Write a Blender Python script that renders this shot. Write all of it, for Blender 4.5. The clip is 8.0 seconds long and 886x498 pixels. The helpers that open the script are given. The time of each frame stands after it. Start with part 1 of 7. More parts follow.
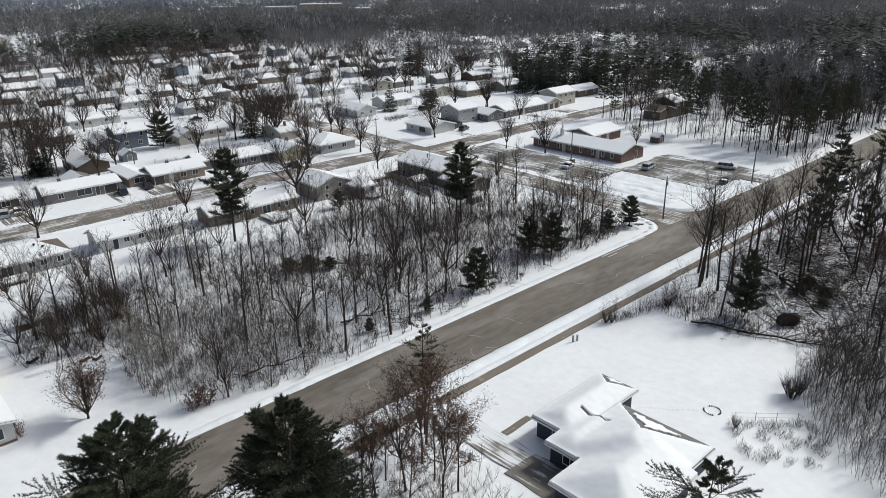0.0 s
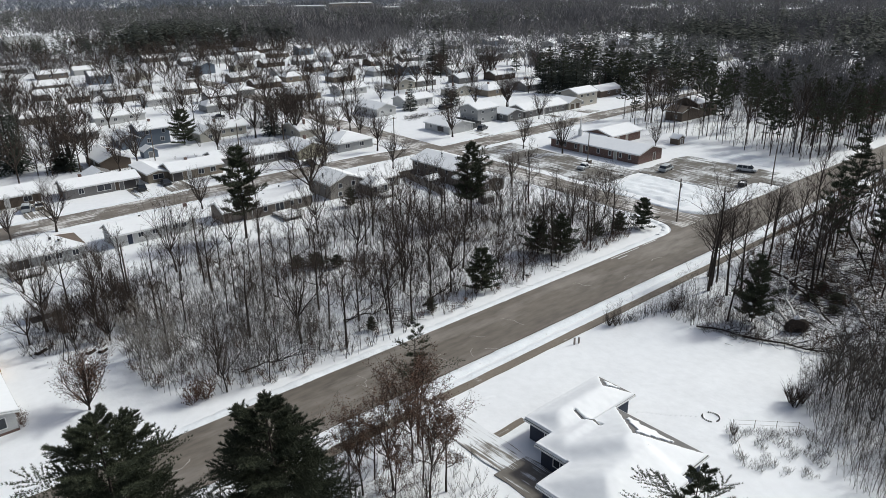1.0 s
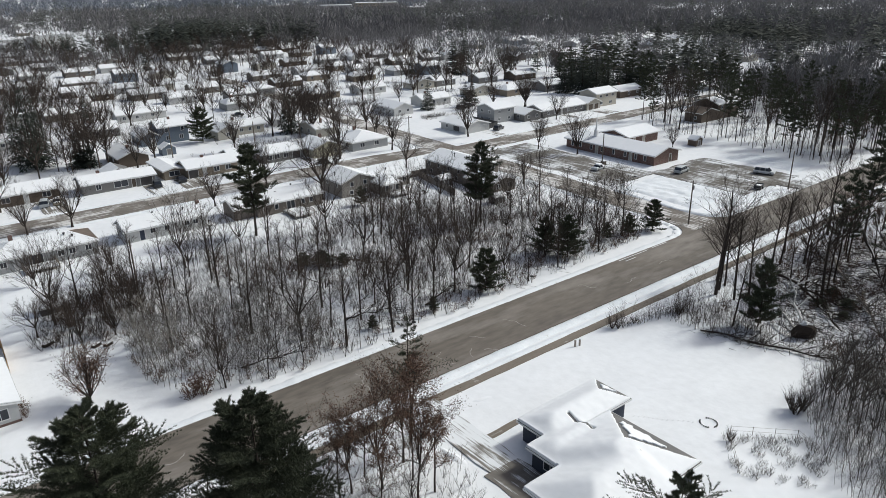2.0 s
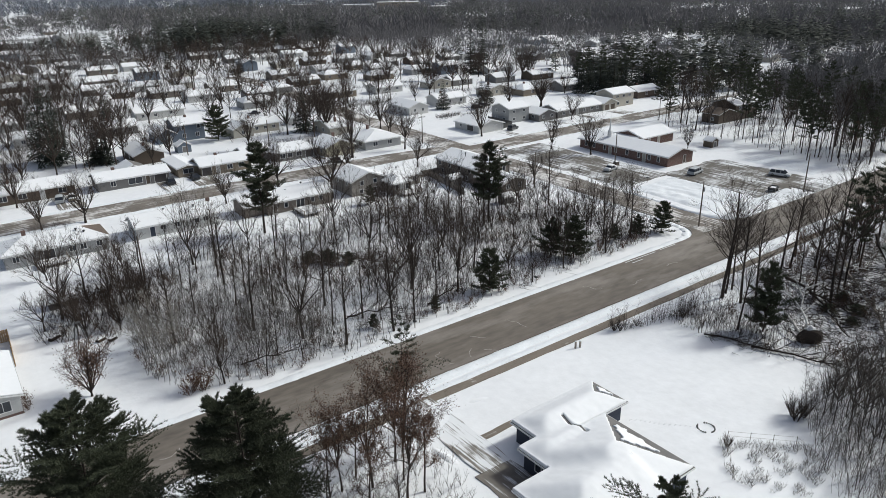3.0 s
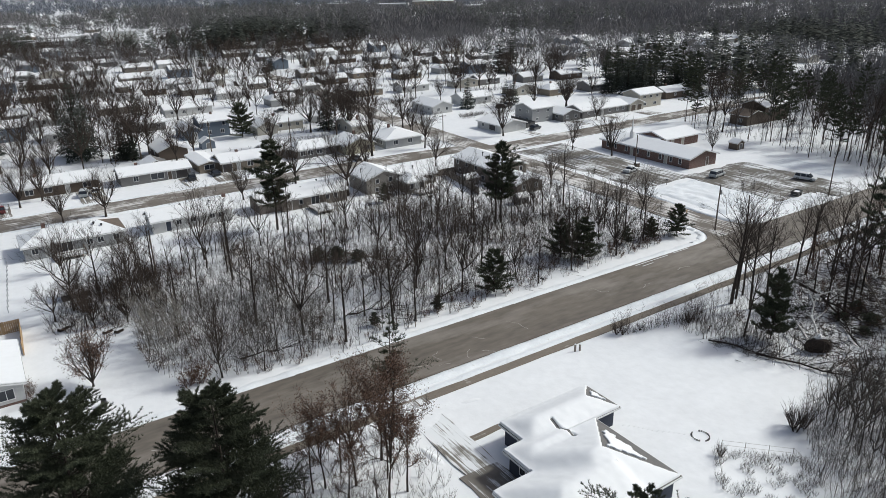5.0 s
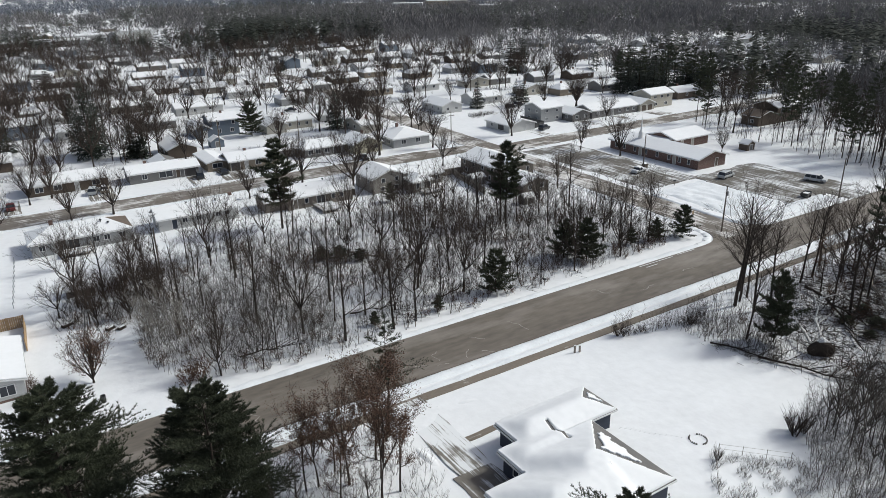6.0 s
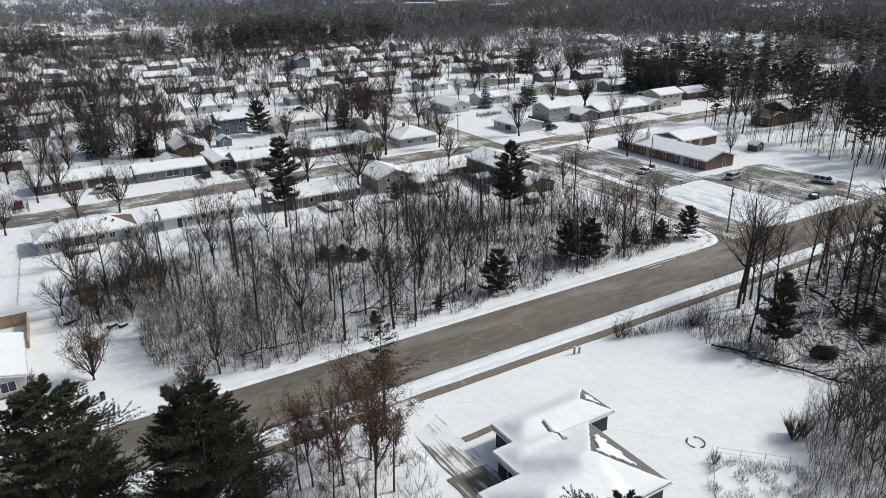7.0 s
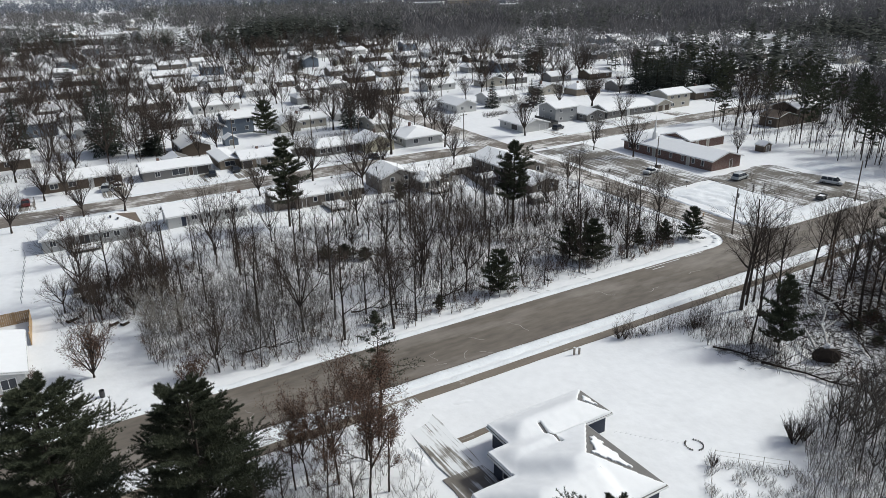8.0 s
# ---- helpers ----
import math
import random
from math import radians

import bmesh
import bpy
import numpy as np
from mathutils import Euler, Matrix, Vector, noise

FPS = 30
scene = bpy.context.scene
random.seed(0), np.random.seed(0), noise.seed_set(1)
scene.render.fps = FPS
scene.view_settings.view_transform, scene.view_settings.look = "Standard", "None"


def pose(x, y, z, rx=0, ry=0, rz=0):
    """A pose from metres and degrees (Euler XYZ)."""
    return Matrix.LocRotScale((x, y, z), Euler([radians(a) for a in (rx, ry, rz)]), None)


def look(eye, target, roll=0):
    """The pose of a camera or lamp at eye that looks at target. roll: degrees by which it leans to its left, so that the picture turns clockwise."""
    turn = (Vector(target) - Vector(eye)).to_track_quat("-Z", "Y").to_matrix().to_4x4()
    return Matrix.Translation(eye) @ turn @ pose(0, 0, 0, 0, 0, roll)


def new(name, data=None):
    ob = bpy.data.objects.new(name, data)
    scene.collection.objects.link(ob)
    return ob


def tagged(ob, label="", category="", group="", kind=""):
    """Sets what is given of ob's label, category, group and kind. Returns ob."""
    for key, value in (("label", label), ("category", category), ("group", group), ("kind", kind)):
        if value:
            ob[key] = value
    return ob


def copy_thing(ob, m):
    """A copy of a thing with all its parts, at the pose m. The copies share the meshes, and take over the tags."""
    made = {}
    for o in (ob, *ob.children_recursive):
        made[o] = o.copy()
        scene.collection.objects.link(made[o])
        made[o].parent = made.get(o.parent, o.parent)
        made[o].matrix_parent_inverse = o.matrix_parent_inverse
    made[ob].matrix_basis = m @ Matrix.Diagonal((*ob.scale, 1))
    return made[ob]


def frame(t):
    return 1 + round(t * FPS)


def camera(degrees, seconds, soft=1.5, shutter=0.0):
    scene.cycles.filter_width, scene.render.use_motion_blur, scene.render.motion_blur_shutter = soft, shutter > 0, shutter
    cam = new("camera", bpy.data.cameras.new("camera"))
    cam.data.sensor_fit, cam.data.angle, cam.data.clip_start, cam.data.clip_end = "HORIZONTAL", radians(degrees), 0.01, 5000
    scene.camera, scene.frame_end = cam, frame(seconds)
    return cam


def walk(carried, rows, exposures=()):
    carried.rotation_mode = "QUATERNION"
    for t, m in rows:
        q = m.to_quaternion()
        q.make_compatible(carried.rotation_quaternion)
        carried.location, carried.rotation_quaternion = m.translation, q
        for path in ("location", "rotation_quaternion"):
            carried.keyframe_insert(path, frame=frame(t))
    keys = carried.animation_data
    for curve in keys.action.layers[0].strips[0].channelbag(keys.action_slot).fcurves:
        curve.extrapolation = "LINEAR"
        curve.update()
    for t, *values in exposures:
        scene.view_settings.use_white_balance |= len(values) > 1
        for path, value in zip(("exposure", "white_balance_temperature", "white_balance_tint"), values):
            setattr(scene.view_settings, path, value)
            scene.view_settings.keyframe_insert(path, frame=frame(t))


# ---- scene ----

# x runs along the wide road (away to the right), y across it towards the housing estate.
cam = camera(64.5, 8.0, soft=0.72)
PATH = [
    (0, 2.01, 0.82, 48.11, 68.75, -42.63, -0.90),
    (0.5, 3.43, -0.37, 48.08, 68.75, -41.39, -0.91),
    (1, 4.79, -1.46, 48.04, 68.74, -40.23, -0.92),
    (1.5, 6.10, -2.48, 48.00, 68.74, -39.14, -0.93),
    (3, 9.68, -5.03, 47.88, 68.73, -36.27, -0.97),
    (3.5, 10.76, -5.73, 47.84, 68.72, -35.44, -0.98),
    (4, 11.78, -6.37, 47.80, 68.72, -34.67, -0.99),
    (4.5, 12.75, -6.94, 47.76, 68.72, -33.96, -1.00),
    (6, 15.33, -8.30, 47.64, 68.70, -32.13, -1.04),
    (6.5, 16.08, -8.65, 47.59, 68.70, -31.61, -1.05),
    (7, 16.78, -8.96, 47.55, 68.70, -31.14, -1.06),
    (7.5, 17.42, -9.22, 47.50, 68.69, -30.71, -1.07),
    (8, 18.01, -9.45, 47.46, 68.69, -30.31, -1.09),
]
walk(cam, [(t, pose(x, y, z, rx, 0, rz) @ pose(0, 0, 0, 0, 0, roll)) for t, x, y, z, rx, rz, roll in PATH],
     exposures=((0, -0.08), (8, -0.08)))

# ---- world and sun ----
SUN_AZ, SUN_EL = -14.0, 41.0   # degrees from +x, and above the horizon
world = bpy.data.worlds.new("winter_sky")
scene.world = world
world.use_nodes = True
wn, wl = world.node_tree.nodes, world.node_tree.links
sky = wn.new("ShaderNodeTexSky")
sky.sky_type = 'NISHITA'
sky.sun_disc = False
sky.sun_elevation = radians(SUN_EL)
sky.sun_rotation = radians(90 - SUN_AZ)
sky.air_density, sky.dust_density, sky.ozone_density = 1.0, 3.0, 1.0
wn["Background"].inputs["Strength"].default_value = 0.108
thin_cloud = wn.new("ShaderNodeHueSaturation")
thin_cloud.inputs["Saturation"].default_value = 0.72
wl.new(sky.outputs[0], thin_cloud.inputs["Color"])
wl.new(thin_cloud.outputs[0], wn["Background"].inputs["Color"])
sun = new("sun", bpy.data.lights.new("sun", "SUN"))
sun.data.energy, sun.data.angle, sun.data.color = 2.6, radians(7), (0.925, 0.972, 0.935)
sd = Vector((math.cos(radians(SUN_AZ)) * math.cos(radians(SUN_EL)), math.sin(radians(SUN_AZ)) * math.cos(radians(SUN_EL)), math.sin(radians(SUN_EL))))
sun.matrix_world = look(sd * 300, (0, 0, 0))


# ---- materials ----
def material(name, base, rough=0.8, spread=0.12, scale=3.0, fine=30.0, bump=0.3, metal=0.0, island=0.0, stretch=(1, 1, 1), second=None, amount=0.5, edge=0.08):
    """Noise at two scales over one or two colours, with relief. island: tone change from piece to piece."""
    m = bpy.data.materials.new(name)
    m.use_nodes = True
    n, l = m.node_tree.nodes, m.node_tree.links
    p = n["Principled BSDF"]
    p.inputs["Roughness"].default_value, p.inputs["Metallic"].default_value = rough, metal
    co = n.new("ShaderNodeTexCoord")
    mp = n.new("ShaderNodeMapping")
    mp.inputs["Scale"].default_value = stretch
    geo = n.new("ShaderNodeNewGeometry")
    l.new(geo.outputs["Position"], mp.inputs["Vector"])
    big, small = n.new("ShaderNodeTexNoise"), n.new("ShaderNodeTexNoise")
    big.inputs["Scale"].default_value, small.inputs["Scale"].default_value = 1 / scale, fine
    big.inputs["Detail"].default_value, small.inputs["Detail"].default_value = 6, 3
    for t in (big, small):
        l.new(mp.outputs[0], t.inputs["Vector"])
    hsv = n.new("ShaderNodeHueSaturation")
    hsv.inputs["Color"].default_value = (*base, 1)
    add = n.new("ShaderNodeMath"); add.operation = "ADD"
    l.new(big.outputs["Fac"], add.inputs[0]); l.new(small.outputs["Fac"], add.inputs[1])
    last = add
    top = 2.0
    if island:
        rnd = n.new("ShaderNodeMath"); rnd.operation = "MULTIPLY_ADD"
        info = n.new("ShaderNodeObjectInfo")
        mixr = n.new("ShaderNodeMath"); mixr.operation = "ADD"
        l.new(info.outputs["Random"], mixr.inputs[0]); l.new(geo.outputs["Random Per Island"], mixr.inputs[1])
        l.new(mixr.outputs[0], rnd.inputs[0]); rnd.inputs[1].default_value = island; l.new(add.outputs[0], rnd.inputs[2])
        last, top = rnd, 2.0 + 2 * island
    rng = n.new("ShaderNodeMapRange")
    rng.inputs["From Min"].default_value, rng.inputs["From Max"].default_value = 0.5, top - 0.5
    rng.inputs["To Min"].default_value, rng.inputs["To Max"].default_value = 1 - 2 * spread, 1 + 2 * spread
    l.new(last.outputs[0], rng.inputs["Value"]); l.new(rng.outputs[0], hsv.inputs["Value"])
    colour = hsv.outputs[0]
    if second:
        patch = n.new("ShaderNodeTexNoise")
        patch.inputs["Scale"].default_value, patch.inputs["Detail"].default_value = 1.7 / scale, 8
        patch.inputs["Roughness"].default_value = 0.65
        l.new(mp.outputs[0], patch.inputs["Vector"])
        cut = n.new("ShaderNodeMapRange")
        cut.inputs["From Min"].default_value, cut.inputs["From Max"].default_value = amount - edge, amount + edge
        l.new(patch.outputs["Fac"], cut.inputs["Value"])
        mix = n.new("ShaderNodeMix"); mix.data_type = "RGBA"
        l.new(cut.outputs[0], mix.inputs["Factor"]); l.new(colour, mix.inputs["A"])
        mix.inputs["B"].default_value = (*second, 1)
        colour = mix.outputs["Result"]
    l.new(colour, p.inputs["Base Color"])
    if bump:
        b = n.new("ShaderNodeBump")
        b.inputs["Strength"].default_value, b.inputs["Distance"].default_value = bump, 0.05
        l.new(last.outputs[0], b.inputs["Height"]); l.new(b.outputs[0], p.inputs["Normal"])
    return m


def siding(name, base, pitch=0.2, brick=False):
    """Lapped boards, or brick courses, as fine relief and tone."""
    m = material(name, base, 0.75, 0.08, 4.0, 12.0, 0.1)
    n, l = m.node_tree.nodes, m.node_tree.links
    p = n["Principled BSDF"]
    geo = n.new("ShaderNodeNewGeometry")
    if brick:
        sep = n.new("ShaderNodeSeparateXYZ"); l.new(geo.outputs["Position"], sep.inputs[0])
        s2 = n.new("ShaderNodeMath"); l.new(sep.outputs[0], s2.inputs[0]); l.new(sep.outputs[1], s2.inputs[1])
        com = n.new("ShaderNodeCombineXYZ"); l.new(s2.outputs[0], com.inputs[0]); l.new(sep.outputs[2], com.inputs[1])
        t = n.new("ShaderNodeTexBrick"); l.new(com.outputs[0], t.inputs["Vector"])
        t.inputs["Scale"].default_value = 1.0
        t.inputs["Brick Width"].default_value, t.inputs["Row Height"].default_value = 0.22, 0.075
        t.inputs["Mortar Size"].default_value = 0.01
        t.inputs["Color1"].default_value = (*[c * 0.8 for c in base], 1)
        t.inputs["Color2"].default_value = (*[c * 1.2 for c in base], 1)
        t.inputs["Mortar"].default_value = (0.2, 0.17, 0.15, 1)
        l.new(t.outputs["Color"], p.inputs["Base Color"])
        return m
    w = n.new("ShaderNodeTexWave")
    w.wave_type, w.bands_direction, w.wave_profile = "BANDS", "Z", "SAW"
    w.inputs["Scale"].default_value = 0.314 / pitch
    l.new(geo.outputs["Position"], w.inputs["Vector"])
    b = n.new("ShaderNodeBump"); b.inputs["Strength"].default_value, b.inputs["Distance"].default_value = 0.7, 0.02
    l.new(w.outputs["Fac"], b.inputs["Height"]); l.new(b.outputs[0], p.inputs["Normal"])
    return m


def streaked(name, base, snow, along, cover, soft=0.05):
    """Paving with long thin streaks of blown snow and tyre tracks that run along x or y."""
    m = material(name, base, 0.85, 0.16, 4.0, 1.5, 0.15)
    n, l = m.node_tree.nodes, m.node_tree.links
    p = n["Principled BSDF"]
    plain = p.inputs["Base Color"].links[0].from_socket
    geo, mp = n.new("ShaderNodeNewGeometry"), n.new("ShaderNodeMapping")
    mp.inputs["Scale"].default_value = (0.09, 2.4, 1) if along == "x" else (2.4, 0.09, 1)
    l.new(geo.outputs["Position"], mp.inputs["Vector"])
    streak, patch = n.new("ShaderNodeTexNoise"), n.new("ShaderNodeTexNoise")
    for t, sc, det in ((streak, 1.0, 6), (patch, 0.11, 4)):
        t.inputs["Scale"].default_value, t.inputs["Detail"].default_value, t.inputs["Roughness"].default_value = sc, det, 0.62
    l.new(mp.outputs[0], streak.inputs["Vector"]); l.new(geo.outputs["Position"], patch.inputs["Vector"])
    both = n.new("ShaderNodeMath"); both.operation = "MULTIPLY_ADD"
    l.new(patch.outputs["Fac"], both.inputs[0]); both.inputs[1].default_value = 1.0; l.new(streak.outputs["Fac"], both.inputs[2])
    cut = n.new("ShaderNodeMapRange")
    cut.inputs["From Min"].default_value, cut.inputs["From Max"].default_value = cover + 0.5 - soft, cover + 0.5 + soft
    l.new(both.outputs[0], cut.inputs["Value"])
    mix = n.new("ShaderNodeMix"); mix.data_type = "RGBA"
    l.new(cut.outputs[0], mix.inputs["Factor"]); l.new(plain, mix.inputs["A"]); mix.inputs["B"].default_value = (*snow, 1)
    l.new(mix.outputs["Result"], p.inputs["Base Color"])
    return m


SNOW = material("snow", (0.86, 0.865, 0.875), 0.65, 0.035, 6.0, 0.8, 1.0)
ROOF_SNOW = material("roof_snow", (0.86, 0.865, 0.875), 0.65, 0.02, 3.0, 1.5, 0.25)
BANK_SNOW = material("bank_snow", (0.8, 0.82, 0.84), 0.7, 0.05, 2.0, 3.0, 0.8, second=(0.5, 0.47, 0.43), amount=0.7)
ROAD = material("salted_road", (0.15, 0.128, 0.106), 0.8, 0.24, 9.0, 1.2, 0.15, stretch=(0.3, 1.0, 1), second=(0.3, 0.27, 0.24), amount=0.62, edge=0.14)
STREET = streaked("slushy_street", (0.17, 0.147, 0.125), (0.66, 0.64, 0.62), "x", 0.57)
STREET_B = streaked("slushy_side_street", (0.17, 0.147, 0.125), (0.66, 0.64, 0.62), "y", 0.55)
LOT = streaked("wind_swept_lot", (0.13, 0.116, 0.1), (0.74, 0.75, 0.76), "y", 0.56, 0.07)
DRIVE = streaked("driveway_concrete", (0.2, 0.18, 0.155), (0.82, 0.83, 0.84), "y", 0.52)
APRON = streaked("apron_concrete", (0.17, 0.152, 0.132), (0.8, 0.81, 0.82), "y", 0.6)
WALKWAY = material("sidewalk_concrete", (0.2, 0.168, 0.135), 0.9, 0.12, 4.0, 3.0, 0.15, stretch=(0.5, 1.5, 1), second=(0.7, 0.68, 0.66), amount=0.7)
SHINGLE = material("grey_shingle", (0.15, 0.145, 0.14), 0.95, 0.12, 2.0, 7.0, 0.3, stretch=(1, 1, 3))
BROWN_SHINGLE = material("brown_shingle", (0.13, 0.1, 0.08), 0.95, 0.15, 2.0, 7.0, 0.3)
BARK = material("bark", (0.05, 0.04, 0.034), 0.95, 0.25, 1.5, 12.0, 0.5, island=0.4)
# bluish distance haze is mixed into this twig colour for the horizon woods
HORIZON_TWIG = material("hazed_horizon_twig", (0.18, 0.195, 0.225), 0.95, 0.2, 1.5, 8.0, 0.0, island=0.5)
# paler than TWIG: haze over the distant woods is put into the colour
FAR_TWIG = material("hazed_far_twig", (0.165, 0.158, 0.16), 0.95, 0.2, 1.5, 8.0, 0.0, island=0.5)
TWIG = material("twig", (0.066, 0.051, 0.043), 0.95, 0.2, 1.5, 8.0, 0.0, island=0.5)
PALE_TWIG = material("pale_twig", (0.1, 0.088, 0.078), 0.95, 0.2, 2.0, 8.0, 0.0, island=0.5)
BIRCH = material("pale_birch_bark", (0.3, 0.28, 0.25), 0.85, 0.25, 0.6, 9.0, 0.2, island=0.4)
NEEDLE = material("pine_needles", (0.068, 0.077, 0.049), 0.7, 0.3, 2.0, 6.0, 0.0, island=0.7)
# lighter than SPRUCE, with aerial haze painted in, for evergreens far off
FAR_NEEDLE = material("hazed_needles", (0.062, 0.07, 0.056), 0.75, 0.3, 2.0, 6.0, 0.0, island=0.7)
SPRUCE = material("spruce_needles", (0.04, 0.048, 0.038), 0.75, 0.3, 2.0, 6.0, 0.0, island=0.7)
BROWN_LEAF = material("dry_oak_leaf", (0.13, 0.078, 0.055), 0.85, 0.25, 1.0, 6.0, 0.0, island=0.7)
TRIM = material("white_trim", (0.78, 0.78, 0.77), 0.5, 0.03, 2.0, 10.0, 0.0)
GLASS = material("window_glass", (0.03, 0.035, 0.045), 0.08, 0.1, 2.0, 4.0, 0.0)
METAL = material("galvanised_metal", (0.35, 0.36, 0.37), 0.4, 0.1, 1.0, 10.0, 0.0, metal=0.7)
DARK = material("dark_metal", (0.05, 0.05, 0.05), 0.6, 0.1, 1.0, 10.0, 0.0)
POLE = material("weathered_pole", (0.13, 0.105, 0.085), 0.9, 0.2, 1.0, 12.0, 0.3, stretch=(1, 1, 0.2))
TAN_WOOD = material("fence_cedar", (0.4, 0.27, 0.15), 0.85, 0.15, 1.0, 8.0, 0.2)
GREY_WOOD = material("weathered_wood", (0.24, 0.21, 0.18), 0.9, 0.15, 1.0, 8.0, 0.2)
for m_ in (BARK, FAR_TWIG, HORIZON_TWIG, TWIG, PALE_TWIG, NEEDLE, FAR_NEEDLE, SPRUCE, BROWN_LEAF):
    m_.node_tree.nodes["Principled BSDF"].inputs["Specular IOR Level"].default_value = 0.2
BRICK = siding("red_brick", (0.125, 0.055, 0.042), brick=True)
CLADS = {
    "navy": siding("navy_siding", (0.028, 0.038, 0.062)),
    "white": siding("white_siding", (0.5, 0.5, 0.49)),
    "cream": siding("cream_siding", (0.42, 0.395, 0.34)),
    "grey": siding("grey_siding", (0.17, 0.165, 0.16)),
    "taupe": siding("taupe_siding", (0.17, 0.148, 0.128)),
    "brown": siding("brown_siding", (0.1, 0.075, 0.056)),
    "blue": siding("slate_blue_siding", (0.13, 0.16, 0.2)),
    "tan": siding("tan_siding", (0.23, 0.19, 0.145)),
    "greige": siding("greige_siding", (0.25, 0.23, 0.205)),
    "dark": siding("charcoal_siding", (0.07, 0.065, 0.065)),
    "yellow": siding("pale_yellow_siding", (0.42, 0.39, 0.29)),
    "stone": siding("pale_grey_siding", (0.32, 0.325, 0.325)),
    "red": BRICK,
}


# ---- mesh tools ----
class Mesh:
    """Lists of corners and faces that one mesh is made from."""

    def __init__(self):
        self.v, self.f = [], []

    def poly(self, pts):
        k = len(self.v)
        self.v.extend(tuple(p) for p in pts)
        self.f.append(tuple(range(k, k + len(pts))))

    def solid(self, bottom, top):
        """A closed body between two rings of equally many corners."""
        k, n = len(self.v), len(bottom)
        self.v.extend(tuple(p) for p in bottom)
        self.v.extend(tuple(p) for p in top)
        self.f.append(tuple(range(k + n - 1, k - 1, -1)))
        self.f.append(tuple(range(k + n, k + 2 * n)))
        for i in range(n):
            j = (i + 1) % n
            self.f.append((k + i, k + j, k + n + j, k + n + i))

    def poly_plate(self, ring, z0, z1):
        """A flat plate over an outline."""
        self.solid([(x, y, z0) for x, y in ring], [(x, y, z1) for x, y in ring])
        return self

    def box(self, x0, x1, y0, y1, z0, z1, c=0.0):
        """A box; c takes that much off its upper edges."""
        r = [(x0, y0), (x1, y0), (x1, y1), (x0, y1)]
        if c <= 0:
            self.solid([(x, y, z0) for x, y in r], [(x, y, z1) for x, y in r])
            return self
        k = len(self.v)
        for d, z in ((0, z0), (0, z1 - c), (c, z1)):
            self.v.extend([(x0 + d, y0 + d, z), (x1 - d, y0 + d, z), (x1 - d, y1 - d, z), (x0 + d, y1 - d, z)])
        self.f.append((k + 3, k + 2, k + 1, k))
        self.f.append((k + 8, k + 9, k + 10, k + 11))
        for q in (0, 4):
            for i in range(4):
                j = (i + 1) % 4
                self.f.append((k + q + i, k + q + j, k + q + 4 + j, k + q + 4 + i))
        return self

    def tube(self, pts, radii, sides=5):
        """A tapering limb through the points; a last radius of 0 makes a tip."""
        k = len(self.v)
        n = len(pts)
        for i, p in enumerate(pts):
            p = Vector(p)
            d = (Vector(pts[min(i + 1, n - 1)]) - Vector(pts[max(i - 1, 0)])).normalized()
            a = d.cross(Vector((0.31, 0.95, 0.05) if abs(d.z) > 0.6 else (0, 0, 1))).normalized()
            b = d.cross(a)
            if i == n - 1 and radii[i] <= 0:
                self.v.append(tuple(p))
                break
            for s in range(sides):
                w = 2 * math.pi * s / sides
                self.v.append(tuple(p + (a * math.cos(w) + b * math.sin(w)) * radii[i]))
        rings = n - 1 if radii[-1] <= 0 else n
        for i in range(rings - 1):
            for s in range(sides):
                t = (s + 1) % sides
                self.f.append((k + i * sides + s, k + i * sides + t, k + (i + 1) * sides + t, k + (i + 1) * sides + s))
        if radii[-1] <= 0:
            tip, base = k + rings * sides, k + (rings - 1) * sides
            for s in range(sides):
                self.f.append((base + s, base + (s + 1) % sides, tip))
        return self

    def blade(self, p, q, w):
        """The finest twig: one thin tapering sliver, turned by chance from its own place."""
        p, q = Vector(p), Vector(q)
        a = (q - p).cross(Vector((math.sin(91 * q.x), math.cos(77 * q.y), math.sin(53 * q.z)))).normalized() * w
        k = len(self.v)
        self.v += [tuple(p + a), tuple(p - a), tuple(q)]
        self.f.append((k, k + 1, k + 2))

    def join(self, other, m=None):
        k = len(self.v)
        self.v.extend(tuple(m @ Vector(p)) for p in other.v) if m else self.v.extend(other.v)
        self.f.extend(tuple(i + k for i in g) for g in other.f)
        return self

    def data(self, name, mat, smooth=False):
        me = bpy.data.meshes.new(name)
        me.from_pydata(self.v, [], self.f)
        me.materials.append(mat)
        if smooth:
            me.polygons.foreach_set("use_smooth", [True] * len(me.polygons))
        me.update()
        return me


def part(name, mesh, mat, parent=None, label="", smooth=False):
    ob = new(name, mesh.data(name, mat, smooth) if isinstance(mesh, Mesh) else mesh)
    if parent:
        ob.parent = parent
    return tagged(ob, label)


def thing(name, x, y, z=0.0, turn=0.0, label="", category="", group=""):
    ob = new(name)
    ob.matrix_basis = pose(x, y, z, 0, 0, turn)
    return tagged(ob, label, category, group)


def structure(name, mesh, mat, label="", category="", smooth=False):
    return tagged(part(name, mesh, mat, None, label, smooth), label, category, "", "structure")


# ---- ground and roads ----
# centre lines, half widths
ROADS = {
    "road_main": ([(-700, 63.8), (900, 63.8)], 5.1, ROAD),
    "street_side": ([(131.9, 68.9), (133.5, 100), (135.3, 150), (137.6, 225), (143, 280), (147, 330), (145, 365)], 4.2, STREET_B),
    "street_estate": ([(-400, 163), (-60, 161.5), (20, 160.3), (110, 160.8), (131, 158.5)], 4.6, STREET),
    "street_east": ([(139.6, 153.6), (180, 154.6), (230, 155.6), (420, 160)], 4.3, STREET),
}


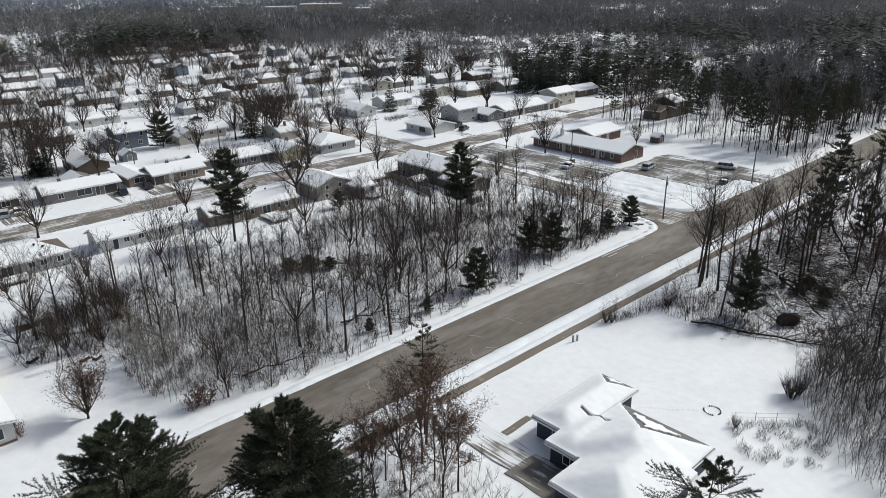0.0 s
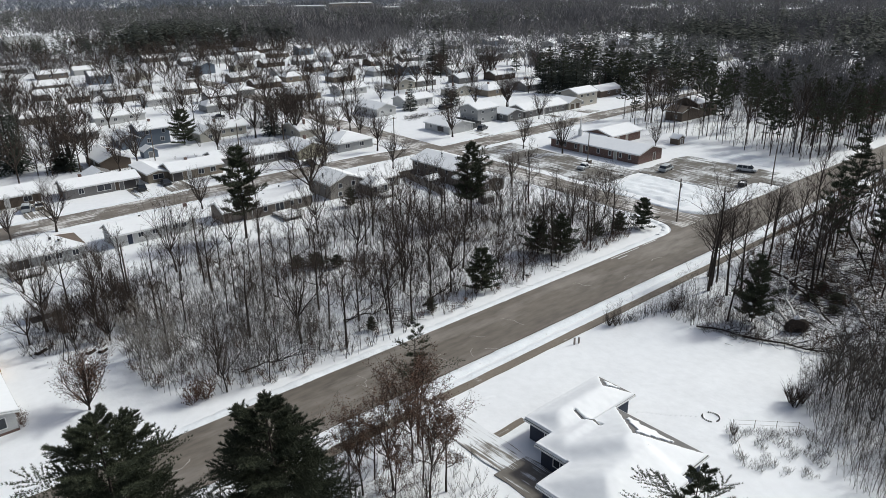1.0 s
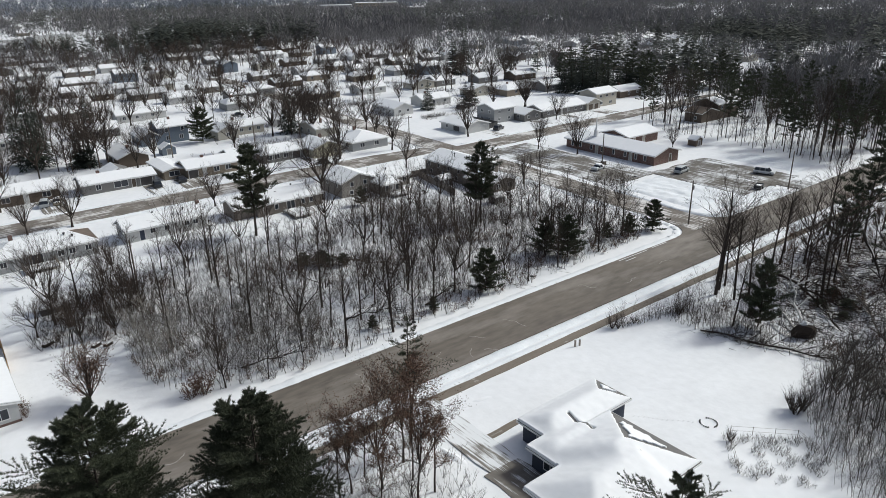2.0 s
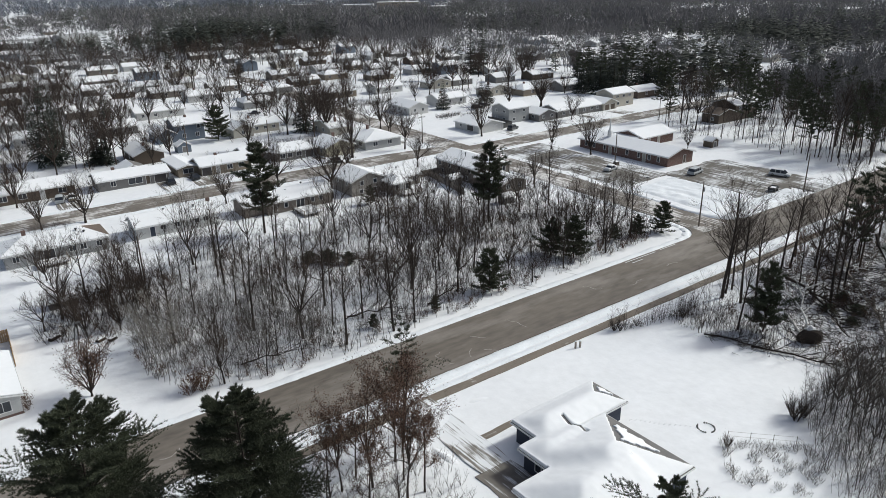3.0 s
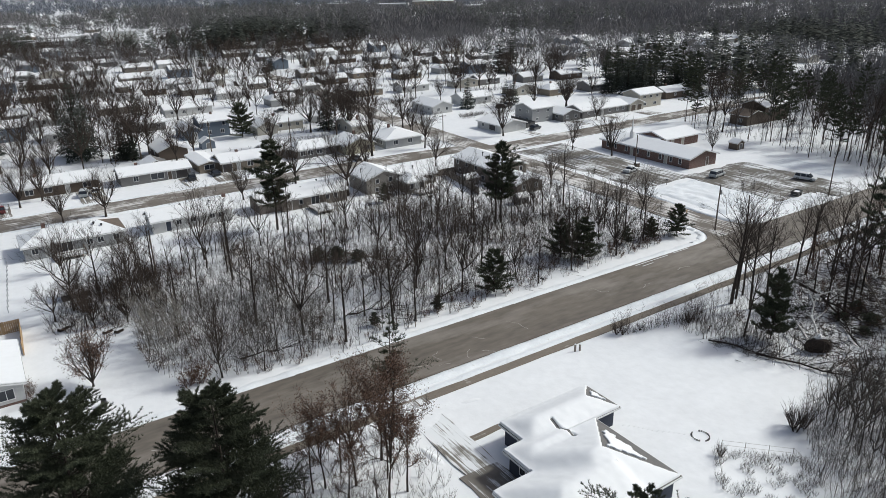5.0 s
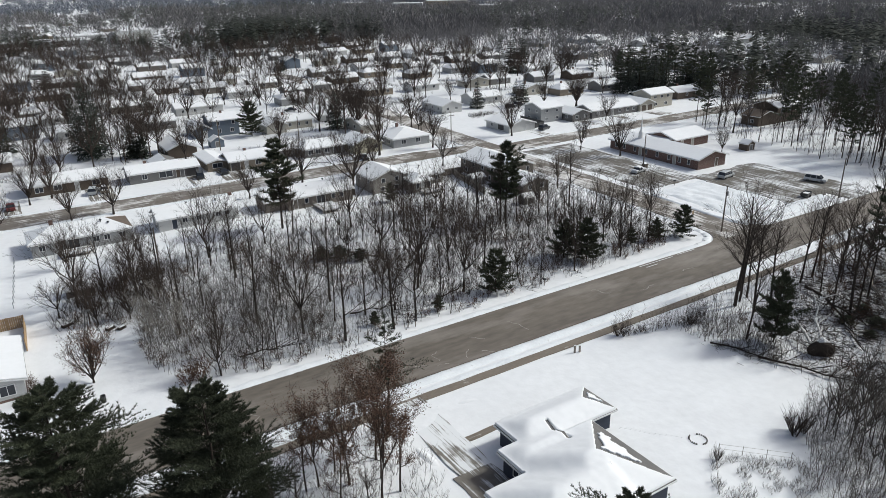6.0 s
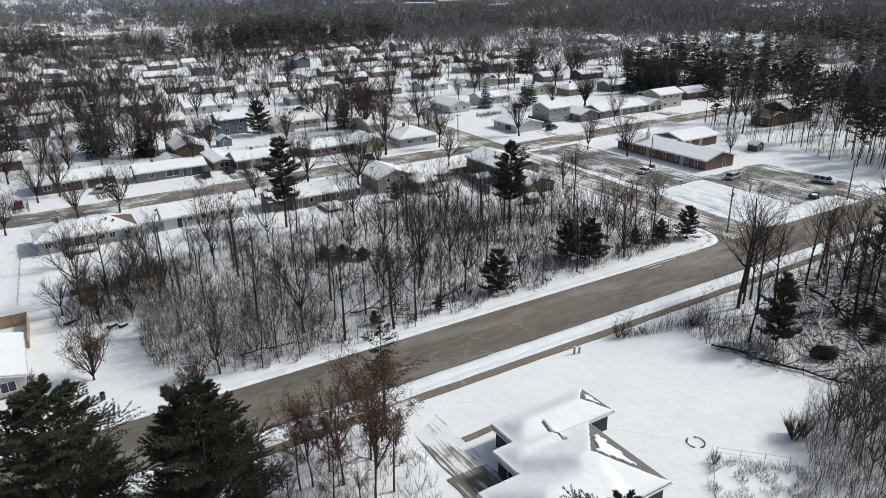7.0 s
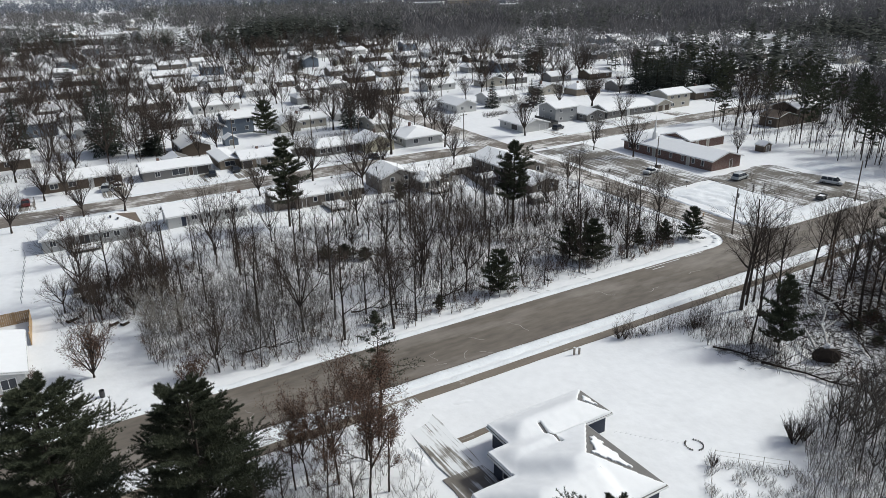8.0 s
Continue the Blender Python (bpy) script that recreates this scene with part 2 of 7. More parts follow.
def near_road(x, y):
    """Distance beyond the edge of the nearest road; negative on it."""
    best = 1e9
    for pts, half, _ in ROADS.values():
        for (ax, ay), (bx, by) in zip(pts, pts[1:]):
            dx, dy = bx - ax, by - ay
            t = max(0, min(1, ((x - ax) * dx + (y - ay) * dy) / (dx * dx + dy * dy)))
            best = min(best, math.hypot(x - ax - t * dx, y - ay - t * dy) - half)
    return best


CORNERS = ((127.9, 69.0, -1), (136.3, 69.0, 1))   # where the side street meets the wide road; side


def in_corner(x, y, radius=6.0):
    """Inside the paved fillet of a street corner."""
    for cx, cy, side in CORNERS:
        u, v = (x - cx) * side, y - cy
        if -0.5 < u < radius and -0.5 < v < radius and math.hypot(radius - u, radius - v) > radius: return True
    return False


def paved(x, y):
    return in_corner(x, y) or near_road(x, y) < 0.8 or 53.6 < y < 55.9 or (141 < x < 163 and 98 < y < 149) or (155 < x < 184 and 68 < y < 101)


def ground_height(x, y):
    h = 0.16 * noise.noise((x / 11, y / 11, 0)) + 0.06 * noise.noise((x / 3.5, y / 3.5, 5)) - 0.02
    return -0.14 if paved(x, y) else h


def spread(lo, a, b, hi, step):
    out = list(np.arange(a, b + step / 2, step))
    d = step
    while out[-1] < hi:
        d *= 1.35
        out.append(out[-1] + d)
    d = step
    while out[0] > lo:
        d *= 1.35
        out.insert(0, out[0] - d)
    return [float(q) for q in out]


gx, gy = spread(-3500, 0, 220, 3600, 1.6), spread(-3000, 10, 190, 3600, 1.6)
g = Mesh()
for y in gy:
    for x in gx:
        g.v.append((x, y, ground_height(x, y) if -10 < x < 240 and 0 < y < 210 else -0.14))
W = len(gx)
g.f = [(j * W + i, j * W + i + 1, (j + 1) * W + i + 1, (j + 1) * W + i) for j in range(len(gy) - 1) for i in range(W - 1)]
structure("ground", g, SNOW, "snow-covered ground reaching the horizon", "ground", True)


def strip(pts, half, z, wob=0.0, thick=0.1, step=2.0, seed=0.0):
    """A flat band along a centre line, with slightly uneven edges and closed sides."""
    m = Mesh()
    line = []
    for (ax, ay), (bx, by) in zip(pts, pts[1:]):
        n = max(1, int(min(math.hypot(bx - ax, by - ay), 400) / step))
        line += [(ax + (bx - ax) * i / n, ay + (by - ay) * i / n) for i in range(n)]
    line.append(pts[-1])
    for i, (x, y) in enumerate(line):
        a, b = line[max(0, i - 1)], line[min(len(line) - 1, i + 1)]
        d = Vector((b[0] - a[0], b[1] - a[1])).normalized()
        nx, ny = -d.y, d.x
        for side in (1, -1):
            w = half + wob * noise.noise((x / 4, y / 4, seed + side))
            m.v.append((x + nx * w * side, y + ny * w * side, z))
            m.v.append((x + nx * w * side, y + ny * w * side, z - thick))
    for i in range(len(line) - 1):
        k, q = 4 * i, 4 * i + 4
        m.f += [(k, k + 2, q + 2, q), (k + 1, k, q, q + 1), (k + 2, k + 3, q + 3, q + 2)]
    return m


for nth, (name, (pts, half, mat)) in enumerate(ROADS.items()):
    structure(name, strip(pts, half, 0.02 - 0.005 * nth, 0.35), mat, "asphalt road with salt, slush and snow streaks", "road")
structure("pavement", strip([(-200, 54.75), (300, 54.75)], 0.68, 0.03, 0.12), WALKWAY, "cleared concrete sidewalk beside the road", "pavement")


for nth, (cx, cy, side) in enumerate(CORNERS):
    arc = [(cx + side * (6 - 6 * math.sin(a)), cy + 6 - 6 * math.cos(a)) for a in [math.pi / 2 * i / 12 for i in range(13)]]
    ring = [(cx - side * 0.6, cy - 0.6)] + arc
    if side > 0: ring.reverse()
    structure("road_corner_%d" % (nth + 1), Mesh().poly_plate(ring, -0.1, 0.012), ROAD, "rounded asphalt corner of the side street", "road")


def bank(name, pts, width=1.6, height=0.28, seed=0.0):
    """A ploughed ridge of snow along a road's edge."""
    m = Mesh()
    n = 0
    prof = [(-1, -0.14), (-0.7, 0.45), (-0.2, 0.95), (0.25, 0.8), (0.7, 0.4), (1, -0.14)]
    for (ax, ay), (bx, by) in zip(pts, pts[1:]):
        count = max(2, int(math.hypot(bx - ax, by - ay) / 0.6))
        d = Vector((bx - ax, by - ay)).normalized()
        for i in range(count + 1):
            x, y = ax + (bx - ax) * i / count, ay + (by - ay) * i / count
            s = 0.75 + 0.6 * noise.noise((x / 3, y / 3, seed)) + 0.7 * noise.noise((x / 0.8, y / 0.8, seed + 6))
            for u, h in prof:
                o = u * width / 2 * (1 + 0.3 * noise.noise((x / 2, y / 2, seed + u)) + 0.25 * noise.noise((x / 0.7, y / 0.7, seed + u)))
                m.v.append((x - d.y * o, y + d.x * o, max(-0.1, h * height * s) if h > 0 else -0.12))
            n += 1
    for i in range(n - 1):
        for k in range(5):
            m.f.append((i * 6 + k, i * 6 + k + 1, i * 6 + 7 + k, i * 6 + 6 + k))
    return structure(name, m, BANK_SNOW, "ploughed ridge of snow along the road", "snow", True)


bank("snow_bank_1", [(-60, 69.6), (120.5, 69.6), (123.0, 70.0), (125.2, 71.3), (126.7, 73.4), (127.2, 76), (127.2, 81)], 1.6, 0.3)
bank("snow_bank_2", [(-60, 57.8), (230, 57.8)], 1.7, 0.3, 3)
bank("snow_bank_3", [(137.0, 81), (137.1, 76), (137.7, 73.4), (139.2, 71.3), (141.4, 70.0), (144, 69.7), (167, 69.6)], 1.8, 0.4, 5)
bank("snow_bank_4", [(-60, 155.6), (127, 155.0)], 1.3, 0.25, 7)
bank("snow_bank_5", [(-60, 166.2), (129, 165.6)], 1.3, 0.25, 9)
bank("snow_bank_6", [(127.2, 81), (129.5, 148)], 1.3, 0.25, 11)
bank("snow_bank_7", [(137.0, 81), (138.6, 97)], 1.3, 0.25, 13)
bank("snow_bank_8", [(143, 159.4), (230, 160.6)], 1.3, 0.25, 15)
bank("snow_bank_9", [(146, 148.6), (230, 150.8)], 1.3, 0.25, 17)
bank("snow_bank_10", [(-60, 56.0), (230, 56.0)], 1.2, 0.2, 19)


def rough_snow(name, x0, x1, y0, y1, high, seed, step=0.6):
    """Trodden and ploughed snow: a lumpy layer that thins out to the edges."""
    m = Mesh()
    nx, ny = int((x1 - x0) / step) + 1, int((y1 - y0) / step) + 1
    for j in range(ny):
        for i in range(nx):
            x, y = x0 + i * step, y0 + j * step
            rim = min(1.0, i / 3, j / 3, (nx - 1 - i) / 3, (ny - 1 - j) / 3)
            h = 0.5 + 0.6 * noise.noise((x / 2.2, y / 2.2, seed)) + 0.45 * noise.noise((x / 0.9, y / 0.9, seed + 4))
            m.v.append((x + 0.4 * noise.noise((x / 3, y / 3, seed + 8)), y + 0.4 * noise.noise((x / 3, y / 3, seed + 9)), -0.2 + rim * (0.24 + high * max(0, h))))
    m.f = [(j * nx + i, j * nx + i + 1, (j + 1) * nx + i + 1, (j + 1) * nx + i) for j in range(ny - 1) for i in range(nx - 1)]
    return structure(name, m, BANK_SNOW, "lumpy trodden snow with dirt showing through", "snow", True)


rough_snow("snow_field_1", 145.0, 170.0, 70.8, 76.0, 0.5, 2)
rough_snow("snow_field_2", 139.5, 157.5, 75.5, 98.5, 0.45, 5)
rough_snow("snow_field_3", 184.0, 196.0, 76.0, 98.0, 0.35, 7)
rough_snow("snow_field_4", 159.5, 163.0, 103.0, 138.0, 0.3, 9)


def sheet(x0, x1, y0, y1, z, wob=0.6, step=2.0, seed=0.0):
    """A paved area with an uneven outline."""
    m = Mesh()
    ring = []
    for (ax, ay), (bx, by) in zip([(x0, y0), (x1, y0), (x1, y1), (x0, y1)], [(x1, y0), (x1, y1), (x0, y1), (x0, y0)]):
        n = max(1, int(math.hypot(bx - ax, by - ay) / step))
        for i in range(n):
            x, y = ax + (bx - ax) * i / n, ay + (by - ay) * i / n
            ring.append((x + wob * noise.noise((x / 3, y / 3, seed)), y + wob * noise.noise((x / 3, y / 3, seed + 9))))
    m.solid([(x, y, z - 0.12) for x, y in ring], [(x, y, z) for x, y in ring])
    return m


structure("pavement_church_lot", sheet(140.5, 158.5, 100, 147, 0.0), LOT, "wind-swept car park streaked with snow", "car park")
structure("pavement_lot_south", sheet(157, 182, 75, 101, -0.006, 1.5), LOT, "wind-swept car park streaked with snow", "car park")
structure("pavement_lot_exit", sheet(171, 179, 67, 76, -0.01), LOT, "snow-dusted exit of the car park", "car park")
structure("pavement_driveway", sheet(47.4, 51.5, 40.5, 55, 0.036, 0.3), DRIVE, "concrete driveway mostly covered by snow", "driveway")
structure("pavement_apron", sheet(46.6, 51.5, 30, 40.5, 0.036, 0.3), APRON, "bare concrete in front of the garage", "driveway")
structure("pavement_path", sheet(51.2, 56.0, 44.6, 45.5, 0.032, 0.15, 0.8), WALKWAY, "short concrete garden path", "path")


for nth, (x0, x1, y0, y1) in enumerate(((61.0, 66.8, 164.6, 177.6), (53.2, 57.6, 164.8, 176.6), (29.6, 35.4, 165.0, 178.8), (95.0, 98.6, 164.8, 176.4), (12.0, 15.4, 165.4, 178.5),
                                        (158.8, 162.4, 159.0, 168.4), (213.8, 220.6, 159.8, 169.9), (183.0, 186.2, 159.4, 170.4), (126.2, 132.6, 174.0, 177.6), (199.0, 202.0, 159.6, 170.6))):
    structure("pavement_drive_%d" % (nth + 1), sheet(x0, x1, y0, y1, 0.05, 0.35), DRIVE, "house driveway half covered by snow", "driveway")


# ---- buildings ----
def roof_faces(x0, x1, y0, y1, z, rise, axis, h0=0.0, h1=0.0):
    """The sloping faces of a gable roof; h0 and h1 draw in the ridge's ends to hips."""
    if axis == "x":
        ym = (y0 + y1) / 2
        a, b = (x0 + h0, ym, z + rise), (x1 - h1, ym, z + rise)
        f = [[(x0, y0, z), (x1, y0, z), b, a], [(x1, y1, z), (x0, y1, z), a, b]]
        if h0: f.append([(x0, y1, z), (x0, y0, z), a])
        if h1: f.append([(x1, y0, z), (x1, y1, z), b])
    else:
        xm = (x0 + x1) / 2
        a, b = (xm, y0 + h0, z + rise), (xm, y1 - h1, z + rise)
        f = [[(x1, y0, z), (x1, y1, z), b, a], [(x0, y1, z), (x0, y0, z), a, b]]
        if h0: f.append([(x0, y0, z), (x1, y0, z), a])
        if h1: f.append([(x1, y1, z), (x0, y1, z), b])
    return f


def slab(m, face, low, high, inset=0.0):
    """A plate over a face, from low to high above it."""
    cx, cy, cz = (sum(p[i] for p in face) / len(face) for i in range(3))
    q = []
    for x, y, z in face:
        d = max(0.001, math.dist((x, y, z), (cx, cy, cz)))
        k = inset / d
        q.append((x + (cx - x) * k, y + (cy - y) * k, z + (cz - z) * k))
    m.solid([(x, y, z + low) for x, y, z in q], [(x, y, z + high) for x, y, z in q])


def hip_or_gable(parent, x0, x1, y0, y1, z, rise, axis, clad, h0=0.0, h1=0.0, over=0.45, snow=0.14, base=-0.1, bare=(), shingle=None):
    """Walls, roof, fascia and the snow on top."""
    shingle = shingle or SHINGLE
    w = Mesh()
    w.box(x0, x1, y0, y1, base, z)
    slope = rise / ((y1 - y0 if axis == "x" else x1 - x0) / 2 + over)
    inner = rise - slope * over
    if axis == "x":
        ym = (y0 + y1) / 2
        for x, h in ((x0, h0), (x1 - 0.15, h1)):
            if not h:
                w.solid([(x, y0, z), (x + 0.15, y0, z), (x + 0.15, y1, z), (x, y1, z)], [(x, ym - 0.01, z + inner), (x + 0.15, ym - 0.01, z + inner), (x + 0.15, ym + 0.01, z + inner), (x, ym + 0.01, z + inner)])
    else:
        xm = (x0 + x1) / 2
        for y, h in ((y0, h0), (y1 - 0.15, h1)):
            if not h:
                w.solid([(x0, y, z), (x1, y, z), (x1, y + 0.15, z), (x0, y + 0.15, z)], [(xm - 0.01, y, z + inner), (xm + 0.01, y, z + inner), (xm + 0.01, y + 0.15, z + inner), (xm - 0.01, y + 0.15, z + inner)])
    part("wall", w, clad, parent)
    ze = z - slope * over
    r, s = Mesh(), Mesh()
    faces = roof_faces(x0 - over, x1 + over, y0 - over, y1 + over, ze + 0.02, rise, axis, h0 and h0 + over, h1 and h1 + over)
    for i, f in enumerate(faces):
        slab(r, f, 0.0, 0.12)
        if i not in bare:
            slab(s, f, 0.12, 0.12 + snow, 0.06)
    roof = part("roof", r, shingle, parent)
    if snow:
        part("roof_snow", s, ROOF_SNOW, roof, "even layer of snow")
    # fascia: one board that runs round the eaves and up the gables
    f = Mesh()
    rings = []
    for d in (-0.04, 0.02):
        a0, a1, b0, b1 = x0 - over + d, x1 + over - d, y0 - over + d, y1 + over - d
        xm, ym, zr = (a0 + a1) / 2, (b0 + b1) / 2, ze + rise
        if axis == "x":
            rings.append([(a0, b0, ze), (a1, b0, ze)] + ([] if h1 else [(a1, ym, zr)]) + [(a1, b1, ze), (a0, b1, ze)] + ([] if h0 else [(a0, ym, zr)]))
        else:
            rings.append([(a0, b0, ze)] + ([] if h0 else [(xm, b0, zr)]) + [(a1, b0, ze), (a1, b1, ze)] + ([] if h1 else [(xm, b1, zr)]) + [(a0, b1, ze)])
    n = len(rings[0])
    for ring in rings:
        f.v += [(x, y, q - 0.07) for x, y, q in ring] + [(x, y, q + 0.13) for x, y, q in ring]
    for i in range(n):
        j = (i + 1) % n
        f.f += [(i, j, n + j, n + i), (2 * n + j, 2 * n + i, 3 * n + i, 3 * n + j), (n + i, n + j, 3 * n + j, 3 * n + i), (j, i, 2 * n + i, 2 * n + j)]
    part("fascia", f, TRIM, parent)
    return faces


def opening(parent, side, at, u, z, w, h, kind="window", mat=None):
    """A window or door in a wall: side is -x, +x, -y or +y, at is the wall's plane, u the middle along it."""
    fr, pane = Mesh(), Mesh()
    t = 0.08

    def slabbox(m, u0, u1, z0, z1, d0, d1):
        if side == "-y": m.box(u0, u1, at - d1, at - d0, z0, z1)
        if side == "+y": m.box(u0, u1, at + d0, at + d1, z0, z1)
        if side == "-x": m.box(at - d1, at - d0, u0, u1, z0, z1)
        if side == "+x": m.box(at + d0, at + d1, u0, u1, z0, z1)

    a, b = u - w / 2, u + w / 2
    slabbox(fr, a - t, a, z - t, z + h + t, 0, 0.07); slabbox(fr, b, b + t, z - t, z + h + t, 0, 0.07)
    slabbox(fr, a, b, z + h, z + h + t, 0, 0.07); slabbox(fr, a, b, z - t, z, 0, 0.07)
    if kind == "window" and w > 0.9:
        slabbox(fr, u - 0.03, u + 0.03, z, z + h, 0, 0.06)
    slabbox(pane, a, b, z, z + h, 0.003, 0.03)
    if kind == "window":
        ob = part("window", fr, TRIM, parent)
        part("pane", pane, GLASS, ob)
    else:
        ob = part("door", pane, mat or TRIM, parent)
        part("door_frame", fr, TRIM, ob)
    return ob


# foreground house with stepped front: four low hipped roofs under one drifted layer of snow
fg = thing("house", 0, 0, 0, 0, "navy-sided ranch house with low hipped snow-covered roof", "house")
NAVY = CLADS["navy"]
FG = ((53.9, 66.0, 37.9, 42.2, 2.60, 1.2, 2.2, 2.3), (51.5, 62.1, 26.4, 36.8, 2.62, 2.15, 4.6, 4.6),
      (51.4, 57.5, 35.1, 38.3, 2.58, 0.95, 1.7, 0), (46.7, 57.0, 25.6, 33.9, 2.64, 1.8, 3.9, 0))
for x0, x1, y0, y1, z, rise, h0, h1 in FG:
    hip_or_gable(fg, x0, x1, y0, y1, z, rise, "x", NAVY, h0, h1, 0.5, snow=0)


def fg_roof(x, y):
    """Height of the roof at a place, and whether it faces +x; None outside."""
    best = None
    for x0, x1, y0, y1, z, rise, h0, h1 in FG:
        a0, a1, b0, b1 = x0 - 0.5, x1 + 0.5, y0 - 0.5, y1 + 0.5
        if not (a0 <= x <= a1 and b0 <= y <= b1): continue
        half = (b1 - b0) / 2
        slope = rise / half
        e = [((y - b0) / half, 0), ((b1 - y) / half, 1)]
        if h0: e.append(((x - a0) / (h0 + 0.5), 2))
        if h1: e.append(((a1 - x) / (h1 + 0.5), 3))
        t, side = min(e)
        h = z - slope * 0.5 + 0.14 + rise * min(1, t)
        if best is None or h > best[0]: best = (h, side, t)
    return best


def drifted_snow(step=0.11):
    """A smooth layer of snow over the house's roofs, melted back from the faces towards the sun."""
    x0, x1, y0, y1 = 46.0, 66.7, 24.9, 42.9
    nx, ny = int((x1 - x0) / step), int((y1 - y0) / step)
    z, on = np.full((ny, nx), np.nan), np.zeros((ny, nx), bool)
    for j in range(ny):
        for i in range(nx):
            x, y = x0 + i * step, y0 + j * step
            q = fg_roof(x, y)
            if q is None: continue
            z[j, i] = q[0]
            keep = True
            if q[1] == 3 and x > 57:
                w = 0.14 * noise.noise((x * 1.3, y * 1.3, 2))
                lo = 0.3 if y > 37 else 0.27
                edge = (abs(y - 31.6) / 5.7) if y < 37.3 else abs(y - 40.05) / 2.6
                keep = lo + w < q[2] < 0.9 and edge + q[2] < (0.78 if y > 37 else 0.87) + w
                if y < 37.3: keep = keep and y > 28.9 + w * 4
            if abs(x - 57.9 + 0.04 * (y - 35)) < 0.15 + 0.04 * noise.noise((x, y, 4)) and 35.6 < y < 39.3: keep = False
            on[j, i] = keep
    have = ~np.isnan(z)
    f = np.where(have, z, 0.0)
    thin, near = np.full((ny, nx), 5.0), ~on & have
    for k in range(5):
        thin = np.where(near, np.minimum(thin, float(k)), thin)
        g = np.pad(near, 1)
        near = g[:-2, 1:-1] | g[2:, 1:-1] | g[1:-1, :-2] | g[1:-1, 2:] | near
    for _ in range(22):
        a, w = f.copy(), have.astype(float)
        p, q = np.pad(np.where(have, a, 0), 1), np.pad(w, 1)
        tot = sum(p[1 + dy:ny + 1 + dy, 1 + dx:nx + 1 + dx] for dy in (-1, 0, 1) for dx in (-1, 0, 1))
        cnt = sum(q[1 + dy:ny + 1 + dy, 1 + dx:nx + 1 + dx] for dy in (-1, 0, 1) for dx in (-1, 0, 1))
        f = np.where(have, tot / np.maximum(cnt, 1), 0)
    top = np.maximum(np.minimum(f + 0.2, np.where(have, z, 0) + 0.05 + 0.09 * thin), np.where(have, z, 0) + 0.04)
    m, idx = Mesh(), {}

    def corner(i, j, up):
        if (i, j, up) not in idx:
            idx[(i, j, up)] = len(m.v)
            m.v.append((x0 + i * step, y0 + j * step, float(top[j, i] + 0.03 * noise.noise((i * 0.12, j * 0.12, 0)) if up else z[j, i] - 0.01)))
        return idx[(i, j, up)]

    def full(i, j):
        return 0 <= i < nx - 1 and 0 <= j < ny - 1 and on[j, i] and on[j, i + 1] and on[j + 1, i] and on[j + 1, i + 1]

    for j in range(ny - 1):
        for i in range(nx - 1):
            if not full(i, j): continue
            m.f.append((corner(i, j, 1), corner(i + 1, j, 1), corner(i + 1, j + 1, 1), corner(i, j + 1, 1)))
            for (a, b), (ni, nj) in ((((i, j), (i + 1, j)), (i, j - 1)), (((i + 1, j), (i + 1, j + 1)), (i + 1, j)), (((i + 1, j + 1), (i, j + 1)), (i, j + 1)), (((i, j + 1), (i, j)), (i - 1, j))):
                if not full(ni, nj):
                    m.f.append((corner(*a, 0), corner(*b, 0), corner(*b, 1), corner(*a, 1)))
    return m


part("roof_snow", drifted_snow(), ROOF_SNOW, fg, "thick drifted snow, melted back on the sunny side", True)
opening(fg, "-x", 53.9, 39.6, 0.9, 0.8, 1.3)
opening(fg, "-x", 51.4, 36.2, 0.9, 0.8, 1.3)
opening(fg, "+y", 42.2, 58.0, 0.9, 1.4, 1.2)
opening(fg, "+x", 66.0, 39.0, 0.1, 0.95, 2.05, "door", CLADS["grey"])


HOUSE_KINDS, used = {}, set()


def simple_house(key, lx, ly, clad, axis="x", h=2.7, rise=1.6, hip=0.0, label=""):
    """A house of the estate centred at the origin with its street front to -y."""
    ob = thing("house", 0, 0, 0, 0, label, "house", "houses of the estate")
    c = CLADS[clad]
    x0, x1, y0, y1 = -lx / 2, lx / 2, -ly / 2, ly / 2
    hip_or_gable(ob, x0, x1, y0, y1, h, rise, axis, c, hip, hip)
    step = lx / 5
    for side, at in (("-y", y0), ("+y", y1)):
        for i in (1, 3):
            opening(ob, side, at, x0 + step * (i + 1), 1.0, 1.1, 1.1)
        if h > 4:
            for i in range(4):
                opening(ob, side, at, x0 + step * (i + 1), 3.7, 1.0, 1.2)
    ch = Mesh().box(-lx * 0.2 - 0.35, -lx * 0.2 + 0.35, -0.1, 0.5, h, h + rise + 0.9)
    part("chimney", ch, BRICK, ob)
    HOUSE_KINDS[key] = ob
    return ob


def place_house(key, x, y, turn=0.0, label=""):
    ob = HOUSE_KINDS[key]
    if key in used:
        ob = copy_thing(ob, pose(x, y, 0.0, 0, 0, turn))
    used.add(key)
    ob.matrix_basis = pose(x, y, 0.0, 0, 0, turn)
    return tagged(ob, label)


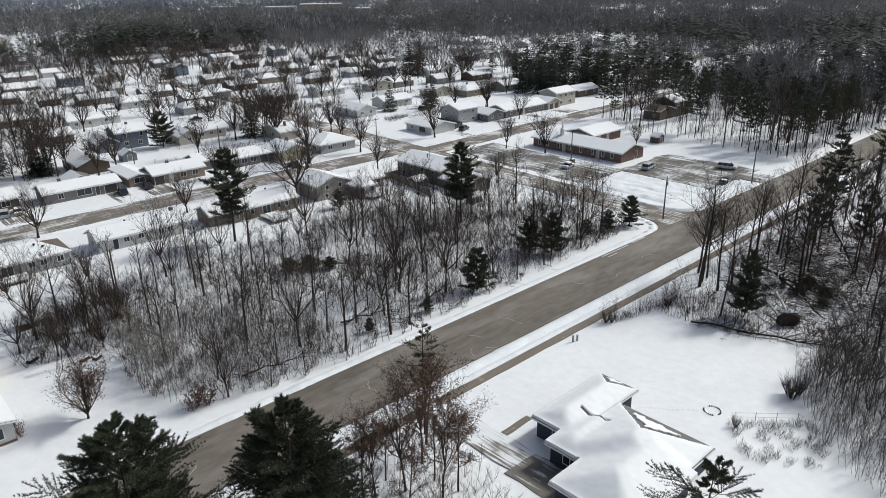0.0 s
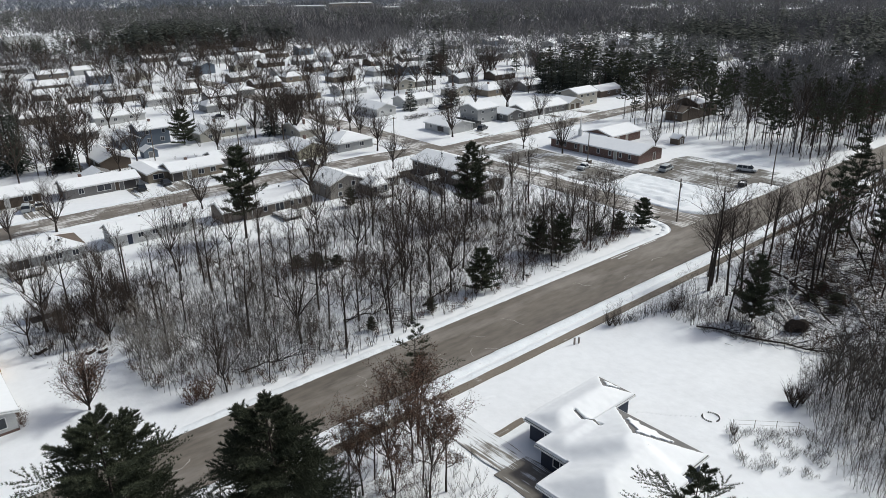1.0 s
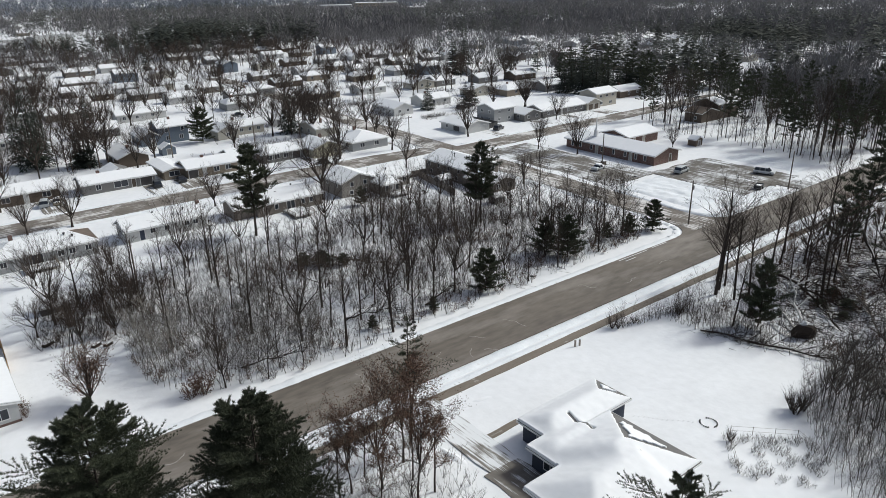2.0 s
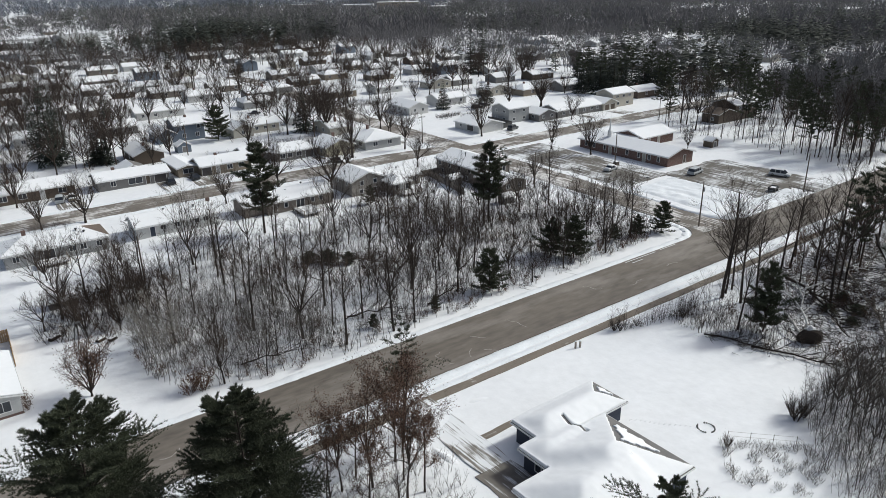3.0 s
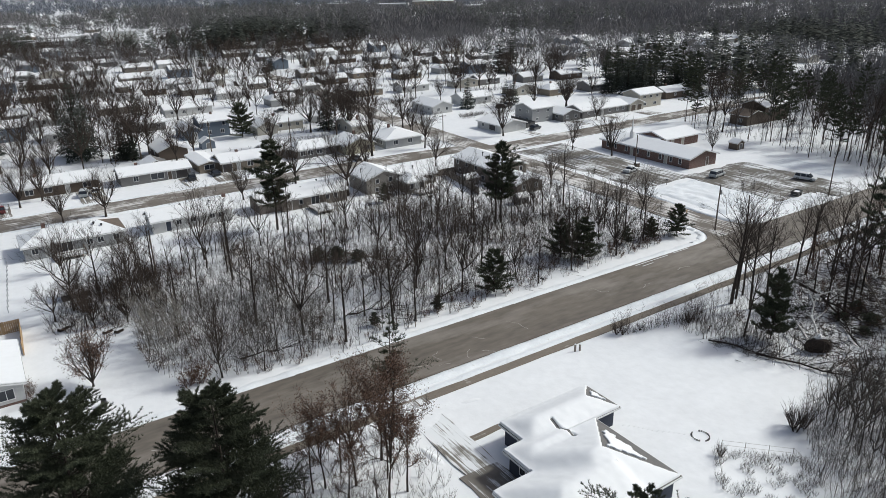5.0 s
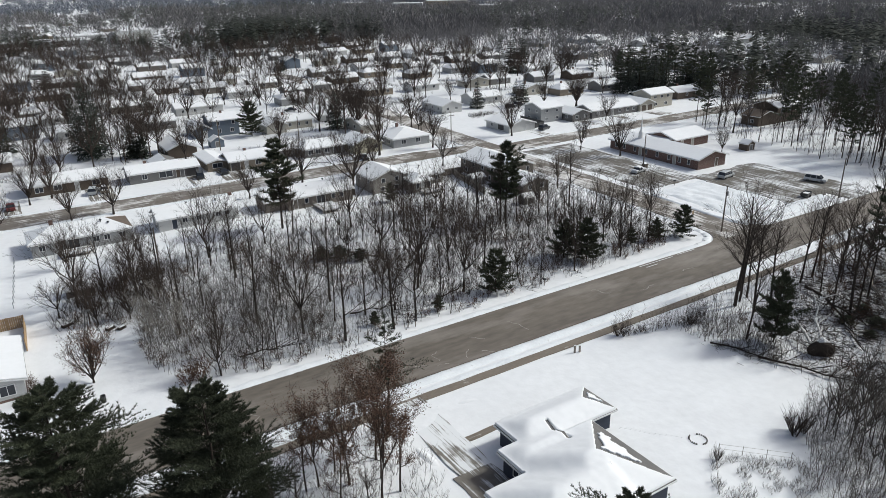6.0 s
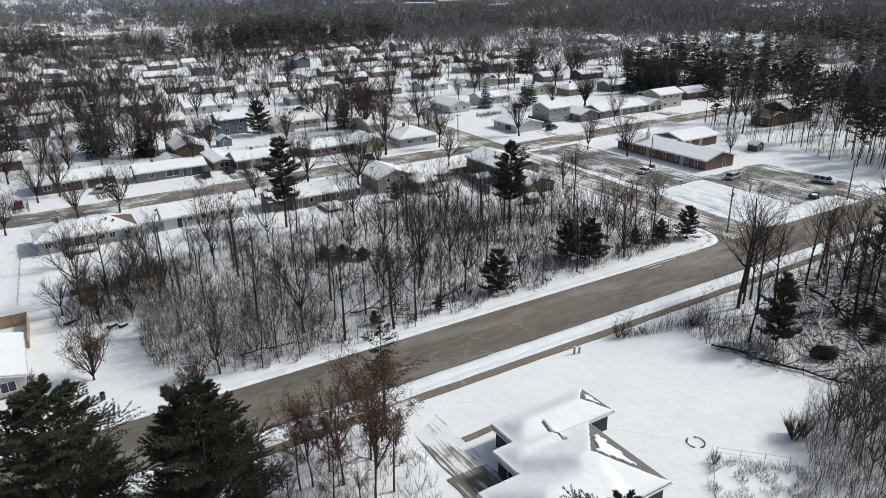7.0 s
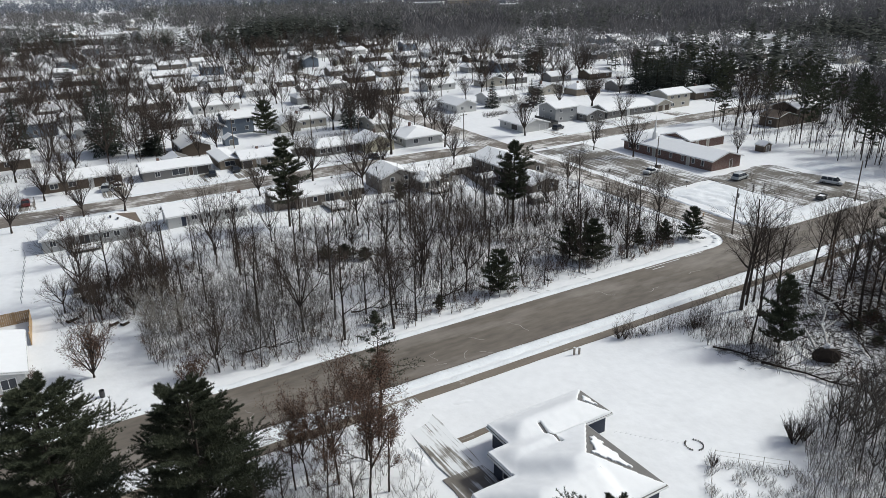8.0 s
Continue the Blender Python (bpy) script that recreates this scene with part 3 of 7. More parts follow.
def custom_house(label, clad, blocks, openings=(), chimneys=(), vents=(), shingle=None):
    """A house of one or more blocks (x0, x1, y0, y1, height, rise, axis, hip0, hip1, bare faces)."""
    x, y = blocks[0][0], blocks[0][2]
    ob = thing("house", x, y, 0, 0, label, "house", "houses of the estate")
    for x0, x1, y0, y1, h, rise, axis, h0, h1, bare in blocks:
        hip_or_gable(ob, x0 - x, x1 - x, y0 - y, y1 - y, h, rise, axis, CLADS[clad], h0, h1, bare=bare, shingle=shingle)
    for side, at, u, z, w, h, what in openings:
        if side in ("-y", "+y"):
            opening(ob, side, at - y, u - x, z, w, h, "door" if what else "window", CLADS[what] if what else None)
        else:
            opening(ob, side, at - x, u - y, z, w, h, "door" if what else "window", CLADS[what] if what else None)
    for cx, cy, z, t in chimneys:
        part("chimney", Mesh().box(cx - x - 0.35, cx - x + 0.35, cy - y - 0.3, cy - y + 0.3, z, t, 0.05), BRICK, ob)
    for cx, cy, z in vents:
        part("vent_pipe", Mesh().tube([(cx - x, cy - y, z - 0.5), (cx - x, cy - y, z + 0.3), (cx - x, cy - y, z + 0.31), (cx - x, cy - y, z + 0.5)], [0.1, 0.1, 0.24, 0.2], 8), DARK, ob)
    return ob


def row(side, at, us, z=1.0, w=1.0, h=1.0, what=""):
    return [(side, at, u, z, w, h, what) for u in us]


# south of the estate street, their backs to the wood
custom_house("pale grey ranch house with hipped roof", "stone", [(15.4, 32.8, 134.9, 142.9, 2.6, 1.75, "x", 4.0, 4.0, (3,))],
             row("-y", 134.9, (17.2, 26.5, 28.4, 31.2)) + [("-y", 134.9, 19.3, 0.2, 0.9, 2.0, "white"), ("-y", 134.9, 22.6, 0.2, 1.8, 2.0, "")] + row("-x", 15.4, (137, 140)) + row("+x", 32.8, (137, 140)),
             [(19.6, 139.6, 4.0, 5.2)], [(28.0, 137.6, 3.9), (29.2, 136.8, 3.5)], BROWN_SHINGLE)
custom_house("long white single-storey house with navy back door", "white", [(38.2, 54.4, 135.9, 142.2, 2.6, 1.6, "x", 0, 0, ())],
             row("-y", 135.9, (43.4, 46.2, 50.2, 52.0), 1.2, 0.95, 0.9) + [("-y", 135.9, 41.3, 0.15, 0.95, 2.0, "navy"), ("-y", 135.9, 48.1, 0.15, 0.95, 2.0, "white")] + row("-x", 38.2, (139,)) + row("+x", 54.4, (139,)),
             [(54.0, 139.4, 3.2, 4.9)], [(50.5, 138.2, 3.9), (45.0, 140.5, 3.6)])
custom_house("taupe ranch house with sliding door and rear deck", "taupe", [(64.8, 80.4, 133.9, 142.0, 2.7, 1.7, "x", 0, 0, ()), (60.2, 64.8, 135.2, 141.5, 2.5, 1.4, "x", 0, 0, ())],
             row("-y", 133.9, (69.2, 75.6, 77.6), 1.1, 0.8, 1.05) + [("-y", 133.9, 72.6, 0.4, 1.9, 2.05, ""), ("-y", 133.9, 66.6, 0.2, 0.9, 2.0, "taupe")] + row("+x", 80.4, (137, 140)) + row("+y", 142.0, (67, 71, 76)),
             [], [(75.2, 138.6, 4.2), (70.5, 137.0, 3.7), (68.0, 138.5, 4.2)])
custom_house("tall greige split-level house with a small sunroom", "greige", [(85.9, 94.8, 134.2, 143.5, 3.6, 1.8, "y", 0, 0, ()), (94.2, 99.2, 129.6, 134.2, 2.7, 1.1, "y", 1.6, 0, ()), (94.8, 105.0, 134.0, 142.0, 2.5, 1.4, "x", 0, 0, ())],
             row("-y", 134.2, (88.6, 92.2), 2.4, 0.9, 1.0) + row("-y", 134.2, (88.4, 92.0), 0.5, 0.9, 0.9) + row("-x", 85.9, (136.5, 141), 2.3, 0.7, 0.9) + row("-y", 129.6, (95.3, 98.2), 0.9, 0.9, 1.3) + [("-y", 129.6, 96.7, 0.3, 1.0, 2.05, "white")] + row("-y", 134.0, (100.5, 103.4)),
             [], [(86.6, 138.5, 4.9), (100.0, 137.0, 3.9)], BROWN_SHINGLE)
custom_house("taupe two-storey corner house with lower garage wing", "taupe", [(114.2, 124.6, 123.0, 139.6, 3.9, 1.8, "y", 0, 0, ()), (113.9, 121.6, 113.6, 123.0, 2.4, 1.4, "y", 0, 0, ())],
             row("-x", 114.2, (126, 130, 134, 138), 2.5, 0.9, 1.0) + row("-x", 114.2, (127, 132, 137), 0.6, 0.9, 1.0) + row("-y", 113.6, (116, 119.6)) + row("-y", 123.0, (122.8,), 2.5, 0.8, 1.0),
             [], [(117.0, 131.0, 5.9)], BROWN_SHINGLE)
# north of the estate street, fronts to it
custom_house("long brown ranch house set back behind street trees", "brown", [(17.4, 35.2, 179.6, 187.6, 2.6, 1.6, "x", 0, 0, ())],
             row("-y", 179.6, (20, 24, 32.5), 0.9, 1.7, 1.2) + [("-y", 179.6, 28.2, 0.1, 0.95, 2.05, "white")] + row("+x", 35.2, (183,)), [(22, 183.4, 3.5, 4.9)])
custom_house("dark grey house with white picture window and stepped rear roofs", "grey", [(39.8, 52.4, 177.2, 184.0, 2.6, 1.5, "x", 0, 0, ()), (52.4, 56.8, 177.0, 183.5, 2.5, 1.3, "x", 0, 0, ()), (47.0, 53.0, 183.6, 190.0, 2.6, 1.6, "y", 0, 0, (0,))],
             row("-y", 177.2, (43.4,), 0.9, 1.1, 1.2) + row("-y", 177.2, (48.6,), 0.7, 3.2, 1.5) + [("-y", 177.2, 51.6, 0.1, 0.95, 2.05, "brown"), ("-y", 177.0, 54.6, 0.05, 2.9, 2.1, "dark")], [(44.5, 180.8, 3.6, 4.8)])
custom_house("tan brick-fronted ranch house with carport", "tan", [(64.5, 78.0, 175.4, 183.4, 2.6, 1.6, "x", 0, 0, ()), (59.4, 64.5, 178.0, 191.0, 2.4, 0.7, "y", 0, 0, ())],
             row("-y", 175.4, (72.2, 75.4), 0.9, 1.4, 1.2) + [("-y", 175.4, 69.0, 0.1, 0.95, 2.05, "white"), ("-y", 175.4, 66.0, 0.05, 2.4, 2.1, "dark"), ("-y", 178.0, 62.0, 0.9, 2.6, 1.2, "")], [(70.0, 179.4, 3.6, 4.8)])
custom_house("grey ranch house with white triple window and porch", "grey", [(86.0, 98.4, 176.8, 185.0, 2.6, 1.6, "x", 2.5, 2.5, ()), (78.5, 86.0, 181.0, 188.0, 2.5, 1.5, "x", 0, 0, ())],
             row("-y", 176.8, (88.0, 90.2, 93.0), 0.9, 1.5, 1.2) + [("-y", 176.8, 96.2, 0.1, 2.4, 2.1, "dark")])
custom_house("pale yellow house with its gable towards the street", "yellow", [(99.6, 108.8, 173.0, 183.0, 2.7, 1.9, "y", 0, 0, ())],
             row("-y", 173.0, (106.8,), 1.0, 0.8, 1.0) + row("-x", 99.6, (176, 180)), [(105.5, 179.5, 4.0, 5.4)])
custom_house("grey corner bungalow with hipped roof and white window bands", "stone", [(112.6, 125.0, 173.0, 186.0, 2.6, 1.9, "y", 4.5, 4.5, ())],
             row("-x", 112.6, (176, 179.5, 183), 0.9, 1.8, 1.2) + row("-y", 173.0, (116, 121), 0.9, 1.5, 1.2), [(118.2, 181.0, 3.9, 5.6)])
custom_house("white garage-fronted bungalow at the street corner", "white", [(152.6, 163.0, 169.0, 181.6, 2.4, 1.5, "y", 0, 0, ())],
             [("-x", 152.6, 173.5, 0.4, 3.2, 1.7, "dark"), ("-y", 169.0, 160.5, 0.1, 2.5, 2.0, "white")] + row("-x", 152.6, (178.5,)))
custom_house("pale blue-grey two-storey house with white windows", "stone", [(171.2, 180.6, 175.6, 184.6, 4.9, 1.5, "x", 0, 0, ())],
             row("-x", 171.2, (178, 182), 3.4, 1.0, 0.8) + row("-x", 171.2, (178, 182), 0.9, 1.0, 0.8) + row("-y", 175.6, (173.6, 178.2), 3.4, 1.0, 0.8) + row("-y", 175.6, (173.6, 178.2), 0.9, 1.0, 0.8))
custom_house("low grey house beside the two-storey one", "grey", [(181.2, 189.2, 170.9, 180.0, 2.5, 1.5, "y", 0, 0, ())], row("-y", 170.9, (183.2, 187.2)) + row("-x", 181.2, (174,)))
custom_house("long grey ranch house on the east street", "grey", [(190.6, 213.0, 171.2, 180.2, 2.6, 1.7, "x", 0, 0, ())],
             row("-y", 171.2, (193.5, 197, 204, 208, 211)) + [("-y", 171.2, 200.5, 0.1, 0.95, 2.05, "white")] + row("-x", 190.6, (174, 177)))
custom_house("pale two-storey house with twin garage doors", "cream", [(221.0, 233.0, 172.5, 181.0, 5.0, 1.6, "x", 0, 0, ()), (213.6, 221.0, 170.5, 179.5, 2.7, 1.6, "y", 0, 0, ())],
             [("-y", 170.5, 215.6, 0.05, 2.3, 2.1, "brown"), ("-y", 170.5, 218.8, 0.05, 2.3, 2.1, "brown")] + row("-y", 172.5, (223.5, 227, 230.5), 3.5, 1.3, 0.9) + row("-y", 172.5, (224, 229.5), 0.8, 1.5, 1.0))
custom_house("slate-blue two-storey house with lower snow-roofed wing", "blue", [(72.6, 82.0, 223.2, 231.5, 5.0, 1.7, "x", 0, 0, ()), (67.0, 72.6, 222.6, 233.0, 2.8, 1.8, "y", 0, 0, ())],
             row("-y", 223.2, (75.2, 80.2), 3.4, 0.9, 1.2) + row("-y", 223.2, (75.4, 79.6), 0.9, 1.1, 1.2) + row("-x", 67.0, (225, 229)) + [("-y", 222.6, 70.6, 0.1, 1.4, 2.05, "white")], [(77.5, 227.2, 5.9, 7.4)])
custom_house("cream bungalow with gable end and long rear wing", "cream", [(88.6, 95.4, 215.4, 224.0, 2.7, 1.8, "y", 0, 0, ()), (95.4, 106.0, 219.0, 227.0, 2.7, 1.6, "x", 0, 0, ())],
             row("-y", 215.4, (92.0,)) + row("-y", 219.0, (98, 101, 104)), [(97.0, 223.0, 3.8, 5.2)])
custom_house("white house with two staggered roofs", "white", [(72.0, 82.0, 268.0, 276.0, 2.8, 1.6, "x", 0, 0, ()), (82.0, 90.0, 269.5, 276.5, 2.6, 1.5, "x", 0, 0, ())], row("-y", 268.0, (74.5, 79)) + row("-y", 269.5, (85,)))
custom_house("white corner house with long snowy roof", "white", [(154.0, 162.6, 211.2, 226.0, 2.7, 1.7, "y", 0, 0, ())], row("-x", 154.0, (214, 218, 222)) + row("-y", 211.2, (156.4, 160.2)))
custom_house("dark brown house half hidden among trees", "brown", [(232.5, 246.0, 128.6, 137.6, 5.2, 1.8, "x", 0, 0, ()), (223.0, 232.5, 128.6, 135.0, 3.2, 1.5, "y", 0, 0, (0, 1))], row("-y", 128.6, (235, 239, 243), 3.4, 1.1, 1.1) + row("-x", 223.0, (131,)), (), (), BROWN_SHINGLE)
edge_house = custom_house("white house with dark window at the edge of the yard", "white", [(-4.0, 11.3, 82.2, 94.4, 2.7, 1.9, "y", 0, 0, (1,))], [("-y", 82.2, 9.4, 0.9, 1.6, 1.3, ""), ("-y", 82.2, 3.0, 0.9, 1.5, 1.2, "")] + row("+x", 11.3, (86, 91)))
part("foundation", Mesh().box(-0.06, 15.36, -0.06, 12.26, -0.12, 0.38), BRICK, edge_house, "red brick foundation")

# the rest of the estate
rng = random.Random(4)
for key, lx, ly, clad, ax, tall, hp in (("f1", 14, 8, "white", "x", 2.7, 0), ("f2", 13, 8.5, "stone", "x", 2.7, 3), ("f3", 15, 8, "taupe", "x", 2.7, 0), ("f4", 12, 8, "cream", "y", 2.7, 0),
                                        ("f5", 14, 8, "brown", "x", 2.7, 0), ("f6", 12, 8, "grey", "x", 2.7, 0), ("f7", 11, 8, "blue", "x", 4.6, 0), ("f8", 13, 8, "tan", "x", 2.7, 3)):
    simple_house(key, lx, ly, clad, ax, tall, 1.7, hp, clad.replace("stone", "pale grey") + " house under snow in the estate")
keys = ["f1", "f2", "f3", "f4", "f5", "f6", "f7", "f8"]
TAKEN = ((60, 265, 195, 345), (28, 60, 205, 285))
for key, x, y, turn in (("f2", 118.5, 269, 0), ("f8", 156, 268.5, 0), ("f1", 178, 266.5, 0), ("f8", 198, 304, 0), ("f2", 225, 308.5, 0), ("f3", 163, 341, 0), ("f7", 236, 299, 0),
                        ("f1", 180, 223, 0), ("f5", 160, 311.5, 180), ("f8", 221, 219, 0), ("f6", 237, 256, 0), ("f5", 257.5, 251.5, 0), ("f6", 241.5, 217, 0), ("f5", 252, 184, 0),
                        ("f4", 209.4, 229, 0), ("f6", 216, 262.5, 0), ("f3", 98.5, 320.5, 0), ("f5", 80, 332.5, 0), ("f2", 34.2, 281.5, 0), ("f1", 37.2, 251, 180), ("f6", 61, 250, 0),
                        ("f3", 124, 320, 0), ("f1", 190, 346.5, 180), ("f4", 118, 203.5, 90), ("f1", 107, 300, 0), ("f6", 128, 290, 180), ("f3", 60, 292, 0), ("f2", 142, 300, 90),
                        ("f1", 214, 330, 0), ("f8", 182, 322, 180), ("f6", 246, 330, 0), ("f1", 66, 312, 180), ("f4", 203, 262, 0), ("f1", 256, 282, 180), ("f5", 58, 206, 90)):
    place_house(key, x, y, turn)
for nth, y in enumerate((216, 262, 300, 346, 384, 430, 468, 515, 553)):
    for x in np.arange(-150 - 0.25 * y, 300 if y < 400 else 250, 19.5):
        fx, fy = float(x) + rng.uniform(-2.5, 2.5), y + rng.uniform(-4, 4)
        if abs(fx - (138 if y < 240 else 145)) < 15 or any(a < fx < b and c < fy < d for a, b, c, d in TAKEN): continue
        if fx > 232 and y < 250 or fx > 262 and y < 330: continue
        place_house(rng.choice(keys), fx, fy, rng.choice((0, 0, 180, 180, 90)))
for i in range(34):
    fx, fy = rng.uniform(275, 430), rng.uniform(175, 420)
    if near_road(fx, fy) < 8 or fx < 315 and fy < 250: continue
    place_house(rng.choice(keys), fx, fy, rng.choice((0, 90, 180)))
for x in np.arange(-160, 8, 21):
    place_house(rng.choice(keys), float(x), 140 + rng.uniform(-2, 2), 180)
    place_house(rng.choice(keys), float(x), 182 + rng.uniform(-2, 2), 0)
FAR_HOUSES = []
for lx, ly, clad in ((13, 8, "white"), (15, 8, "tan"), (12, 9, "stone")):
    ob = thing("house", 0, 0, 0, 0, clad.replace("stone", "pale grey") + " house far off under a snowy roof", "house", "far houses")
    hip_or_gable(ob, -lx / 2, lx / 2, -ly / 2, ly / 2, 2.8, 1.8, "x", CLADS[clad])
    FAR_HOUSES.append(ob)
far_places = [(rng.uniform(-60, 240), rng.uniform(600, 1000)) for i in range(26)] + [(rng.uniform(60, 320), rng.uniform(950, 1300)) for i in range(16)]
far_places += [(cx + rng.uniform(-0.8, 0.8) * rx, cy + rng.uniform(-0.8, 0.8) * ry) for cx, cy, rx, ry, n in ((425, 330, 75, 65, 12), (595, 385, 70, 40, 7), (815, 555, 130, 45, 9), (966, 542, 70, 30, 5), (310, 235, 40, 45, 5)) for i in range(n)]
for i, (fx, fy) in enumerate(far_places):
    m = pose(fx, fy, 0, 0, 0, rng.choice((0, 90, 30, -30)))
    if i < 3:
        FAR_HOUSES[i].matrix_basis = m
    else:
        copy_thing(FAR_HOUSES[i % 3], m)

def far_building(x, y, lx, ly, h, clad, label, turn=0, dome=False):
    """A large flat-roofed or round-roofed building far off, with a row of windows."""
    ob = thing("building", x, y, 0, turn, label, "building")
    if dome:
        m = Mesh()
        n = 14
        ring = [[(u, ly / 2 * math.cos(math.pi * i / n), h * math.sin(math.pi * i / n)) for i in range(n + 1)] for u in (-lx / 2, lx / 2)]
        m.solid(ring[0], ring[1])
        part("shell", m, CLADS["stone"], ob, "rounded pale grey roof")
        part("door", Mesh().box(-lx / 2 - 0.1, -lx / 2 - 0.01, -2, 2, 0, 4), CLADS["grey"], ob)
        return ob
    part("wall", Mesh().box(-lx / 2, lx / 2, -ly / 2, ly / 2, -0.1, h), CLADS[clad], ob)
    part("roof_snow", Mesh().box(-lx / 2 - 0.4, lx / 2 + 0.4, -ly / 2 - 0.4, ly / 2 + 0.4, h, h + 0.5, 0.2), ROOF_SNOW, ob)
    for k in range(max(1, int(h / 3.2))):
        for i in range(int(lx / 5)):
            opening(ob, "-y", -ly / 2, -lx / 2 + 2.5 + 5 * i, 1.0 + 3.1 * k, 2.2, 1.4)
    return ob


far_building(121, 638, 30, 22, 9.5, "white", "white round-roofed hall among the houses", 20, True)
far_building(60, 640, 60, 22, 5, "stone", "long low pale building with snowy roof")
far_building(95, 690, 50, 25, 5, "white", "long low white building with snowy roof")
far_building(20, 585, 45, 16, 4.5, "tan", "long low tan building with snowy roof")
for x, y, lx, h, clad in ((608, 912, 60, 13, "tan"), (566, 955, 44, 10, "stone"), (520, 1040, 40, 10, "cream"), (662, 884, 44, 6, "white"), (890, 390, 60, 6, "white"), (1180, 430, 50, 7, "stone"), (330, 1180, 70, 7, "yellow")):
    far_building(x, y, lx, 18, h, clad, "large flat-roofed building far beyond the woods", -35)

# church
church = thing("church", 0, 0, 0, 0, "long red-brick church with low snow-covered roofs and white spire", "church")
hip_or_gable(church, 163.6, 174.4, 104.6, 135.4, 2.75, 1.7, "y", BRICK, over=0.6)
hip_or_gable(church, 177.0, 191.4, 123.4, 133.4, 2.75, 1.6, "x", BRICK, over=0.6)
part("passage", Mesh().box(174.4, 177.0, 125.0, 132.0, -0.1, 2.6), BRICK, church)
part("passage_roof", Mesh().box(173.9, 177.4, 124.7, 132.3, 2.6, 2.85, 0.06), ROOF_SNOW, church, "flat snow-covered roof")
sp = Mesh()
sp.tube([(167.2, 127.5, 3.6), (167.2, 127.5, 5.6)], [0.72, 0.66], 8)
sp.tube([(167.2, 127.5, 5.6), (167.2, 127.5, 6.0), (167.2, 127.5, 10.6)], [0.66, 0.3, 0.0], 8)
part("spire", sp, TRIM, church, "slender white spire")
for y in (107.5, 110.5, 114.0, 118, 122, 126, 130, 133):
    opening(church, "-x", 163.6, y, 0.9, 0.75, 1.3)
for y in (112.2, 124.0):
    opening(church, "-x", 163.6, y, 0.1, 0.95, 2.05, "door", CLADS["cream"])
opening(church, "-y", 104.6, 170.8, 0.1, 1.0, 2.1, "door", CLADS["brown"])
opening(church, "-y", 123.4, 180.0, 0.1, 1.0, 2.1, "door", CLADS["cream"])
opening(church, "-y", 123.4, 184.5, 0.1, 1.0, 2.1, "door", CLADS["cream"])


# ---- poles, fences, decks, sheds and other fixtures ----
def utility_pole(x, y, h, arm=0.0, label="weathered wooden utility pole", box=False):
    ob = thing("utility_pole", x, y, 0, 0, label, "utility pole")
    part("pole", Mesh().tube([(0, 0, -0.2), (0, 0, h)], [0.16, 0.11], 8), POLE, ob, smooth=True)
    if arm:
        a = Mesh().box(-arm, arm, -0.06, 0.06, h - 0.55, h - 0.42)
        part("crossarm", a, POLE, ob)
        for u in (-arm * 0.9, -arm * 0.4, arm * 0.4, arm * 0.9):
            part("insulator", Mesh().tube([(u, 0, h - 0.42), (u, 0, h - 0.2)], [0.06, 0.04], 6), METAL, ob)
    if box:
        part("transformer", Mesh().tube([(0.3, 0, h - 1.9), (0.3, 0, h - 1.85), (0.3, 0, h - 1.1), (0.3, 0, h - 1.05)], [0.18, 0.22, 0.22, 0.15], 10), METAL, ob)
    return ob


utility_pole(130.0, 71.8, 9.2, box=True)
utility_pole(169.6, 71.2, 8.9)
utility_pole(33.6, 113.4, 8.4)
utility_pole(124.0, 113.1, 8.6, 1.2)
utility_pole(154.2, 114.2, 8.6)
utility_pole(131.0, 170.0, 8.5, 1.2)
utility_pole(231.0, 148.5, 9.5)
utility_pole(89.8, 190.0, 9.5)
utility_pole(69.5, 202.0, 9.0)
for x, y in ((140, 260), (120, 300), (60, 300), (20, 330), (180, 330), (230, 420), (150, 420), (330, 640), (110, 480), (270, 560)):
    utility_pole(x, y, 11.0, 1.0, "distant wooden utility pole")


def fence(x0, y0, x1, y1, h, mat, label, boards=True, gap=2.4, half=0.05):
    """Posts with boards, or with two rails, along a straight line."""
    n = max(1, round(math.hypot(x1 - x0, y1 - y0) / gap))
    ang = math.degrees(math.atan2(y1 - y0, x1 - x0))
    ln = math.hypot(x1 - x0, y1 - y0)
    ob = thing("fence", x0, y0, 0, ang, label, "fence")
    for i in range(n + 1):
        u = ln * i / n
        part("post", Mesh().box(u - half, u + half, -half, half, -0.15, h + 0.08), mat, ob)
    if boards:
        for i in range(n):
            k = 8
            for b in range(k):
                u = ln * (i + b / k) / n
                part("board", Mesh().box(u + 0.01, u + ln / n / k - 0.01, 0.055, 0.08, -0.1, h + 0.02 * math.sin(7 * u)), mat, ob)
    for z in ((h * 0.25, h * 0.85) if boards else (h, h * 0.5)):
        part("rail" if boards else "wire", Mesh().box(0, ln, -0.02, 0.05, z - 0.04, z) if boards else Mesh().box(0, ln, -0.008, 0.008, z - 0.016, z), mat, ob)
    return ob


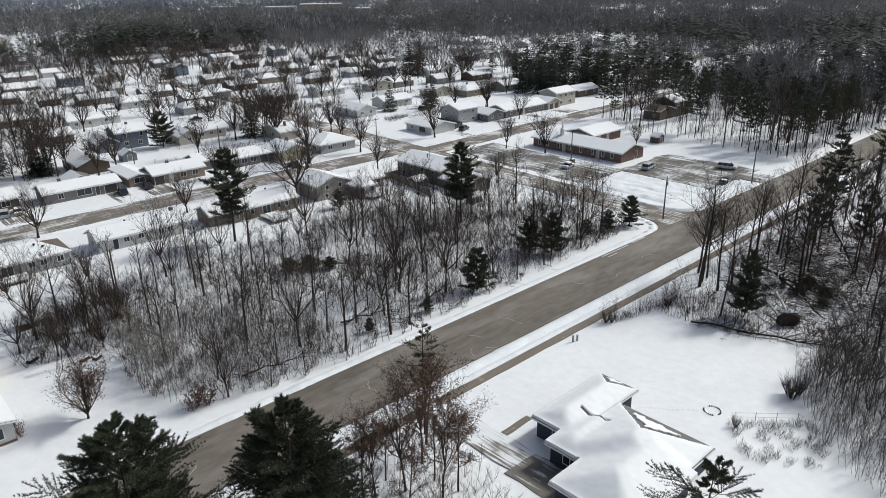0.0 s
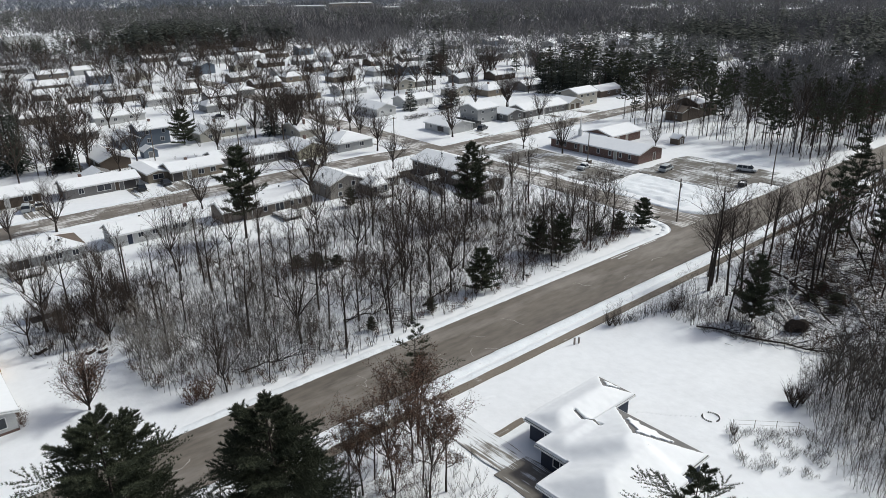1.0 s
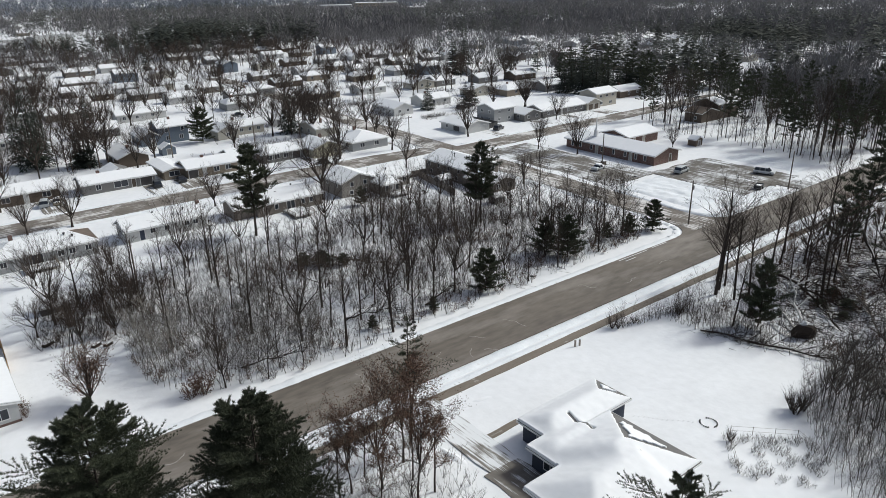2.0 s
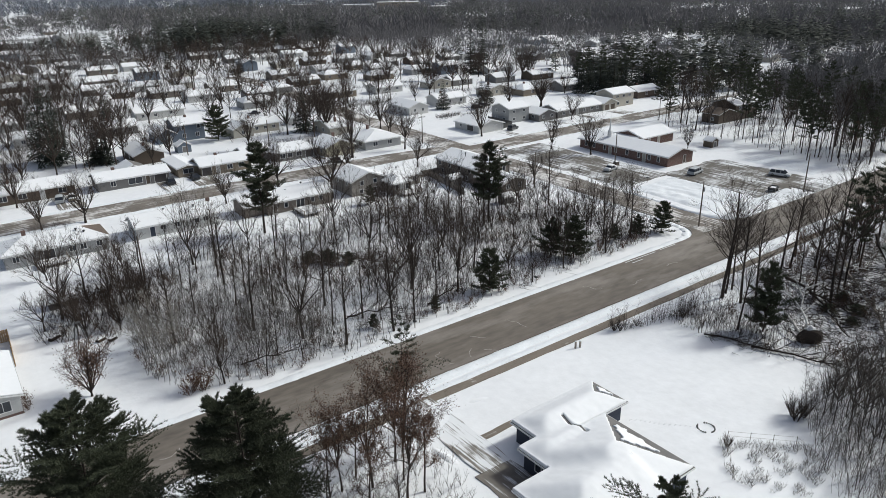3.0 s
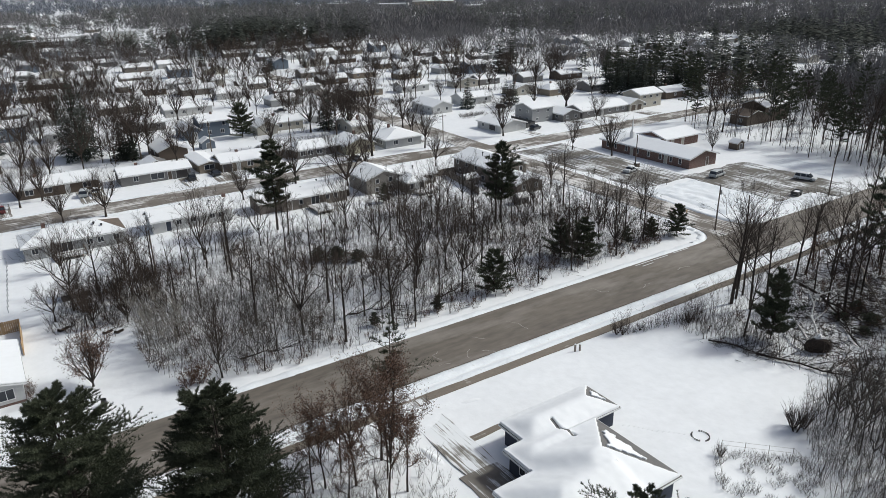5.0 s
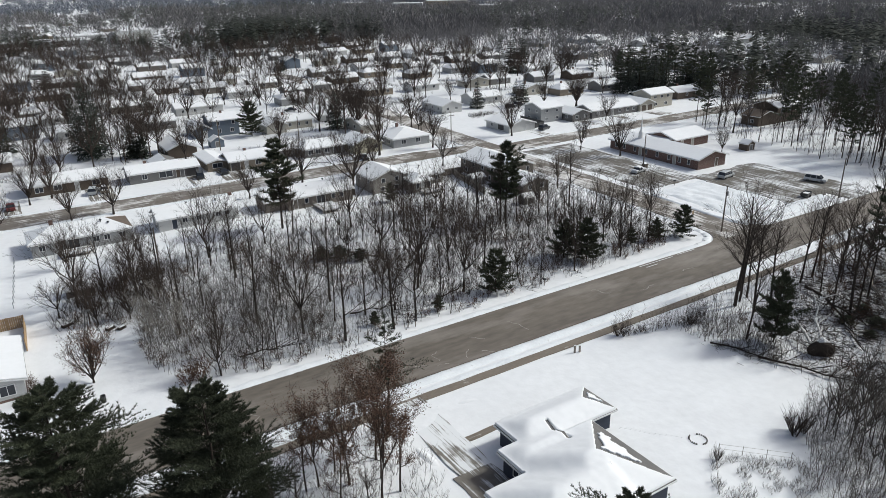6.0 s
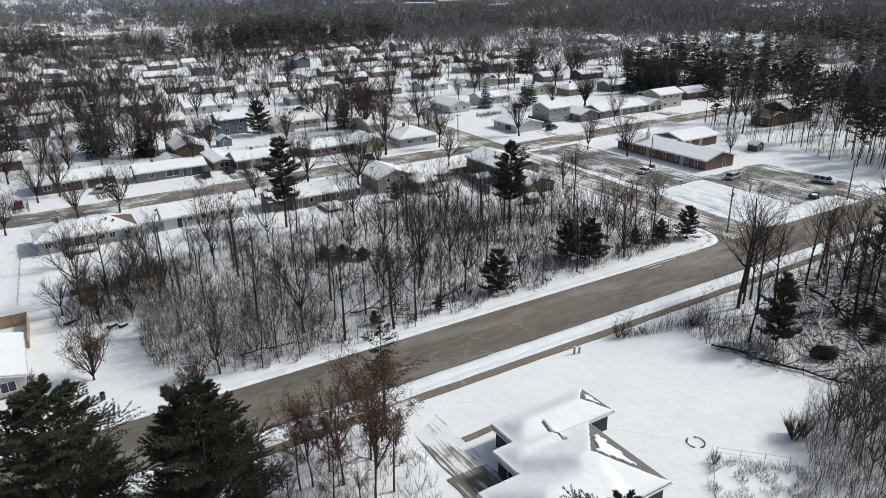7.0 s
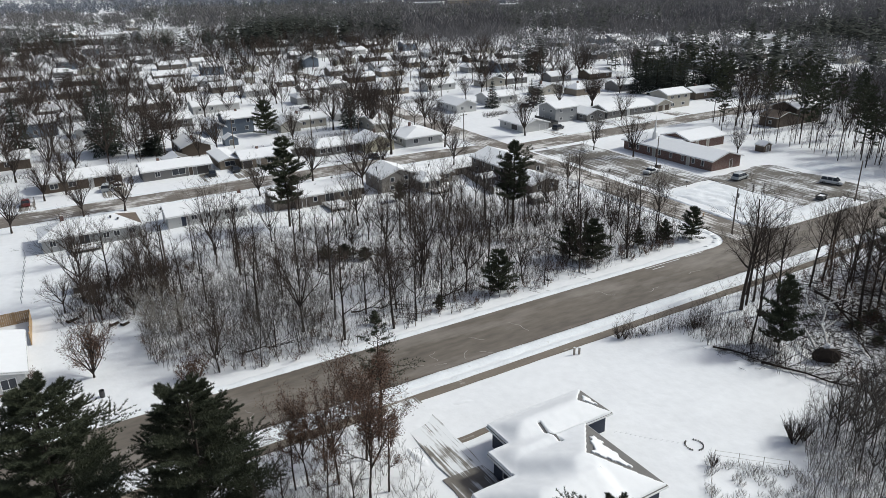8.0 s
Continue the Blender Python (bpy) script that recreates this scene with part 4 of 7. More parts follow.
fence(8.0, 104.2, 12.3, 104.0, 1.9, TAN_WOOD, "tan cedar board fence round a snowy yard")
fence(12.3, 104.0, 12.0, 95.5, 1.9, TAN_WOOD, "tan cedar board fence round a snowy yard")
fence(105.6, 138.0, 113.6, 138.0, 1.7, GREY_WOOD, "dark weathered board fence")
fence(107.0, 119.0, 110.4, 137.4, 1.7, GREY_WOOD, "dark weathered board fence")
fence(163.6, 170.0, 168.8, 171.6, 1.5, DARK, "black board fence beside the garage")
fence(169.0, 171.6, 169.0, 184.0, 1.7, DARK, "black board fence beside the garage")
fence(12.4, 134.0, 11.2, 112.0, 1.1, METAL, "thin metal yard fence standing in snow", False)
fence(71.6, 28.2, 67.0, 24.3, 1.1, GREY_WOOD, "low garden fence with bare climbing stems", False, 2.2, 0.022)
fence(72.3, 28.3, 77.2, 23.2, 1.1, GREY_WOOD, "low garden fence with bare climbing stems", False, 2.2, 0.022)
fence(77.2, 23.2, 75.0, 17.5, 1.1, GREY_WOOD, "low garden fence with bare climbing stems", False, 2.2, 0.022)


def deck(x0, x1, y0, y1, z, label, rail=0.95):
    """A raised wooden deck: posts, boards, rails with balusters, snow on top."""
    ob = thing("deck", x0, y0, 0, 0, label, "deck")
    w, d = x1 - x0, y1 - y0
    for px in (0.1, w - 0.1):
        for py in (0.1, d - 0.1):
            part("post", Mesh().box(px - 0.07, px + 0.07, py - 0.07, py + 0.07, -0.15, z + rail), GREY_WOOD, ob)
    n = int(w / 0.3)
    for i in range(n):
        part("board", Mesh().box(w * i / n + 0.01, w * (i + 1) / n - 0.01, 0, d, z - 0.05, z), GREY_WOOD, ob)
    part("deck_snow", Mesh().box(0.12, w - 0.12, 0.12, d - 0.05, z + 0.003, z + 0.2, 0.06), ROOF_SNOW, ob, "layer of snow")
    for a0, a1, b0, b1 in ((0.1, w - 0.1, 0.06, 0.14), (0.06, 0.14, 0.1, d - 0.1), (w - 0.14, w - 0.06, 0.1, d - 0.1)):
        part("rail", Mesh().box(a0, a1, b0, b1, z + rail - 0.06, z + rail), GREY_WOOD, ob)
        m = max(2, int(max(a1 - a0, b1 - b0) / 0.35))
        for i in range(1, m):
            u, v = a0 + (a1 - a0) * i / m, b0 + (b1 - b0) * i / m
            if a1 - a0 < 0.2: u = (a0 + a1) / 2
            else: v = (b0 + b1) / 2
            part("baluster", Mesh().box(u - 0.025, u + 0.025, v - 0.025, v + 0.025, z + 0.003, z + rail - 0.063), GREY_WOOD, ob)
    return ob


deck(70.3, 75.0, 127.4, 133.4, 0.55, "weathered wooden deck behind the taupe house, covered with snow")
deck(95.2, 100.2, 126.2, 129.1, 0.5, "weathered wooden deck in front of the sunroom")
deck(19.8, 25.4, 131.0, 134.4, 0.5, "weathered wooden deck behind the pale grey house")


def shed(x, y, lx, ly, h, rise, clad, label, axis="x"):
    ob = thing("shed", x, y, 0, 0, label, "shed")
    hip_or_gable(ob, -lx / 2, lx / 2, -ly / 2, ly / 2, h, rise, axis, CLADS[clad], over=0.2, snow=0.12)
    opening(ob, "-y", -ly / 2, 0, 0.05, min(1.2, lx * 0.5), h - 0.3, "door", CLADS["grey"])
    return ob


shed(193.0, 111.4, 3.2, 2.8, 1.9, 0.9, "brown", "small dark brown garden shed in open snow", "y")
shed(70.0, 208.0, 4.0, 3.4, 2.0, 1.3, "blue", "blue-grey shed with rounded snowy roof", "y")
shed(110.8, 108.4, 3.0, 2.2, 1.7, 0.6, "grey", "low grey shed under snow at the wood's edge")
shed(120.0, 115.5, 3.6, 2.6, 1.8, 0.6, "dark", "dark lean-to shed under snow")
shed(110.5, 127.5, 3.6, 2.6, 1.9, 0.8, "grey", "grey shed with snowy roof behind a fence")
shed(114.0, 226.0, 5.0, 3.5, 2.3, 1.0, "white", "white shed with snowy roof")
shed(20.8, 112.4, 4.2, 2.0, 1.2, 0.35, "dark", "low dark wood store in the brush")


# ---- vehicles ----
PAINTS = {k: material(k + "_car_paint", c, 0.3, 0.03, 2.0, 10.0, 0.0) for k, c in (("silver", (0.45, 0.47, 0.48)), ("white", (0.72, 0.72, 0.72)), ("dark", (0.03, 0.032, 0.036)), ("red", (0.16, 0.03, 0.03)), ("tan", (0.3, 0.26, 0.2)))}
RUBBER = material("tyre_rubber", (0.02, 0.02, 0.02), 0.9, 0.1, 1.0, 20.0, 0.0)
CARS = {}


def car(x, y, turn, paint, kind_, label, snow=0.0):
    """A parked car, its nose to +x before it is turned: saloon, van or pickup."""
    ln, wd, ht, hood, tail = {"van": (5.0, 1.95, 1.75, 1.0, 0.15), "saloon": (4.7, 1.82, 1.45, 1.35, 1.0), "pickup": (5.4, 1.95, 1.8, 1.5, 1.9), "suv": (4.8, 1.9, 1.75, 1.25, 0.2)}[kind_]
    ob = thing("car", x, y, 0, turn, label, "car")
    key = (kind_, paint)
    if key not in CARS:
        a, b, w = -ln / 2, ln / 2, wd / 2
        belt = ht * 0.56
        body = Mesh()
        body.solid([(a, -w * 0.92, 0.28), (b - 0.1, -w * 0.9, 0.28), (b - 0.1, w * 0.9, 0.28), (a, w * 0.92, 0.28)], [(a, -w, 0.6), (b, -w * 0.94, 0.58), (b, w * 0.94, 0.58), (a, w, 0.6)])
        body.solid([(a, -w, 0.6), (b, -w * 0.94, 0.58), (b, w * 0.94, 0.58), (a, w, 0.6)], [(a + 0.05, -w * 0.95, belt), (b - 0.12, -w * 0.86, belt - 0.12), (b - 0.12, w * 0.86, belt - 0.12), (a + 0.05, w * 0.95, belt)])
        c0, c1 = a + tail, b - hood
        r0, r1 = c0 + (0.25 if tail < 0.5 else 0.45), c1 - 0.75
        glass = Mesh()
        glass.solid([(c0, -w * 0.93, belt - 0.02), (c1, -w * 0.9, belt - 0.04), (c1, w * 0.9, belt - 0.04), (c0, w * 0.93, belt - 0.02)], [(r0, -w * 0.78, ht - 0.09), (r1, -w * 0.76, ht - 0.09), (r1, w * 0.76, ht - 0.09), (r0, w * 0.78, ht - 0.09)])
        roof = Mesh()
        roof.solid([(r0 - 0.06, -w * 0.8, ht - 0.09), (r1 + 0.06, -w * 0.78, ht - 0.09), (r1 + 0.06, w * 0.78, ht - 0.09), (r0 - 0.06, w * 0.8, ht - 0.09)], [(r0 + 0.1, -w * 0.68, ht), (r1 - 0.1, -w * 0.66, ht), (r1 - 0.1, w * 0.66, ht), (r0 + 0.1, w * 0.68, ht)])
        for px in (c0 + (c1 - c0) * 0.36, c0 + (c1 - c0) * 0.68):
            for sgn in (-1, 1):
                roof.tube([(px, sgn * w * 0.94, belt - 0.02), (px, sgn * w * 0.8, ht - 0.07)], [0.05, 0.05], 4)
        CARS[key] = [("body", body.data("body", PAINTS[paint])), ("cabin_glass", glass.data("cabin_glass", GLASS)), ("roof", roof.data("roof", PAINTS[paint]))]
        wheel = Mesh().tube([(0, -0.11, 0), (0, -0.1, 0), (0, 0.1, 0), (0, 0.11, 0)], [0.24, 0.33, 0.33, 0.24], 14)
        rim = Mesh().tube([(0, -0.12, 0), (0, 0.12, 0)], [0.19, 0.19], 10)
        rim.f += [tuple(range(10)), tuple(range(19, 9, -1))]
        lamp = Mesh().box(-0.04, 0.04, -0.22, 0.22, -0.07, 0.07, 0.02)
        CARS[key] += [wheel.data("tyre", RUBBER), rim.data("rim", METAL), lamp.data("headlight", TRIM)]
    made = CARS[key]
    for n, me in made[:3]:
        part(n, me, None, ob)
    for u in (-ln * 0.31, ln * 0.3):
        for v in (-wd / 2 + 0.12, wd / 2 - 0.12):
            wh = part("wheel", made[3], None, ob)
            wh.location = (u, v, 0.33)
            part("rim", made[4], None, wh)
    for v in (-wd * 0.33, wd * 0.33):
        part("headlight", made[5], None, ob).location = (ln / 2 - 0.01, v, 0.62)
    if snow:
        cap = Mesh().box(-ln / 2 + 0.3, ln / 2 - 0.3, -wd * 0.42, wd * 0.42, ht * 0.54, ht * 0.54 + snow, 0.06)
        cap.box(-ln * 0.2, ln * 0.12, -wd * 0.36, wd * 0.36, ht - 0.02, ht + snow, 0.06)
        part("snow_cover", cap, ROOF_SNOW, ob, "snow lying on the car")
    return ob


car(177.8, 81.6, -75, "white", "van", "white minivan parked in the snowy car park")
car(163.8, 96.2, 8, "silver", "van", "silver minivan parked near the church's end")
car(150.2, 112.0, 10, "silver", "saloon", "silver car half covered with snow beside a lamp pole", 0.16)
car(165.6, 167.2, 20, "dark", "suv", "dark car parked beside the garage")
car(31.0, 174.8, 75, "silver", "suv", "grey car in a snowy driveway")
car(33.6, 174.8, 80, "tan", "saloon", "tan car in a snowy driveway", 0.12)
car(56.2, 174.0, 80, "dark", "suv", "dark car in front of the garage")
car(62.4, 174.6, 85, "dark", "saloon", "dark car under the carport's edge")
car(110.6, 252.0, 170, "dark", "saloon", "dark car on a side street")
car(181.5, 205.5, 5, "dark", "suv", "dark car behind the houses", 0.1)
car(186.5, 207.0, 5, "dark", "suv", "dark car behind the houses", 0.1)
car(13.5, 172.0, 90, "red", "saloon", "dark red car in a driveway")
car(99.2, 166.5, 88, "dark", "saloon", "dark car at the street's edge")

trailer = thing("utility_trailer", 164.5, 75.8, 0, 12, "dark open utility trailer dusted with snow", "trailer")
part("bed", Mesh().box(-1.3, 1.3, -0.8, 0.8, 0.45, 0.55), DARK, trailer)
for a0, a1, b0, b1 in ((-1.3, 1.3, -0.8, -0.75), (-1.3, 1.3, 0.75, 0.8), (-1.3, -1.25, -0.75, 0.75), (1.25, 1.3, -0.75, 0.75)):
    part("side_panel", Mesh().box(a0, a1, b0, b1, 0.553, 1.05), DARK, trailer)
for v in (-0.9, 0.9):
    part("wheel", Mesh().tube([(0, v - 0.1, 0.32), (0, v + 0.1, 0.32)], [0.32, 0.32], 12), RUBBER, trailer)
part("drawbar", Mesh().tube([(1.3, 0, 0.45), (2.3, 0, 0.35)], [0.05, 0.05], 5), DARK, trailer)
part("snow_cover", Mesh().box(-1.2, 1.2, -0.7, 0.7, 0.553, 0.8, 0.06), ROOF_SNOW, trailer, "snow in the bed")

# small things along the road and in the yards
for x, y, h in ((74.3, 52.7, 1.0), (75.0, 52.5, 0.9)):
    o = thing("marker_post", x, y, 0, 0, "short grey marker post beside the sidewalk", "post", "marker posts")
    part("post", Mesh().box(-0.12, 0.12, -0.08, 0.08, -0.15, h, 0.03), GREY_WOOD, o)
    part("cap", Mesh().box(-0.14, 0.14, -0.1, 0.1, h, h + 0.06, 0.02), ROOF_SNOW, o)
for x, y in ((85.1, 71.8), (60.3, 71.2), (148.2, 98.9)):
    o = thing("mailbox", x, y, 0, 20, "dark mailbox on a wooden post by the road", "mailbox", "mailboxes")
    part("post", Mesh().box(-0.05, 0.05, -0.05, 0.05, -0.15, 1.0), GREY_WOOD, o)
    part("box", Mesh().box(-0.12, 0.12, -0.28, 0.28, 1.0, 1.28, 0.06), DARK, o)
sign = thing("street_sign", 130.2, 79.0, 0, 10, "small yellow-green road sign on a post", "road sign")
part("post", Mesh().tube([(0, 0, -0.2), (0, 0, 2.3)], [0.04, 0.04], 6), METAL, sign)
part("plate", Mesh().box(-0.3, 0.3, -0.02, 0.02, 1.6, 2.3), TAN_WOOD, sign)
def lump(lx, ly, h, seed):
    """A low uneven heap of snow at the origin."""
    m, n = Mesh(), 14
    for j in range(6):
        for i in range(n):
            a, f = 6.283 * i / n, 1 - j / 5
            k = 1 + 0.3 * noise.noise((math.cos(a) * 1.3 + seed, math.sin(a) * 1.3, j * 0.2))
            m.v.append((lx * f * k * math.cos(a), ly * f * k * math.sin(a), h * (1 - f * f) * (1 + 0.3 * noise.noise((i * 0.5, j * 0.7, seed))) - 0.12))
    m.f = [(j * n + i, j * n + (i + 1) % n, (j + 1) * n + (i + 1) % n, (j + 1) * n + i) for j in range(5) for i in range(n)]
    return m


for i, (x, y, lx, ly, h) in enumerate(((56.0, 51.0, 2.0, 0.6, 0.2), (46.0, 50.5, 0.7, 2.8, 0.3), (46.2, 45.0, 0.6, 2.2, 0.28))):
    o = thing("snow_heap", x, y, 0, 12 * i - 18, "low heap of shovelled snow on the lawn", "snow heap", "snow heaps")
    part("snow_mound", lump(lx, ly, h, i), SNOW, o, smooth=True)
prints = Mesh()
for i in range(26):
    u = i / 25
    prints.join(lump(0.2, 0.13, 0.14, i), Matrix.Translation((66.9 + 4.4 * u + 0.12 * math.sin(9 * u), 37.2 - 5.2 * u + 0.22 * (i % 2), 0.02)))
tagged(part("footprints", prints, SNOW, None, "", True), "trail of trodden snow leading to the fire ring", "footprints", "", "stuff")
ring = thing("fire_ring", 72.4, 31.0, 0, 0, "ring of dark stones half buried in snow", "fire ring")
STONE = material("field_stone", (0.12, 0.11, 0.1), 0.9, 0.2, 0.5, 8.0, 0.4, island=0.5)
for i in range(24):
    if i in (4, 5, 6, 15, 16): continue
    a = 6.283 * i / 24
    part("stone", Mesh().tube([(0.95 * math.cos(a), 0.95 * math.sin(a), -0.1), (0.95 * math.cos(a), 0.95 * math.sin(a), 0.06), (0.95 * math.cos(a), 0.95 * math.sin(a), 0.14)], [0.1, 0.09 + 0.03 * math.sin(5 * i), 0.04], 6), STONE, ring)
barrel = thing("fire_barrel", 19.0, 75.6, 0, 0, "dark metal burn barrel standing in snow", "barrel")
part("drum", Mesh().tube([(0, 0, -0.1), (0, 0, 0.3), (0, 0, 0.32), (0, 0, 0.9)], [0.3, 0.3, 0.32, 0.3], 12), DARK, barrel)
part("rim", Mesh().tube([(0, 0, 0.86), (0, 0, 0.93)], [0.33, 0.33], 12), DARK, barrel)
stand = thing("tripod_stand", 20.3, 95.4, 0, 15, "grey tripod stand with a ladder in the snowy yard", "stand")
for u, v in ((-0.9, -0.7), (-0.9, 0.7), (1.1, -0.45), (1.1, 0.45)):
    part("leg", Mesh().tube([(u, v, -0.1), (u * 0.18, v * 0.5, 3.9)], [0.06, 0.05], 5), DARK, stand)
for i in range(7):
    k = (0.5 + 0.5 * i) / 4.0
    part("rung", Mesh().tube([(1.1 - 0.9 * k, -0.45 + 0.22 * k, 4 * k - 0.1), (1.1 - 0.9 * k, 0.45 - 0.22 * k, 4 * k - 0.1)], [0.035, 0.035], 4), DARK, stand)
part("seat", Mesh().box(-0.35, 0.35, -0.3, 0.3, 3.88, 3.96, 0.02), DARK, stand)
for x, y, s_ in ((17.6, 100.6, 1.2), (22.8, 95.8, 1.0), (24.2, 95.0, 0.9)):
    o = thing("log_pile", x, y, 0, 30, "small pile of dark logs capped with snow", "log pile", "log piles")
    for i, (u, z) in enumerate(((-0.25, 0.12), (0.0, 0.14), (0.25, 0.12), (-0.12, 0.34), (0.13, 0.34))):
        part("log", Mesh().tube([(-0.7 * s_, u, z), (0.7 * s_, u + 0.03, z)], [0.14, 0.12], 7), BARK, o)
    part("snow_cap", Mesh().box(-0.6 * s_, 0.6 * s_, -0.22, 0.22, 0.42, 0.52, 0.05), ROOF_SNOW, o)
dump = thing("waste_bin", 154.9, 114.3, 0, 0, "brown box bin at the foot of a pole", "bin")
part("bin_body", Mesh().box(-0.6, 0.6, -0.5, 0.5, -0.1, 1.1, 0.05), CLADS["brown"], dump)
part("lid", Mesh().box(-0.65, 0.65, -0.55, 0.55, 1.1, 1.22, 0.04), ROOF_SNOW, dump)
# paint lines and frozen cracks on the wide road
for i, (x0, x1, y) in enumerate(((103.6, 112.0, 68.35), (104.4, 107.2, 67.5), (113.5, 118.0, 68.5))):
    structure("road_line_%d" % (i + 1), Mesh().box(x0, x1, y, y + 0.14, 0.015, 0.026), BANK_SNOW, "strip of packed snow and paint on the road", "road line")


CRACK = material("packed_snow_crack", (0.42, 0.39, 0.36), 0.8, 0.2, 1.0, 6.0, 0.1)


def crack(nth, x, y, dx, dy, steps, seed):
    """A wandering crack filled with packed snow."""
    r = random.Random(seed)
    m = Mesh()
    p, d = Vector((x, y)), Vector((dx, dy)).normalized()
    for i in range(steps + 1):
        w = 0.016 + 0.034 * r.random()
        m.v += [(p.x - d.y * w, p.y + d.x * w, 0.027), (p.x + d.y * w, p.y - d.x * w, 0.027)]
        d = (d + Vector((r.uniform(-0.8, 0.8), r.uniform(-0.8, 0.8)))).normalized()
        p = p + d * r.uniform(0.2, 0.7)
    m.f = [(2 * i + 1, 2 * i + 3, 2 * i + 2, 2 * i) for i in range(steps)]
    structure("road_crack_%d" % nth, m, CRACK, "snow-filled crack in the road", "crack")


for i, q in enumerate(((64.0, 60.0, 1, 0.6, 8), (66.5, 62.5, -0.2, 1, 5), (53.0, 62.0, 1, 0.35, 9), (61.5, 59.4, -0.3, 1, 6), (58.0, 61.0, 1, 0.5, 9), (57.0, 60.0, 0.6, 1, 5), (47.0, 66.0, 0.4, -1, 7), (45.5, 64.0, 1, 0.1, 6), (33.0, 61.0, 1, 0.3, 8), (72.0, 65.0, 1, 0.2, 9), (90.0, 66.0, 1, -0.2, 8), (97.0, 61.5, 1, 0.3, 7), (24.0, 64.0, 0.5, -1, 7), (108.0, 63.0, 1, 0.4, 7))):
    crack(i + 1, *q, 40 + i)


def fallen_trunk(x0, y0, z0, x1, y1, z1, r0, label, limbs=6, snow=True, pale=False, seed=1):
    """A fallen trunk with broken limbs and a ridge of snow along its top."""
    r = random.Random(seed)
    ob = thing("fallen_tree", x0, y0, 0, 0, label, "fallen tree")
    a, b = Vector((0, 0, z0)), Vector((x1 - x0, y1 - y0, z1))
    pts = [a.lerp(b, i / 6) + Vector((r.uniform(-0.35, 0.35), r.uniform(-0.35, 0.35), r.uniform(-0.05, 0.15))) * (0 < i < 6) for i in range(7)]
    m = Mesh().tube(pts, [r0 * (1 - 0.65 * i / 6) for i in range(7)], 8)
    part("trunk", m, GREY_WOOD if pale else BARK, ob, smooth=True)
    br = Mesh()
    for i in range(limbs):
        p = pts[2 + i % 4].lerp(pts[3 + i % 4], r.random())
        d = ((b - a).normalized() * 0.7 + Vector((r.uniform(-0.7, 0.7), r.uniform(-0.7, 0.7), r.uniform(0.1, 0.9)))).normalized()
        ln = r.uniform(1.5, 4.0)
        q = p + d * ln
        br.tube([p, p.lerp(q, 0.5) + Vector((0, 0, 0.1)), q], [r0 * 0.4, r0 * 0.26, 0.015], 4)
        for t in range(5):
            e = p.lerp(q, r.uniform(0.3, 1))
            br.tube([e, e + (d + Vector((r.uniform(-1, 1), r.uniform(-1, 1), r.uniform(-0.2, 0.8)))).normalized() * r.uniform(0.5, 1.4)], [0.035, 0], 3)
    part("limb_mass", br, GREY_WOOD if pale else BARK, ob)
    if snow:
        s_ = Mesh().tube([p + Vector((0, 0, r0 * (1 - 0.65 * i / 6) * 0.75)) for i, p in enumerate(pts)], [r0 * 0.34 * (1 - 0.6 * i / 6) * r.uniform(0.1, 1.1) for i in range(7)], 6)
        part("snow_ridge", s_, ROOF_SNOW, ob, "snow lying along the trunk")
    return ob


PALE_WOOD = material("weathered_pale_wood", (0.62, 0.61, 0.59), 0.85, 0.15, 0.8, 9.0, 0.2)
fallen = thing("fallen_tree", 100.8, 34.1, 0, 0, "pale uprooted tree with forked snowy limbs", "fallen tree")
part("trunk", Mesh().tube([(0, 0, 0.9), (1.4, 1.1, 1.5), (2.8, 2.2, 1.8), (4.6, 4.0, 2.2)], [0.3, 0.22, 0.18, 0.14], 8), PALE_WOOD, fallen, smooth=True)
for pts in (((4.6, 4.0, 2.2), (5.0, 5.4, 3.0), (5.4, 6.9, 3.7), (5.7, 8.6, 4.3)), ((5.0, 5.4, 3.0), (4.3, 6.6, 3.8), (3.9, 7.8, 4.2)), ((5.4, 6.9, 3.7), (6.2, 7.8, 4.6), (6.5, 8.8, 5.0)),
            ((4.6, 4.0, 2.2), (5.7, 4.4, 3.3), (6.9, 4.9, 4.3), (8.2, 5.2, 5.0)), ((5.7, 4.4, 3.3), (6.2, 5.4, 4.4), (6.6, 6.2, 5.2)), ((6.9, 4.9, 4.3), (8.0, 4.3, 4.7), (9.2, 3.8, 4.9)), ((3.7, 3.1, 2.0), (5.0, 2.9, 2.6), (6.4, 2.9, 3.0))):
    part("limb", Mesh().tube(pts, [0.12 - 0.09 * i / (len(pts) - 1) for i in range(len(pts))], 6), PALE_WOOD, fallen, smooth=True)
fallen = thing("fallen_tree", 98.8, 34.3, 0, 0, "pale fallen stem beside the uprooted tree", "fallen tree")
part("trunk", Mesh().tube([(0.6, 0, 0.9), (2.8, 2.8, 1.6), (4.2, 4.6, 1.7), (5.6, 6.2, 1.9)], [0.22, 0.19, 0.15, 0.07], 7), PALE_WOOD, fallen, smooth=True)
root = thing("root_plate", 100.4, 34.0, 0, 0, "dark upturned root plate with earth and snow", "root plate")
rp, roots = Mesh(), []
rr = random.Random(8)
rp.tube([(-0.35, -0.35, 0.75), (-0.25, -0.25, 0.8), (-0.05, -0.05, 0.8), (0.45, 0.45, 0.9)], [0.05, 1.1, 1.35, 0.5], 12)
